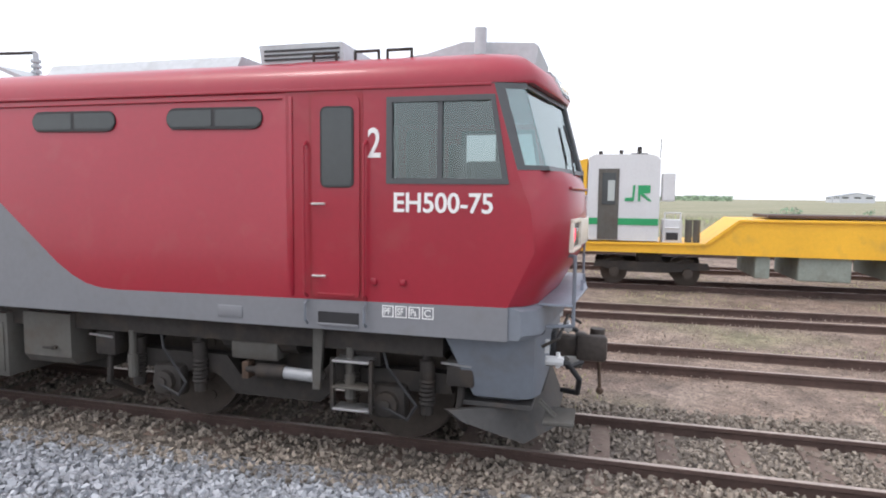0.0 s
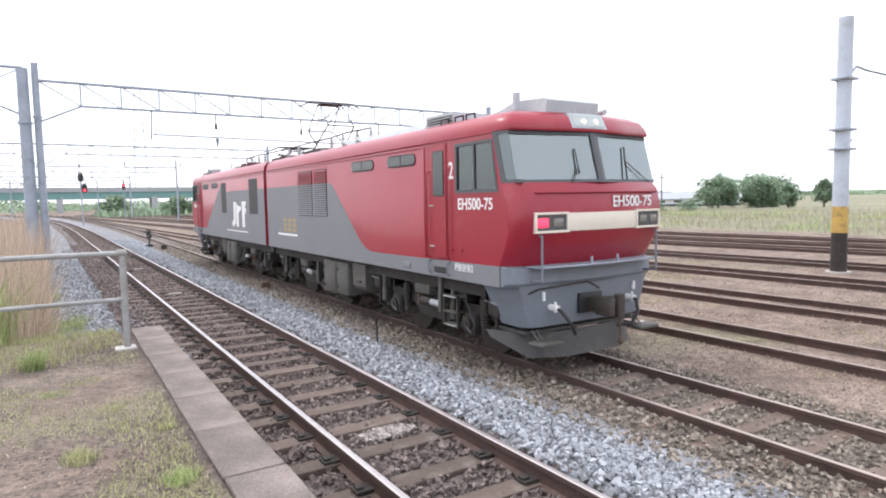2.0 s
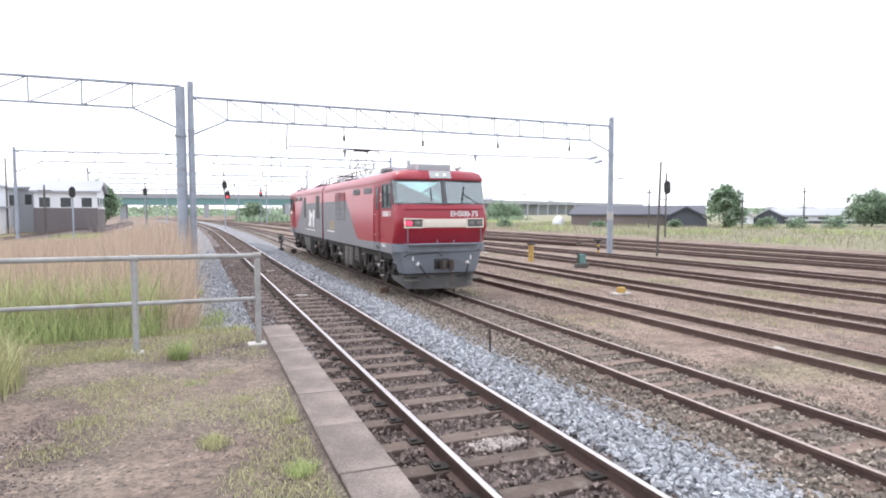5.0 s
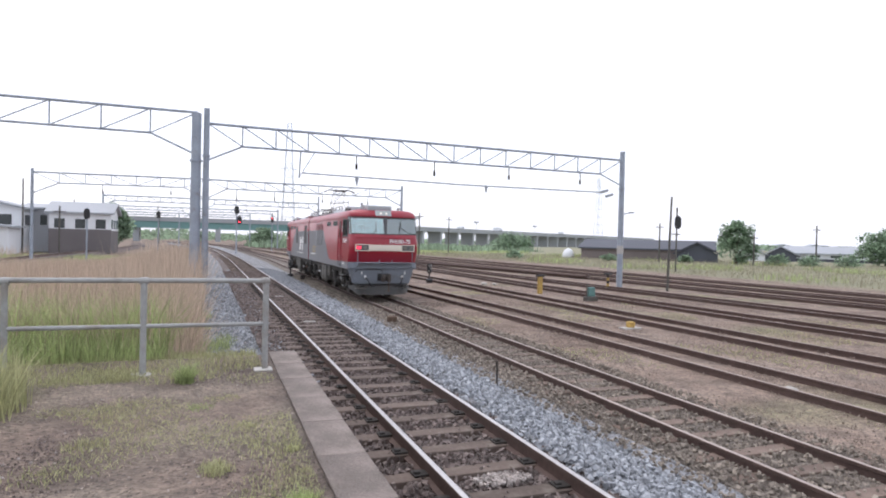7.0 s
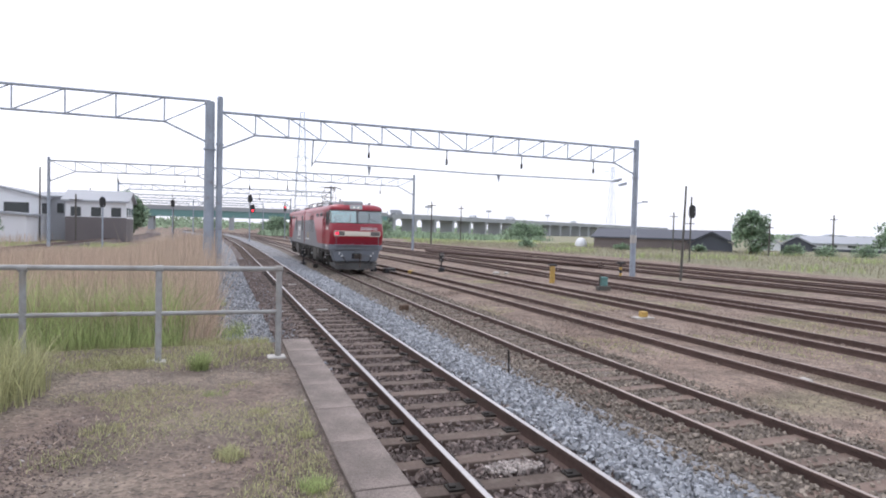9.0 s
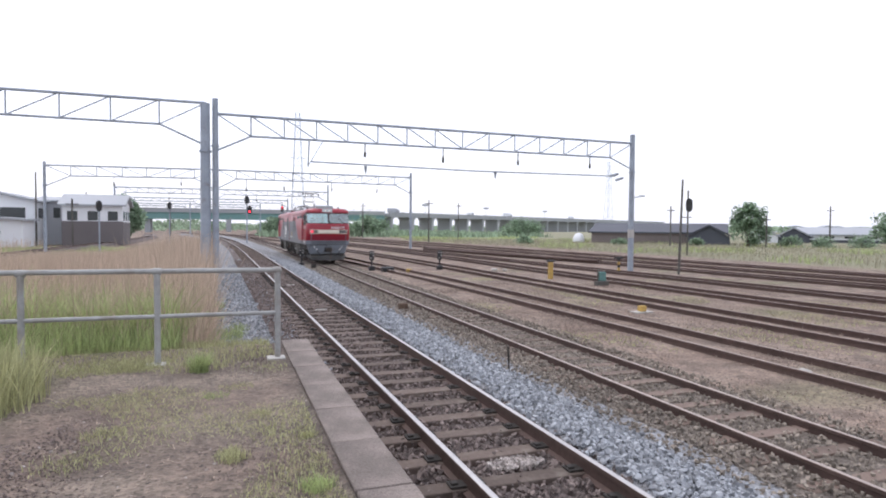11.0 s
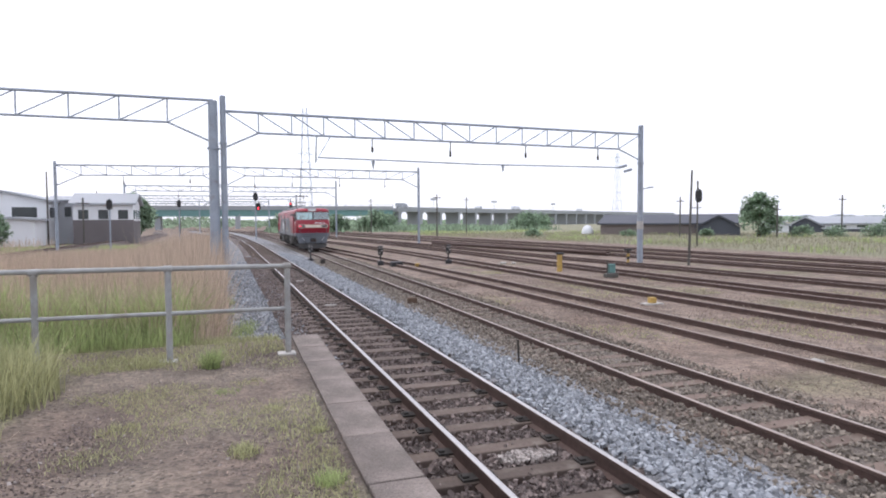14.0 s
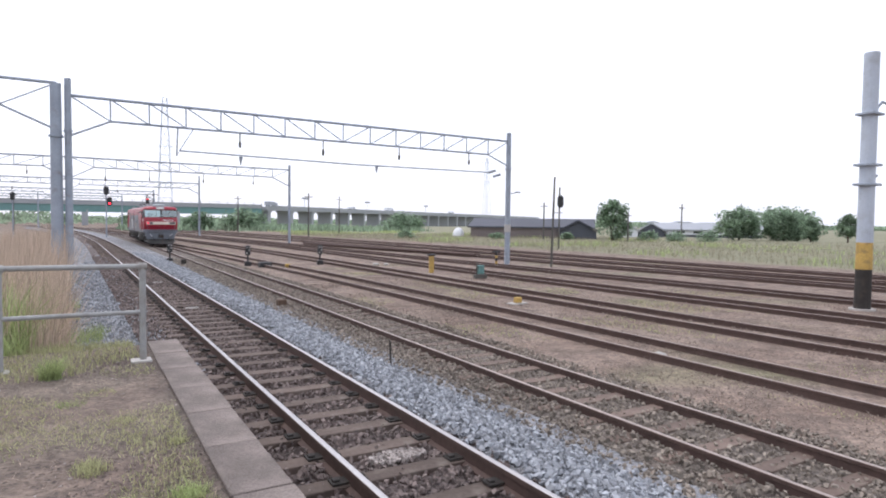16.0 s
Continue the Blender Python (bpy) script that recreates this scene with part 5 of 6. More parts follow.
        for d in (-0.95, 0.95):
            bm = bmesh.new()
            cyl(bm, (-0.9, yc + d, 0.36), (0.9, yc + d, 0.36), 0.07, 10)
            for s in (-1, 1):
                cyl(bm, (s * 0.52, yc + d, 0.36), (s * 0.64, yc + d, 0.36), 0.36, 24)
                cyl(bm, (s * 0.9, yc + d, 0.38), (s * 1.06, yc + d, 0.38), 0.13, 12)
            part("wheelset", bm, WHEEL, bogie)


def signal_head(parent, x, y, z, lit=None, r=0.32, facing=-1):
    bm = bmesh.new()
    pts = [(x + r * math.cos(a), z + (0.25 if math.sin(a) > 0 else -0.25) + r * math.sin(a)) for a in [2 * math.pi * k / 20 for k in range(20)]]
    prism(bm, pts, "y", y, y + 0.06)
    head = part("signal_head", bm, BLACK, parent, "black oval signal backboard")
    for k, dz in enumerate((0.25, -0.25)):
        bm = bmesh.new()
        cyl(bm, (x, y + facing * 0.01, z + dz), (x, y + facing * 0.06, z + dz), 0.11, 14)
        part("lens", bm, SIGNAL_RED if (lit is not None and k == lit) else BLACK, head, "lit red lens" if (lit is not None and k == lit) else "")
    return head


def build_signals():
    s = tagged(empty("colour_light_signal", pose(2.95, 88, 0)), "tall colour light signal with two heads, the lower showing red", "signal", "colour light signals")
    bm = bmesh.new()
    cyl(bm, (0, 0, -0.3), (0, 0, 6.3), 0.09, 10)
    part("mast", bm, GALV, s)
    signal_head(s, 0, -0.12, 5.95, None, 0.3)
    signal_head(s, 0.35, -0.12, 4.6, 1, 0.3)
    bm = bmesh.new()
    box(bm, -0.5, 0.6, -0.02, 0.5, 3.95, 4.0)
    part("platform_grid", bm, GALV, s)
    for x, y, z in ((10.2, 118, 5.6), (-11.8, 70, 4.3), (-7.6, 100, 5.3)):
        s = tagged(empty("colour_light_signal", pose(x, y, 0)), "colour light signal with a dark oval head on a slim mast", "signal", "colour light signals")
        bm = bmesh.new()
        cyl(bm, (0, 0, -0.4), (0, 0, z + 0.6), 0.08, 10)
        part("mast", bm, GALV, s)
        signal_head(s, 0, -0.12, z, 0 if x > 0 else None, 0.28)
    # signal seen from behind, and the slim pole beside it
    s = tagged(empty("colour_light_signal", pose(42.7, 48.8, -0.2)), "signal on a mast, its dark oval head seen from behind", "signal", "colour light signals")
    bm = bmesh.new()
    cyl(bm, (0, 0, -0.1), (0, 0, 6.4), 0.08, 10)
    part("mast", bm, BOX_GREY, s)
    signal_head(s, 0.06, -0.12, 4.95, None, 0.40)
    bm = bmesh.new()
    box(bm, -0.4, 0.4, -0.1, 0.3, 3.75, 3.82)
    part("step", bm, BOX_GREY, s)
    bm = bmesh.new()
    cyl(bm, (24.2, 28.3, -0.4), (24.36, 28.3, 5.2), 0.075, 10, 0.05)
    tagged(part("wooden_pole", bm, BOX_GREY), "slim weathered grey pole standing in the yard", "pole")
    # dwarf signals
    for x, y in ((4.66, 40.1), (8.2, 35.6), (12.3, 35.2)):
        s = tagged(empty("dwarf_signal", pose(x, y, -0.1)), "black dwarf shunting signal with small white lamps on the ground", "signal", "dwarf signals")
        bm = bmesh.new()
        box(bm, -0.17, 0.17, -0.16, 0.16, -0.1, 0.2, 0.05)
        part("base", bm, BLACK, s)
        bm = bmesh.new()
        cyl(bm, (0, 0, 0.18), (0, 0, 0.6), 0.05, 8)
        part("stem", bm, BLACK, s)
        bm = bmesh.new()
        box(bm, -0.15, 0.15, -0.08, 0.08, 0.55, 1.1, 0.06)
        head = part("head", bm, BLACK, s)
        for lx, lz in ((-0.07, 0.98), (0.07, 0.98), (0.07, 0.82), (-0.07, 0.67)):
            bm = bmesh.new()
            cyl(bm, (lx, -0.08, lz), (lx, -0.11, lz), 0.04, 10)
            part("lens", bm, CONC_PALE, head)
    bm = bmesh.new()
    box(bm, 8.5, 9.15, 34.0, 34.6, -0.2, 0.12, 0.05)
    tagged(part("point_machine", bm, BLACK), "black point machine box beside the rails", "box")


POLE_GREY = mat("pale_pole_concrete", (0.46, 0.51, 0.575), 0.75, dark=0.88, scale=6, bump=0.1, dirt=(0.3, 0.3, 0.3), dirt_amount=0.3)


def build_pole():
    s = tagged(empty("lighting_pole", pose(20.95, 9.8, 0)), "pale concrete lighting pole with black and yellow base bands", "pole")
    bands = [(-0.3, 1.12, 0.235, GRIME, "black_band"), (1.12, 1.95, 0.232, OLD_YELLOW, "yellow_band"), (1.95, 3.3, 0.226, POLE_GREY, "lower_shaft"), (3.3, 7.75, 0.218, POLE_GREY, "shaft")]
    for z0, z1, r, m, name in bands:
        bm = bmesh.new()
        cyl(bm, (0, 0, z0), (0, 0, z1), r, 16, r * 0.95)
        part(name, bm, m, s)
    for z in (5.85, 4.3, 3.7):
        bm = bmesh.new()
        box(bm, -0.32, 0.32, -0.27, 0.27, z, z + 0.07, 0.01)
        part("clamp_band", bm, GALV, s)
    bm = bmesh.new()
    tube(bm, [(0.2, 0, 5.95), (0.5, -0.1, 6.3), (1.0, -0.2, 6.2), (2.35, -0.5, 6.05), (2.5, -0.5, 5.9), (2.5, -0.5, 5.5)], 0.035, 8)
    part("lamp_arm", bm, GALV, s)
    bm = bmesh.new()
    cyl(bm, (2.5, -0.5, 5.5), (2.5, -0.5, 5.15), 0.06, 10, 0.13)
    part("lamp_head", bm, GALV, s)
    bm = bmesh.new()
    tube(bm, [(0.2, 0, 3.85), (0.6, 0, 4.05)], 0.03, 6)
    part("bracket", bm, GALV, s)
    bm = bmesh.new()
    cyl(bm, (0, 0, -0.25), (0, 0, -0.1), 0.36, 16)
    part("footing", bm, CONC_PALE, s)


def build_small_things():
    s = tagged(empty("marker_post", pose(15.5, 27.4, -0.15)), "yellow steel marker post with a dark cap", "post")
    bm = bmesh.new()
    box(bm, -0.11, 0.11, -0.08, 0.08, 0, 0.86, 0.01)
    part("post", bm, OLD_YELLOW, s)
    bm = bmesh.new()
    box(bm, -0.2, 0.2, -0.12, 0.12, 0.86, 0.95, 0.02)
    part("cap", bm, BLACK, s)
    s = tagged(empty("switch_stand", pose(15.95, 23.6, -0.15)), "teal painted trackside switch box on a grey stand", "switch box")
    bm = bmesh.new()
    box(bm, -0.16, 0.16, -0.12, 0.12, 0.22, 0.62, 0.03)
    part("box", bm, TEAL, s)
    bm = bmesh.new()
    box(bm, -0.3, 0.3, -0.15, 0.15, 0, 0.2, 0.03), cyl(bm, (-0.2, 0, 0.2), (-0.2, 0, 0.75), 0.03, 8)
    part("stand", bm, BOX_GREY, s)
    s = tagged(empty("point_lever", pose(21.2, 29.7, -0.15)), "yellow and black striped point lever post", "lever")
    for k in range(5):
        bm = bmesh.new()
        cyl(bm, (0, 0, k * 0.17), (0, 0, k * 0.17 + 0.17), 0.075, 10)
        part("stripe", bm, OLD_YELLOW if k % 2 else BLACK, s)
    bm = bmesh.new()
    box(bm, -0.28, 0.28, -0.05, 0.05, 0.85, 0.95, 0.02)
    part("lever_arm", bm, BLACK, s)
    s = tagged(empty("yellow_marker", pose(12.0, 15.6, -0.14)), "low yellow ground marker block on a pale slab", "marker")
    bm = bmesh.new()
    box(bm, -0.11, 0.11, -0.09, 0.09, 0.03, 0.21, 0.03)
    part("block", bm, OLD_YELLOW, s)
    bm = bmesh.new()
    box(bm, -0.32, 0.3, -0.16, 0.16, -0.02, 0.035, 0.01)
    part("slab", bm, CONC_PALE, s)
    bm = bmesh.new()
    cyl(bm, (4.62, 9.55, -0.2), (4.60, 9.55, 0.36), 0.018, 8)
    tagged(part("marker_stake", bm, GRIME), "thin dark stake standing in the grey ballast", "stake")
    for x, y, m, label, hgt in ((5.15, 18.1, RUST_PART, "small rusty box in the ballast", 0.2), (5.05, 37.3, GRIME, "short dark stump beside the rail", 0.3), (9.9, 33.6, OLD_YELLOW, "yellow cable fitting on the ground", 0.16)):
        bm = bmesh.new()
        box(bm, x - 0.14, x + 0.14, y - 0.1, y + 0.1, -0.15, -0.12 + hgt, 0.03)
        tagged(part("ground_box", bm, m), label, "box")
    for x, y, r in ((15.2, 33.6, 0.16), (15.8, 33.4, 0.12), (9.6, 8.0, 0.12)):
        bm = bmesh.new()
        bmesh.ops.create_icosphere(bm, subdivisions=2, radius=r, matrix=Matrix.Translation((x, y, -0.1)) @ Matrix.Diagonal((1.3, 1, 0.6, 1)))
        for v in bm.verts:
            v.co += Vector((1, 1, 0.6)) * 0.03 * noise.noise(v.co * 9)
        tagged(part("white_stone", bm, CONC_PALE), "pale broken stone lying in the yard", "stone")
    # rails stacked beside the sidings
    pile = tagged(empty("rail_stack", pose(0, 0, 0)), "stack of rusty spare rails lying beside the sidings", "rails")
    for k in range(9):
        bm = bmesh.new()
        o = 0.22 * (k % 5) - 0.1
        cyl(bm, (25.4 + o, 38.5 + random.uniform(-0.5, 0.5), -0.06 + 0.13 * (k // 5)), (20.9 + o, 65, -0.06 + 0.13 * (k // 5)), 0.07, 6)
        part("spare_rail", bm, RAIL_STEEL, pile)
    # pale boards between the main line rails
    for y in (16.6, 23.9):
        bm = bmesh.new()
        box(bm, centre(0, y) - 0.15, centre(0, y) + 0.15, y - 0.04, y + 0.04, MAIN_Z - 0.16, MAIN_Z - 0.118, 0.008)
        tagged(part("pale_board", bm, CONC_PALE), "pale weathered board lying between the rails", "board")


build_rail_carrier()
build_signals()
build_pole()
build_small_things()


# ---- distance: bridge, sheds, houses, pylons ----
def build_bridge():
    b = tagged(empty("road_bridge"), "green steel road bridge with a long concrete viaduct behind the yard", "bridge")
    a0, a1, a2 = Vector((-95, 285, 0)), Vector((72, 291, 0)), Vector((420, 520, 0))

    def along(bm, p, q, z0, z1, half):
        d = (q - p).normalized()
        n = Vector((d.y, -d.x, 0)) * half
        loft(bm, [[p - n + Vector((0, 0, z)) for z in (z0, z1)] + [p + n + Vector((0, 0, z)) for z in (z1, z0)], [q - n + Vector((0, 0, z)) for z in (z0, z1)] + [q + n + Vector((0, 0, z)) for z in (z1, z0)]])
    bm = bmesh.new()
    along(bm, a0, a1, 5.2, 8.0, 4.5)
    part("girder", bm, BRIDGE_GREEN, b, "green painted steel girder")
    bm = bmesh.new()
    along(bm, a0, a1, 8.0, 8.5, 5)
    part("deck", bm, BRIDGE_GREY, b)
    bm = bmesh.new()
    along(bm, a1, a2, 7.3, 9.0, 5)
    part("deck", bm, BRIDGE_GREY, b)
    for p, q, n in ((a0, a1, 44), (a1, a2, 40)):
        base = 8.5 if p is a0 else 9.0
        bm = bmesh.new()
        d = (q - p).normalized()
        nn = Vector((d.y, -d.x, 0)) * 4.9
        hi = base + (2.2 if p is a0 else 0.7)
        along(bm, p + nn, q + nn, hi - 0.1, hi, 0.05)
        along(bm, p + nn, q + nn, (base + hi) / 2, (base + hi) / 2 + 0.1, 0.05)
        for k in range(n + 1):
            c = p.lerp(q, k / n) + nn
            box(bm, c.x - 0.1, c.x + 0.1, c.y - 0.1, c.y + 0.1, base, hi)
        part("parapet_fence", bm, BRIDGE_GREY, b)
        bm = bmesh.new()
        along(bm, p + nn * 0.99, q + nn * 0.99, base, base + (1.3 if p is a0 else 0.5), 0.04)
        part("parapet_panel", bm, BRIDGE_GREY, b)
    for k in range(26):
        c = a1.lerp(a2, (k + 0.15) / 26)
        d = (a2 - a1).normalized()
        n = Vector((d.y, -d.x, 0))
        bm = bmesh.new()
        along(bm, c - n * 4.3, c + n * 4.3, -1.0, 6.4, 0.9)
        along(bm, c - n * 4.8, c + n * 4.8, 6.4, 7.31, 1.2)
        part("pier", bm, BRIDGE_GREY, b)
    for x in (-60, -30, 2, 36):
        bm = bmesh.new()
        box(bm, x - 1.1, x + 1.1, 284, 292, -1, 6.05)
        part("pier", bm, BRIDGE_GREY, b)
    for u, l, h in ((0.02, 7, 2.6), (0.18, 5, 2.0), (0.28, 8, 2.7), (0.5, 6, 2.4)):
        c = a1.lerp(a2, u)
        t = tagged(empty("lorry", pose(c.x, c.y, 9.0, 0, 0, math.degrees(math.atan2(a2.y - a1.y, a2.x - a1.x)))), "small grey lorry far away on the viaduct", "lorry", "lorries on the bridge")
        bm = bmesh.new()
        box(bm, -l / 2, l / 2 - 1.6, -1, 1, 0.8, h, 0.1)
        part("cargo_box", bm, ROOF_PALE if u < 0.1 else WALL_WHITE, t)
        bm = bmesh.new()
        box(bm, l / 2 - 1.5, l / 2, -1, 1, 0.5, 2.1, 0.15)
        part("cab", bm, ROOF_PALE, t)
        for x in (-l / 3, l / 3):
            bm = bmesh.new()
            cyl(bm, (x, -1, 0.42), (x, 1, 0.42), 0.42, 12)
            part("wheels", bm, BLACK, t)
    for u in (0.08, 0.22, 0.4):
        c = a1.lerp(a2, u)
        s = tagged(empty("road_sign", pose(c.x, c.y, 9.0)), "distant road sign on a post above the viaduct", "sign")
        bm = bmesh.new()
        cyl(bm, (0, 0, 0), (0, 0, 5.2), 0.12, 6)
        part("post", bm, GALV, s)
        bm = bmesh.new()
        box(bm, -1.6, 1.8, -0.1, 0.1, 4.6, 5.6)
        part("panel", bm, ROOF_PALE, s)


def house(name, label, x, y, w, d, h, rise, wall, roof, yaw=0, windows=0, band=None):
    s = tagged(empty(name, pose(x, y, -0.5, 0, 0, yaw)), label, "building", "distant buildings")
    bm = bmesh.new()
    prism(bm, [(-w / 2, 0), (w / 2, 0), (w / 2, h), (0, h + rise), (-w / 2, h)], "y", -d / 2, d / 2)
    part("wall", bm, wall, s)
    bm = bmesh.new()
    prism(bm, [(-w / 2 - 0.5, h - 0.15), (0, h + rise + 0.02), (w / 2 + 0.5, h - 0.15), (w / 2 + 0.5, h + 0.1), (0, h + rise + 0.3), (-w / 2 - 0.5, h + 0.1)], "y", -d / 2 - 0.5, d / 2 + 0.5)
    part("roof", bm, roof, s)
    if band:
        bm = bmesh.new()
        box(bm, -w / 2 - 0.05, w / 2 + 0.05, -d / 2 - 0.05, d / 2 + 0.05, 0, h * (0.6 if windows == 3 else 0.45))
        part("lower_wall", bm, band, s)
    for k in range(windows):
        for side in (-1, 1):
            bm = bmesh.new()
            u = -w / 2 + w * (k + 0.5) / windows
            box(bm, u - w / windows * 0.28, u + w / windows * 0.28, side * d / 2 - 0.06, side * d / 2 + 0.06, h * 0.62, h * 0.85)
            win = part("window", bm, DARK_GLASS, s)
            bm = bmesh.new()
            box(bm, u - w / windows * 0.3, u + w / windows * 0.3, side * (d / 2 + 0.02) - 0.08, side * (d / 2 + 0.02) + 0.08, h * 0.57, h * 0.62)
            part("sill", bm, WALL_WHITE, win)
        for side in (-1, 1):
            bm = bmesh.new()
            u = -d / 2 + d * (k + 0.5) / windows
            box(bm, side * w / 2 - 0.06, side * w / 2 + 0.06, u - d / windows * 0.25, u + d / windows * 0.25, h * 0.62, h * 0.85)
            part("window", bm, DARK_GLASS, s)


def build_buildings():
    house("office_building", "white clad hall beyond the reeds with a pale gabled roof", -29.5, 104, 10.5, 12, 6.1, 1.1, WALL_WHITE, ROOF_PALE, 0, 2)
    house("annexe", "white flat-roofed annexe in front of the hall", -26.6, 94, 5.2, 5, 3.5, 0.05, WALL_WHITE, ROOF_PALE, 0, 0)
    house("office_building", "pale grey office wing with small windows", -22.8, 107, 8, 5, 6.3, 0.5, HAZE, ROOF_PALE, 90, 3)
    house("depot_building", "brown and white two-storey depot with a pitched roof", -17.5, 102.5, 7.0, 7.6, 5.7, 1.35, WALL_WHITE, ROOF_PALE, 90, 3, WALL_BROWN)
    house("storage_shed", "long low shed with dark walls and roof", 75.5, 93.6, 14, 22, 2.3, 1.35, SHED_WALL, ROOF_DARK, 46, 0)
    house("storage_shed", "small dark gabled shed before the long shed", 78.2, 84.2, 6.4, 6, 1.7, 1.75, ROOF_DARK, ROOF_DARK, -43, 0)
    house("storage_shed", "pale roofed shed in the meadow", 106, 99, 5.5, 10, 1.6, 1.5, WALL_WHITE, ROOF_PALE, -47, 0)
    house("storage_shed", "pale roofed shed in the meadow", 112.3, 97, 5.6, 10, 1.6, 1.6, ROOF_DARK, ROOF_PALE, -49, 0)
    house("storage_shed", "long pale roofed shed with a row of windows", 125, 92, 10, 22, 2.0, 1.25, WALL_WHITE, ROOF_PALE, 38, 6, ROOF_DARK)
    bm = bmesh.new()
    bmesh.ops.create_uvsphere(bm, u_segments=14, v_segments=8, radius=1.0, matrix=Matrix.Translation((62.3, 99.8, 0.2)) @ Matrix.Diagonal((1.1, 1.1, 1.4, 1)))
    tagged(part("white_tank", bm, WALL_WHITE, smooth=True), "small white rounded tank beside the dark shed", "tank")
    rnd = random.Random(5)
    for k in range(34):   # town on the horizon
        a = radians(rnd.uniform(-8, 104))
        r = rnd.uniform(600, 900)
        w, hh = rnd.uniform(10, 34), rnd.uniform(3, 6.5)
        house("distant_house", "building on the horizon with haze painted into its colours", r * math.sin(a + 0.4) if a > 0 else r * math.sin(a), r * math.cos(a + 0.4) if a > 0 else r * math.cos(a), w, 12, hh, rnd.choice((0.4, 2.5)), HAZE, HAZE_ROOF, math.degrees(-a), 3 if hh > 5.5 else 0)


# HAZE and HAZE_ROOF: pale bluish, with distance haze put into the base colour
HAZE = mat("haze_tinted_wall", (0.52, 0.54, 0.57), 0.9, dark=0.92, scale=0.3)
# Pylon steel: its pale blue stands in for haze over the distance
HAZED_STEEL = mat("haze_tinted_steel", (0.52, 0.57, 0.63), 0.6, metal=0.1, dark=0.9)
HAZE_ROOF = mat("haze_tinted_roof", (0.36, 0.39, 0.43), 0.9, dark=0.92, scale=0.3)


def pylon(x, y, h, w, label):
    s = tagged(empty("power_pylon", pose(x, y, -1)), label, "pylon", "power pylons")
    bm = bmesh.new()
    n = 9
    r = 0.085 * h / 60
    corners = [(-1, -1), (1, -1), (1, 1), (-1, 1)]

    def at(k, c):
        u = k / n
        q = w * (1 - 0.72 * u)
        return (c[0] * q, c[1] * q, h * u)
    for k in range(n):
        for i in range(4):
            c, d = corners[i], corners[(i + 1) % 4]
            cyl(bm, at(k, c), at(k + 1, c), r * 1.5, 5)
            cyl(bm, at(k, c), at(k + 1, d), r, 4)
            cyl(bm, at(k + 1, c), at(k + 1, d), r, 4)
    part("tower", bm, HAZED_STEEL, s)
    for z in (0.62, 0.93):
        bm = bmesh.new()
        for sx in (-1, 1):
            cyl(bm, (0, 0, h * z + 1.2), (sx * w * (2.6 if z > 0.9 else 1.2), 0, h * z), r * 1.2, 5), cyl(bm, (0, 0, h * z), (sx * w * (2.6 if z > 0.9 else 1.2), 0, h * z), r * 1.2, 5)
        part("cross_arm", bm, HAZED_STEEL, s)


def lamp_mast(x, y, h, label, cross=True):
    s = tagged(empty("line_pole", pose(x, y, -0.5)), label, "pole", "distant poles")
    bm = bmesh.new()
    cyl(bm, (0, 0, 0), (0, 0, h), 0.13, 8, 0.09)
    part("shaft", bm, BOX_GREY, s)
    if cross:
        bm = bmesh.new()
        box(bm, -0.7, 0.7, -0.05, 0.05, h - 0.7, h - 0.58)
        part("cross_arm", bm, BOX_GREY, s)


def far_woods():
    """Distant tree line, many small leaf clumps."""
    rnd = np.random.RandomState(77)
    vs, fs = [], []
    for k in range(26000):
        a = rnd.uniform(-0.75, 1.75)
        r = 330 + 420 * rnd.rand() if a < 0.3 else 640 + 300 * rnd.rand()
        x, y = r * math.sin(a), r * math.cos(a)
        top = (4.5 + 5.5 * max(0.0, noise.noise((a * 9, 0, 1)) + 0.25)) * (1.0 if a < 0.3 else 0.8)
        c = Vector((x, y, -1 + top * rnd.rand()))
        q = Euler((rnd.uniform(-1, 1), rnd.uniform(-1, 1), rnd.uniform(0, 6.28))).to_matrix()
        s = 1.6 * r / 400
        b = len(vs)
        vs += [c + q @ Vector(v) * s for v in ((-0.5, -0.3, 0), (0.5, -0.35, 0.2), (0.62, 0.3, 0), (-0.45, 0.4, 0.2))]
        fs.append((b, b + 1, b + 2, b + 3))
    tagged(raw("far_woods", vs, fs, LEAF), "distant green tree line on the horizon", "woods", kind="stuff")


build_bridge()
build_buildings()
far_woods()
pylon(38.5, 348, 66, 3.8, "tall grey lattice power pylon far beyond the bridge")
pylon(340, 494, 66, 3.6, "tall grey lattice power pylon on the horizon")
for x, y, h in ((31.3, 95, 7.4), (64, 76.8, 6.4), (73.4, 67.9, 5), (86, 68, 6.5), (-23.9, 97, 10), (59.2, 9.7, 8.2), (-28, 80, 7), (-17, 84, 6), (46, 120, 8), (120, 118, 8), (150, 100, 9), (180, 60, 8), (28, 130, 8), (13, 150, 8.5), (-12, 160, 8.5), (-24, 130, 9)):
    lamp_mast(x, y, h, "slim grey pole standing in the distance", x > -20)


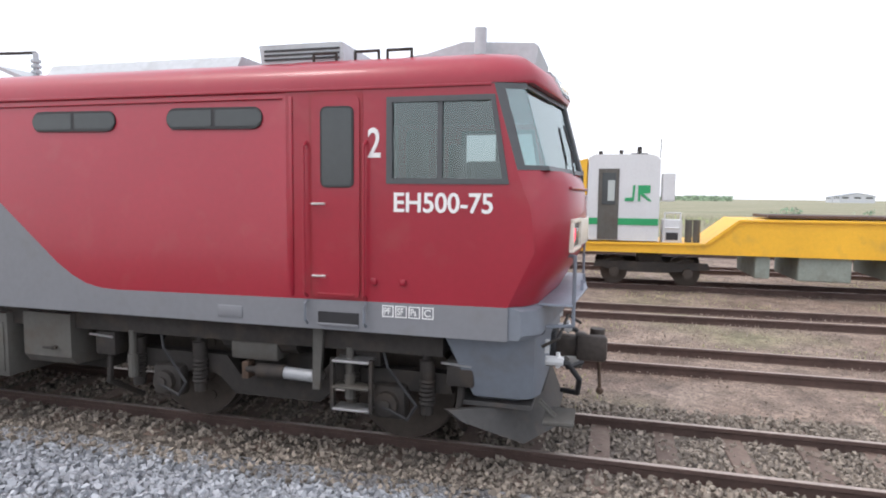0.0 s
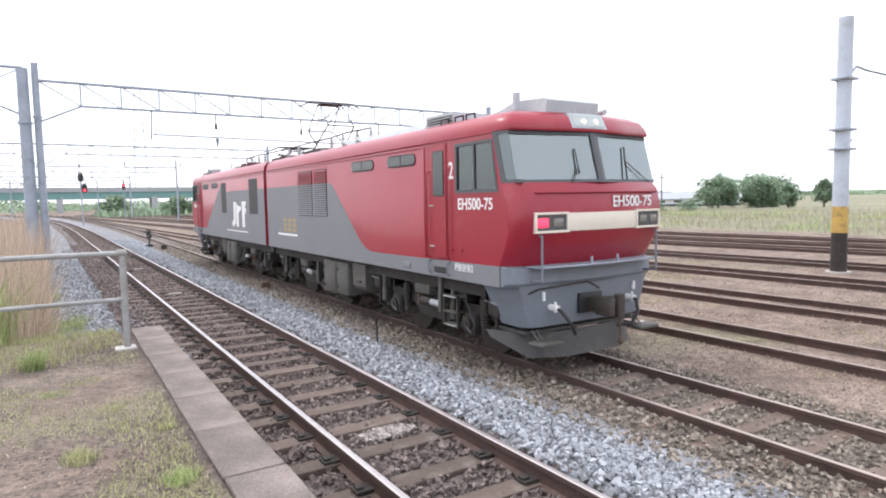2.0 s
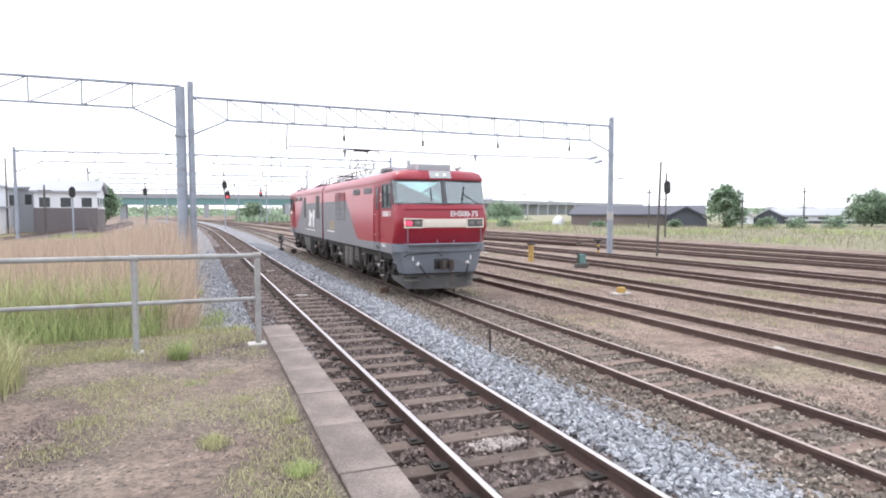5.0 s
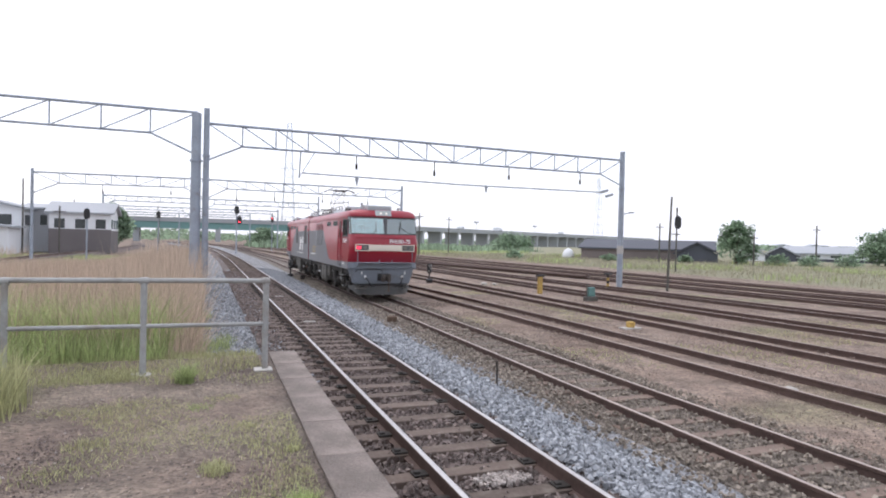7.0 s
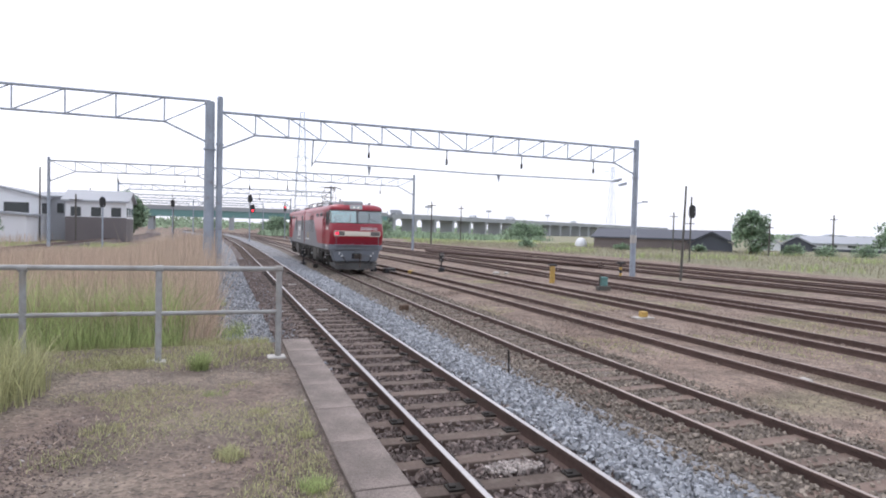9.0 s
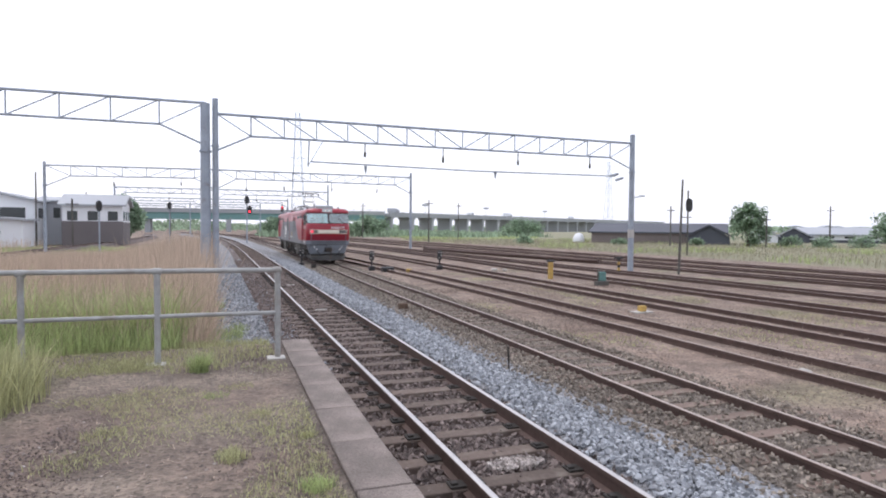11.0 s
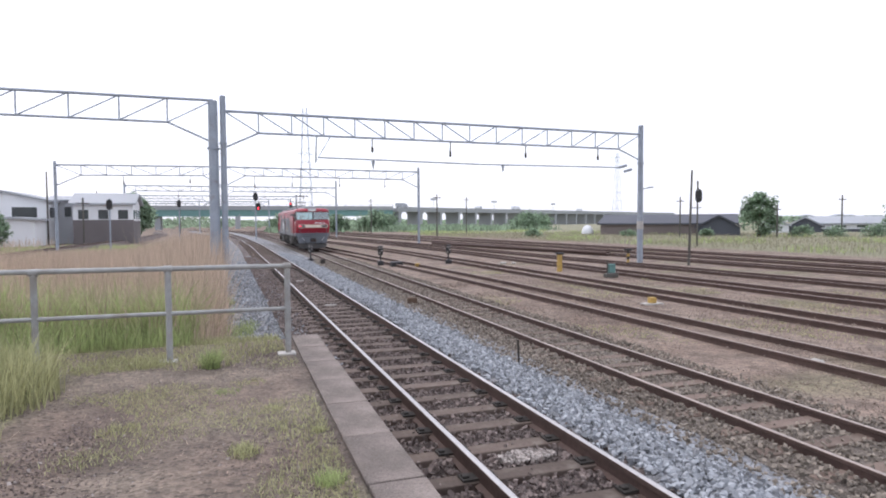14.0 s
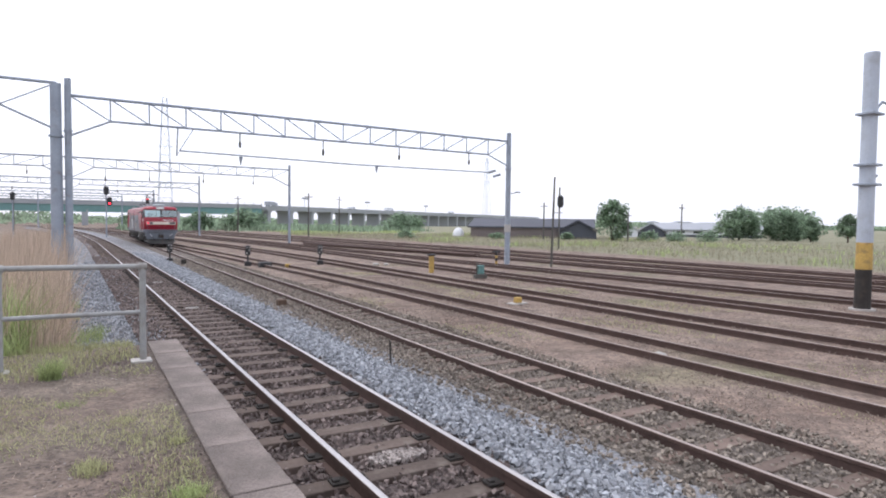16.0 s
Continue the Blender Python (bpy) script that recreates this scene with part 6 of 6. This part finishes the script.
# ---- plants ----
def blades(name, label, category, spots, material, width, bend_amount=0.3, seed=1, parts=3):
    """Upright blades: spots are (x, y, z, height); each is a thin bent strip."""
    rnd = np.random.RandomState(seed)
    vs, fs = [], []
    for x, y, z, h in spots:
        a, lean = rnd.uniform(0, 2 * math.pi), rnd.uniform(0.05, 1) * bend_amount * h
        dx, dy = math.cos(a), math.sin(a)
        w = width * rnd.uniform(0.6, 1.4)
        b = len(vs)
        tx, ty = rnd.uniform(-1, 1), rnd.uniform(-1, 1)
        nx, ny = (-dy * w, dx * w) if rnd.rand() < 0.5 else (w, 0)
        for k in range(parts):
            u = k / parts
            ox, oy = x + dx * lean * u * u, y + dy * lean * u * u
            ww = 1 - 0.7 * u
            vs += [(ox - nx * ww, oy - ny * ww, z + h * u), (ox + nx * ww, oy + ny * ww, z + h * u)]
            if k:
                fs.append((b + 2 * k - 2, b + 2 * k - 1, b + 2 * k + 1, b + 2 * k))
        vs.append((x + dx * lean, y + dy * lean, z + h))
        fs.append((b + 2 * parts - 2, b + 2 * parts - 1, b + 2 * parts))
    return tagged(raw(name, vs, fs, material), label, category, kind="stuff")


def plant_spots(n, xr, yr, z, hr, seed, keep=None, power=1.0):
    rnd = np.random.RandomState(seed)
    out = []
    while len(out) < n:
        x, y = rnd.uniform(*xr), yr[0] + (yr[1] - yr[0]) * rnd.rand() ** power
        if keep and not keep(x, y, rnd):
            continue
        out.append((x, y, z(x, y) if callable(z) else z, rnd.uniform(*hr) * (0.8 + 0.4 * noise.noise((x * 0.4, y * 0.4, seed)))))
    return out


def lower_to_the_west(spots):
    """Reeds thin out and get lower away from the main line."""
    out = []
    for x, y, z, h in spots:
        top = 2.75 - y * (0.006 + 0.036 * smooth(0.03, 0.16, -x / y))
        if top - z > 0.35:
            out.append((x, y, z, min(h, (top - z) * (0.82 + 0.22 * noise.noise((x * 5, y * 5, 1)) + 0.1))))
    return out


def reed_keep(x, y, rnd):
    edge = centre(0, y) - 2.75 - 0.35 * noise.noise((y * 0.5, 0, 2))
    if x > edge or x < centre(8, max(y, 24)) + 1.7:
        return False
    return (y > 15.5 + 1.5 * noise.noise((x, 0, 8)) or x > -2.0 + 0.6 * noise.noise((y, 1, 3))) and rnd.rand() < 0.55 + 0.9 * noise.noise((x * 0.35, y * 0.2, 7)) + 0.5 * smooth(-3.5, -0.8, x)


def bank(x, y):
    return 0.72 - 1.1 * smooth(9.1, 11.5, y)


def lush(x, y, r):
    return x < -0.6 + 0.5 * noise.noise((y, 0, 0)) and r.rand() < 0.9 - 0.1 * (y - 10) + 0.5 * noise.noise((x * 0.7, y * 0.7, 2))


def low_bank(x, y, r):
    return abs(x - centre(8, y)) > 1.3 and r.rand() < 0.6 + 0.8 * noise.noise((x * 0.2, y * 0.2, 6))


blades("reed_bed", "tall dry tan reeds growing beside the track", "reeds", lower_to_the_west(plant_spots(25000, (-14, 0.3), (11.3, 62), -0.45, (1.8, 3.1), 11, reed_keep, 1.5)), DRY, 0.006, 0.34, 1)
blades("reed_bed", "bent dry reed leaves at the foot of the reeds", "reeds", plant_spots(9000, (-6, 0.45), (11.3, 36), -0.4, (0.5, 1.5), 18, reed_keep, 1.4), DRY, 0.008, 0.9, 8)
blades("reed_bed", "tall dry tan reeds on the far bank", "reeds", plant_spots(2500, (-40, -19.5), (30, 90), -0.5, (1.0, 1.8), 12, low_bank, 1.2), DRY, 0.018, 0.3, 2)
blades("grass_patch", "green grass on the bank beyond the far track", "grass", plant_spots(12000, (-30, -7), (17, 85), -0.5, (0.3, 0.8), 19, low_bank, 1.4), GRASS, 0.016, 0.6, 9)
blades("grass_patch", "lush green grass behind the railing", "grass", plant_spots(26000, (-9, -0.35), (9.6, 18), bank, (0.25, 1.5), 13, lush, 1.4), GRASS, 0.0055, 1.0, 3)
blades("grass_patch", "pale green grass mixed in behind the railing", "grass", plant_spots(16000, (-9, -0.35), (9.5, 19), bank, (0.4, 1.6), 20, lush, 1.3), GRASS_PALE, 0.005, 0.6, 10)
blades("grass_patch", "soft green grass on the bank below the railing", "grass", plant_spots(15000, (-8, -0.2), (8.9, 10.9), bank, (0.1, 0.6), 22, lush, 1.0), GRASS, 0.004, 0.9, 12)
blades("grass_patch", "pale dry stems mixed in behind the railing", "grass", plant_spots(8000, (-9, -0.3), (9.4, 17), bank, (0.4, 1.8), 14, None, 1.3), DRY, 0.005, 0.6, 4)
blades("grass_patch", "green and yellow grass growing over the platform end", "grass", plant_spots(14000, (-7, 0.6), (7.4, 9.8), lambda x, y: 0.73 - 1.1 * smooth(9.1, 11.5, y), (0.04, 0.17), 15, lambda x, y, r: noise.noise((x * 1.2, y * 1.2, 4)) > -0.2 + 0.35 * (8.3 - y)), GRASS_PALE, 0.004, 1.0, 5)
blades("grass_patch", "tall grass clump by the railing", "grass", plant_spots(3600, (-4.6, -1.5), (5.4, 8.2), 0.73, (0.2, 0.8), 16, lambda x, y, r: (x + 2.4) ** 2 / 0.6 + (y - 6.7) ** 2 / 0.8 < 0.3 + 0.9 * r.rand()), GRASS_PALE, 0.0045, 0.9, 6)
blades("grass_patch", "sparse short moss and grass on the platform", "grass", plant_spots(34000, (-5, 0.7), (1.5, 8.4), 0.738, (0.012, 0.065), 17, lambda x, y, r: noise.noise((x * 0.8, y * 0.8, 9)) > 0.25 * r.rand()), GRASS_PALE, 0.0028, 1.4, 7)
blades("straw_litter", "dry straw bits lying on the platform", "straw", plant_spots(2200, (-4.5, 0.7), (1.5, 8.8), 0.748, (0.008, 0.02), 21), DRY, 0.002, 8.0, 11)
TUFTS = ((-0.27, 7.45, 0.11, 0.36, 320), (0.05, 4.6, 0.15, 0.11, 220), (0.55, 3.9, 0.12, 0.13, 200), (-0.95, 7.75, 0.25, 0.13, 300), (-0.9, 5.4, 0.2, 0.08, 180), (-0.1, 6.3, 0.16, 0.09, 160), (0.3, 5.6, 0.12, 0.08, 110), (0.62, 4.9, 0.08, 0.10, 90), (-1.7, 4.8, 0.25, 0.12, 260), (-2.2, 6.2, 0.22, 0.24, 320), (0.12, 6.6, 0.2, 0.08, 200), (-1.3, 6.5, 0.25, 0.08, 200), (-1.95, 5.5, 0.24, 0.3, 420))
for k, (tx, ty, tr, th, n) in enumerate(TUFTS):
    blades("grass_tuft", "green grass tuft growing in the platform gravel", "grass", plant_spots(n, (tx - tr, tx + tr), (ty - tr, ty + tr), 0.735, (th * 0.4, th), 30 + k, lambda x, y, r: (x - tx) ** 2 + (y - ty) ** 2 < tr * tr * r.rand()), GRASS if k in (0, 2, 5) else GRASS_PALE, 0.0032, 1.3, 40 + k)
blades("weed_strip", "low weeds growing in the ballast below the platform", "weeds", plant_spots(2600, (-0.7, 1.2), (9.5, 22), -0.17, (0.06, 0.35), 60, lambda x, y, r: noise.noise((x * 1.5, y * 0.7, 3)) > 0.1 + 0.25 * (x + 0.2)), GRASS, 0.005, 0.9, 61)
blades("weed_strip", "thin yellowish weeds between the sidings", "weeds", plant_spots(16000, (7.4, 24), (-12, 30), -0.15, (0.02, 0.08), 62, lambda x, y, r: noise.noise((x * 0.35, y * 0.3, 13)) > 0.02 + 0.012 * max(0, y) and min(abs(x - centre(t, y)) for t in range(1, 6)) > 0.8), GRASS_PALE, 0.008, 1.2, 63)
blades("meadow_grass", "tall pale meadow grass beyond the yard", "grass", plant_spots(34000, (34, 100), (-40, 120), -0.15, (0.2, 0.72), 64, lambda x, y, r: r.rand() < 1.2 - (x - 38) / 66 and x > 40 + 2 * noise.noise((y * 0.1, 0, 0)) - 0.12 * max(0, y - 50)), MEADOW, 0.02, 0.7, 65, 2)
blades("meadow_grass", "green weeds along the edge of the yard", "grass", plant_spots(9000, (33, 80), (-40, 150), -0.15, (0.3, 0.9), 66, lambda x, y, r: noise.noise((x * 0.08, y * 0.08, 21)) > 0.1 and x > 40.5 - 0.12 * max(0, y - 50)), GRASS, 0.028, 0.6, 67, 2)
blades("meadow_grass", "green undergrowth below the viaduct", "grass", plant_spots(6000, (8, 90), (150, 270), -0.3, (0.8, 2.6), 68, lambda x, y, r: noise.noise((x * 0.05, y * 0.05, 5)) > -0.1), LEAF, 0.2, 0.5, 69, 2)


def tree(name, label, x, y, h, w, seed, leaves=2600, trunk=0.3, leaf=0.28, base=-0.3, pointed=0.0):
    """Tapered trunk, limbs, and a crown of leaf clumps with gaps."""
    rnd = random.Random(seed)
    t = tagged(empty(name, pose(x, y, base)), label, "tree", "yard trees")
    bm = bmesh.new()
    cyl(bm, (0, 0, 0), (0.1 * h * 0.2, 0, h * 0.55), 0.035 * h, 8, 0.015 * h)
    for k in range(7):
        a = rnd.uniform(0, 6.28)
        z0 = h * rnd.uniform(trunk * 0.6, 0.55)
        cyl(bm, (0, 0, z0), (math.cos(a) * w * 0.36, math.sin(a) * w * 0.36, z0 + h * rnd.uniform(0.12, 0.3)), 0.012 * h, 6, 0.004 * h)
    part("trunk", bm, BARK, t)
    vs, fs = [], []
    clumps = []
    for k in range(70):
        u, a = rnd.random(), rnd.uniform(0, 6.28)
        zz = trunk + (1 - trunk) * (0.06 + 0.84 * u)
        r = w * 0.5 * math.sqrt(max(0.05, 1 - (2 * (u - 0.42)) ** 2 * 0.85)) * (1 - pointed * u) * rnd.uniform(0.35, 0.88)
        clumps.append((math.cos(a) * r, math.sin(a) * r, h * zz, w * rnd.uniform(0.09, 0.17)))
    for k in range(int(leaves * 1.6)):
        cx, cy, cz, cr = clumps[rnd.randrange(len(clumps))]
        d = Vector((rnd.gauss(0, 1), rnd.gauss(0, 1), rnd.gauss(0, 0.8))).normalized() * cr * rnd.uniform(0.5, 1.1)
        c = Vector((cx, cy, cz)) + d
        q = Euler((rnd.uniform(-0.9, 0.9), rnd.uniform(-0.9, 0.9), rnd.uniform(0, 6.28))).to_matrix()
        s = leaf * rnd.uniform(0.4, 1.0)
        b = len(vs)
        vs += [c + q @ Vector(v) * s for v in ((-0.5, -0.3, 0), (0.5, -0.35, 0.08), (0.62, 0.3, -0.05), (-0.45, 0.4, 0.06))]
        fs.append((b, b + 1, b + 2, b + 3))
    raw("crown", vs, fs, LEAF, t)
    return t


tree("broadleaf_tree", "dense dark green tree in front of the dark shed", 74.3, 72, 7.0, 6.4, 1, 3000, 0.08, 0.4)
tree("broadleaf_tree", "spreading green tree in the meadow", 106, 71, 6.0, 9.0, 2, 3400, 0.12, 0.45)
tree("broadleaf_tree", "round clipped dark green tree in the meadow", 111, 65.5, 5.4, 7.4, 3, 4200, 0.05, 0.4)
for bx, by, bh, bw, bs in ((79.5, 69, 1.8, 3.6, 31), (83.5, 67, 1.5, 4.2, 32), (88, 64.5, 1.9, 4.4, 33), (70, 78, 1.3, 2.6, 34), (46, 90, 1.4, 3.4, 35), (60, 84, 1.2, 3.0, 36), (48, -12.5, 1.8, 4.6, 37), (50, -20, 1.7, 6.0, 38), (47, -16, 1.3, 3.4, 39)):
    tree("low_bush", "low pale green bush in the meadow", bx, by, bh, bw, bs, 500, 0.02, 0.3)
tree("broadleaf_tree", "small green tree in the meadow", 108, 59, 4.2, 3.2, 4, 1500, 0.1, 0.35)
tree("broadleaf_tree", "small upright dark tree in the meadow", 112, 55, 5.0, 4.0, 5, 1800, 0.2, 0.35)
tree("broadleaf_tree", "leafy green tree behind the works vehicle", 57.6, 7.2, 5.2, 6.2, 6, 3000, 0.08, 0.34)
tree("broadleaf_tree", "dark green tree beside the road bridge", -20.8, 149, 9.4, 9.5, 7, 2600, 0.08, 0.7)
tree("broadleaf_tree", "dark bushy tree in front of the viaduct", 37, 166, 5.0, 13, 8, 2800, 0.02, 0.6)
tree("broadleaf_tree", "green bush in front of the viaduct", 27, 172, 4.4, 9, 9, 2200, 0.02, 0.6)
tree("broadleaf_tree", "green bush under the bridge", 14, 190, 5, 10, 10, 2200, 0.02, 0.6)
tree("broadleaf_tree", "dark bush before the far viaduct", 86, 170, 5, 14, 12, 2600, 0.02, 0.6)
tree("broadleaf_tree", "bush beside the office building", -27, 84, 4.5, 5, 13, 1800, 0.02, 0.4)
tree("broadleaf_tree", "row of hedge trees on the horizon", 205, 120, 8, 26, 14, 2600, 0.02, 1.1)
tree("broadleaf_tree", "hedge trees on the horizon", 240, 40, 7, 30, 15, 2600, 0.02, 1.1)


# ---- sleepers and ballast stones ----
STONE_TAN = mat("tan_ballast", (0.245, 0.210, 0.174), 0.9, dark=0.8, scale=4, bump=0.2, random_amount=0.45, island=True)
STONE_SOIL = mat("soil_gravel", (0.295, 0.238, 0.198), 0.9, dark=0.8, scale=4, bump=0.2, random_amount=0.35, island=True)
SLEEPER_Y = {0: [], 1: []}


def build_sleepers():
    for k, y0, y1, step, material, half, name, zt in ((0, -8.0, 75, 0.61, SLEEPER, 1.05, "sleeper", -0.142 + MAIN_Z), (1, -12, 40, 0.66, SLEEPER_RED, 1.02, "sleeper", -0.108)):
        t = tagged(empty("sleeper_row"), "weathered wooden sleepers under the rails" if k == 0 else "reddish sleepers half buried in ballast", "sleepers", kind="structure")
        bm = bmesh.new()
        box(bm, -half, half, -0.105, 0.105, -0.16, 0.0, 0.012)
        first = part(name, bm, material, t)
        bm = bmesh.new()
        box(bm, -0.16, 0.16, -0.07, 0.07, 0.0, 0.018)
        for s in (-1, 1):
            box(bm, s * 0.115 - 0.03, s * 0.115 + 0.03, -0.035, 0.035, 0.015, 0.04, 0.008)
        plate = part("fastening", bm, GRIME, t)
        y, i = y0, 0
        while y < y1:
            ob = first if i == 0 else new(name, first.data)
            ob.parent = t
            yaw = random.uniform(-1.2, 1.2)
            ob.matrix_local = pose(centre(k, y) + random.uniform(-0.05, 0.05), y, zt + random.uniform(-0.012, 0.006), 0, 0, yaw)
            SLEEPER_Y[k].append(y)
            if y < 30 and k == 0:
                for s in (-1, 1):
                    f = plate if (i == 0 and s < 0) else new("fastening", plate.data)
                    f.parent = t
                    f.matrix_local = pose(centre(k, y) + s * GAUGE, y, zt + 0.004, 0, 0, yaw)
            y += step * random.uniform(0.94, 1.06)
            i += 1


def stones(name, label, material, n, seed, size, place):
    """Many small broken stones as one mesh; place gives (x, y, z) or None."""
    rnd = np.random.RandomState(seed)
    base = np.array([(-1, -0.6, -0.3), (0.9, -0.8, -0.4), (0.7, 0.9, -0.3), (-0.8, 0.8, -0.4), (-0.5, -0.4, 0.6), (0.6, -0.3, 0.7), (0.2, 0.6, 0.55)], float)
    tri = np.array([(0, 1, 5), (0, 5, 4), (1, 2, 5), (2, 6, 5), (2, 3, 6), (3, 0, 4), (3, 4, 6), (4, 5, 6), (0, 3, 2), (0, 2, 1)])
    vs, fs = [], []
    while len(vs) < n:
        p = place(rnd)
        if p is None:
            continue
        s = size * rnd.uniform(0.55, 1.35) * (1 + 0.02 * max(0.0, p[1] - 8))
        a, b, c = rnd.uniform(0, 6.28, 3)
        q = np.array(Euler((a, b, c)).to_matrix())
        v = (base * rnd.uniform(0.7, 1.3, base.shape)) @ q.T * s * 0.5 + p
        fs.append(tri + 7 * len(vs))
        vs.append(v)
    ob = raw(name, np.concatenate(vs).tolist(), np.concatenate(fs).tolist(), material)
    return tagged(ob, label, "ballast", kind="stuff")


def on_track(x, y):
    return any(abs(abs(x - centre(k, y)) - GAUGE) < 0.075 for k in (0, 1))


def near_y(rnd, lo, hi):
    return lo + (hi - lo) * rnd.rand() ** 2.0


def grey_place(rnd):
    y = near_y(rnd, -1.0, 45)
    a, b = centre(0, y) + 0.68, centre(1, y) - 0.72
    u = rnd.rand()
    x = a + (b - a) * u
    w = min(1.0, u / 0.15, (0.66 - u) / 0.32)
    if rnd.rand() > w + 0.12 * noise.noise((x, y, 2)) or on_track(x, y):
        return None
    return x, y, -0.098 + MAIN_Z * (1 - smooth(0.1, 0.75, u)) + rnd.uniform(-0.01, 0.02)


def brown_place(rnd, k):
    y = near_y(rnd, -3.0, 42)
    x = centre(k, y) + (rnd.uniform(-2.3, 1.3) if k else rnd.uniform(-1.55, 0.85))
    if x < 1.17 and y < 9.3 or on_track(x, y):
        return None
    if abs(x - centre(k, y)) < (1.05 if k == 0 else 0.52) and rnd.rand() < (0.9 if k == 0 else 0.62) and np.min(np.abs(np.array(SLEEPER_Y[k]) - y)) < 0.12:
        return None
    return x, y, (-0.122 if k else -0.168) + rnd.uniform(-0.012, 0.025) + (0.022 if k and abs(x - centre(1, y)) > 0.6 else 0) + ((MAIN_Z + (0.03 if x > centre(0, y) + 0.6 else 0)) if k == 0 else 0)


def shoulder_place(rnd):
    y = near_y(rnd, 9.4, 40)
    u = rnd.rand()
    return centre(0, y) - 2.75 + 1.85 * u, y, -0.2 + 0.3 * smooth(0.15, 0.78, u) + rnd.uniform(-0.01, 0.03)


def platform_place(rnd):
    y = 1.2 + 7.4 * rnd.rand() ** 1.3
    x = rnd.uniform(-4.5, 0.74)
    if noise.noise((x * 0.9, y * 0.9, 30)) < -0.35:
        return None
    return x, y, 0.742


def yard_place(rnd):
    x, y = 7.3 + 16 * rnd.rand() ** 1.5, -10 + 36 * rnd.rand()
    if noise.noise((x * 0.5, y * 0.5, 41)) < -0.25 + 0.3 * rnd.rand():
        return None
    return x, y, -0.128 if x > 8 else -0.15


def patch_place(rnd):
    a, d = rnd.uniform(0, 6.28), rnd.rand() ** 0.7
    y = 5.2 + 0.14 * d * math.sin(a)
    return centre(0, y) + 0.05 + 0.3 * d * math.cos(a), y, MAIN_Z - 0.135


build_sleepers()
stones("ballast_stones", "patch of pale broken stones between the rails", STONE_PALE, 260, 9, 0.042, patch_place)
stones("ballast_stones", "loose fresh grey ballast stones between the two tracks", STONE_GREY, 26000, 1, 0.054, grey_place)
stones("ballast_stones", "old brown ballast stones round the main line sleepers", STONE_BROWN, 24000, 2, 0.047, lambda r: brown_place(r, 0))
stones("ballast_stones", "light brown ballast stones round the departure track", STONE_TAN, 30000, 7, 0.047, lambda r: brown_place(r, 1))
stones("ballast_stones", "grey ballast stones on the slope below the reeds", STONE_GREY, 9000, 3, 0.06, shoulder_place)
stones("gravel_stones", "small loose gravel on the platform surface", STONE_BROWN, 42000, 4, 0.014, platform_place)
stones("gravel_stones", "scattered pale gravel between the sidings", STONE_SOIL, 30000, 5, 0.026, yard_place)
stones("gravel_stones", "few pale stones lying on the platform", STONE_PALE, 700, 6, 0.024, platform_place)


# ---- what moves ----
LOCO_Y = [(0.0, 0.28), (0.5, 1.66), (1.0, 3.07), (1.5, 4.56), (2.0, 6.08), (2.5, 7.62), (3.0, 9.2), (3.5, 10.86), (4.0, 12.56), (4.5, 14.28),
          (5.75, 18.8), (7.0, 23.4), (8.0, 27.2), (9.0, 31.2), (10.2, 36.2), (11.5, 41.8), (12.5, 46.0), (13.5, 50.1), (14.5, 54.1), (16.0, 60.2)]


def motions():
    walk(loco, [(t, pose(6.36, y * 1.01 + 0.02, 0)) for t, y in LOCO_Y])
    times, places = [t for t, _ in LOCO_Y], [y for _, y in LOCO_Y]
    for wheel, y in axles:
        rows = []
        for i in range(0, 161):
            gone = float(np.interp(i / 10, times, places)) - places[0]
            rows.append((i / 10, pose(0, y, 0.515, -math.degrees(gone / 0.515), 0, 0)))
        walk(wheel, rows)


motions()
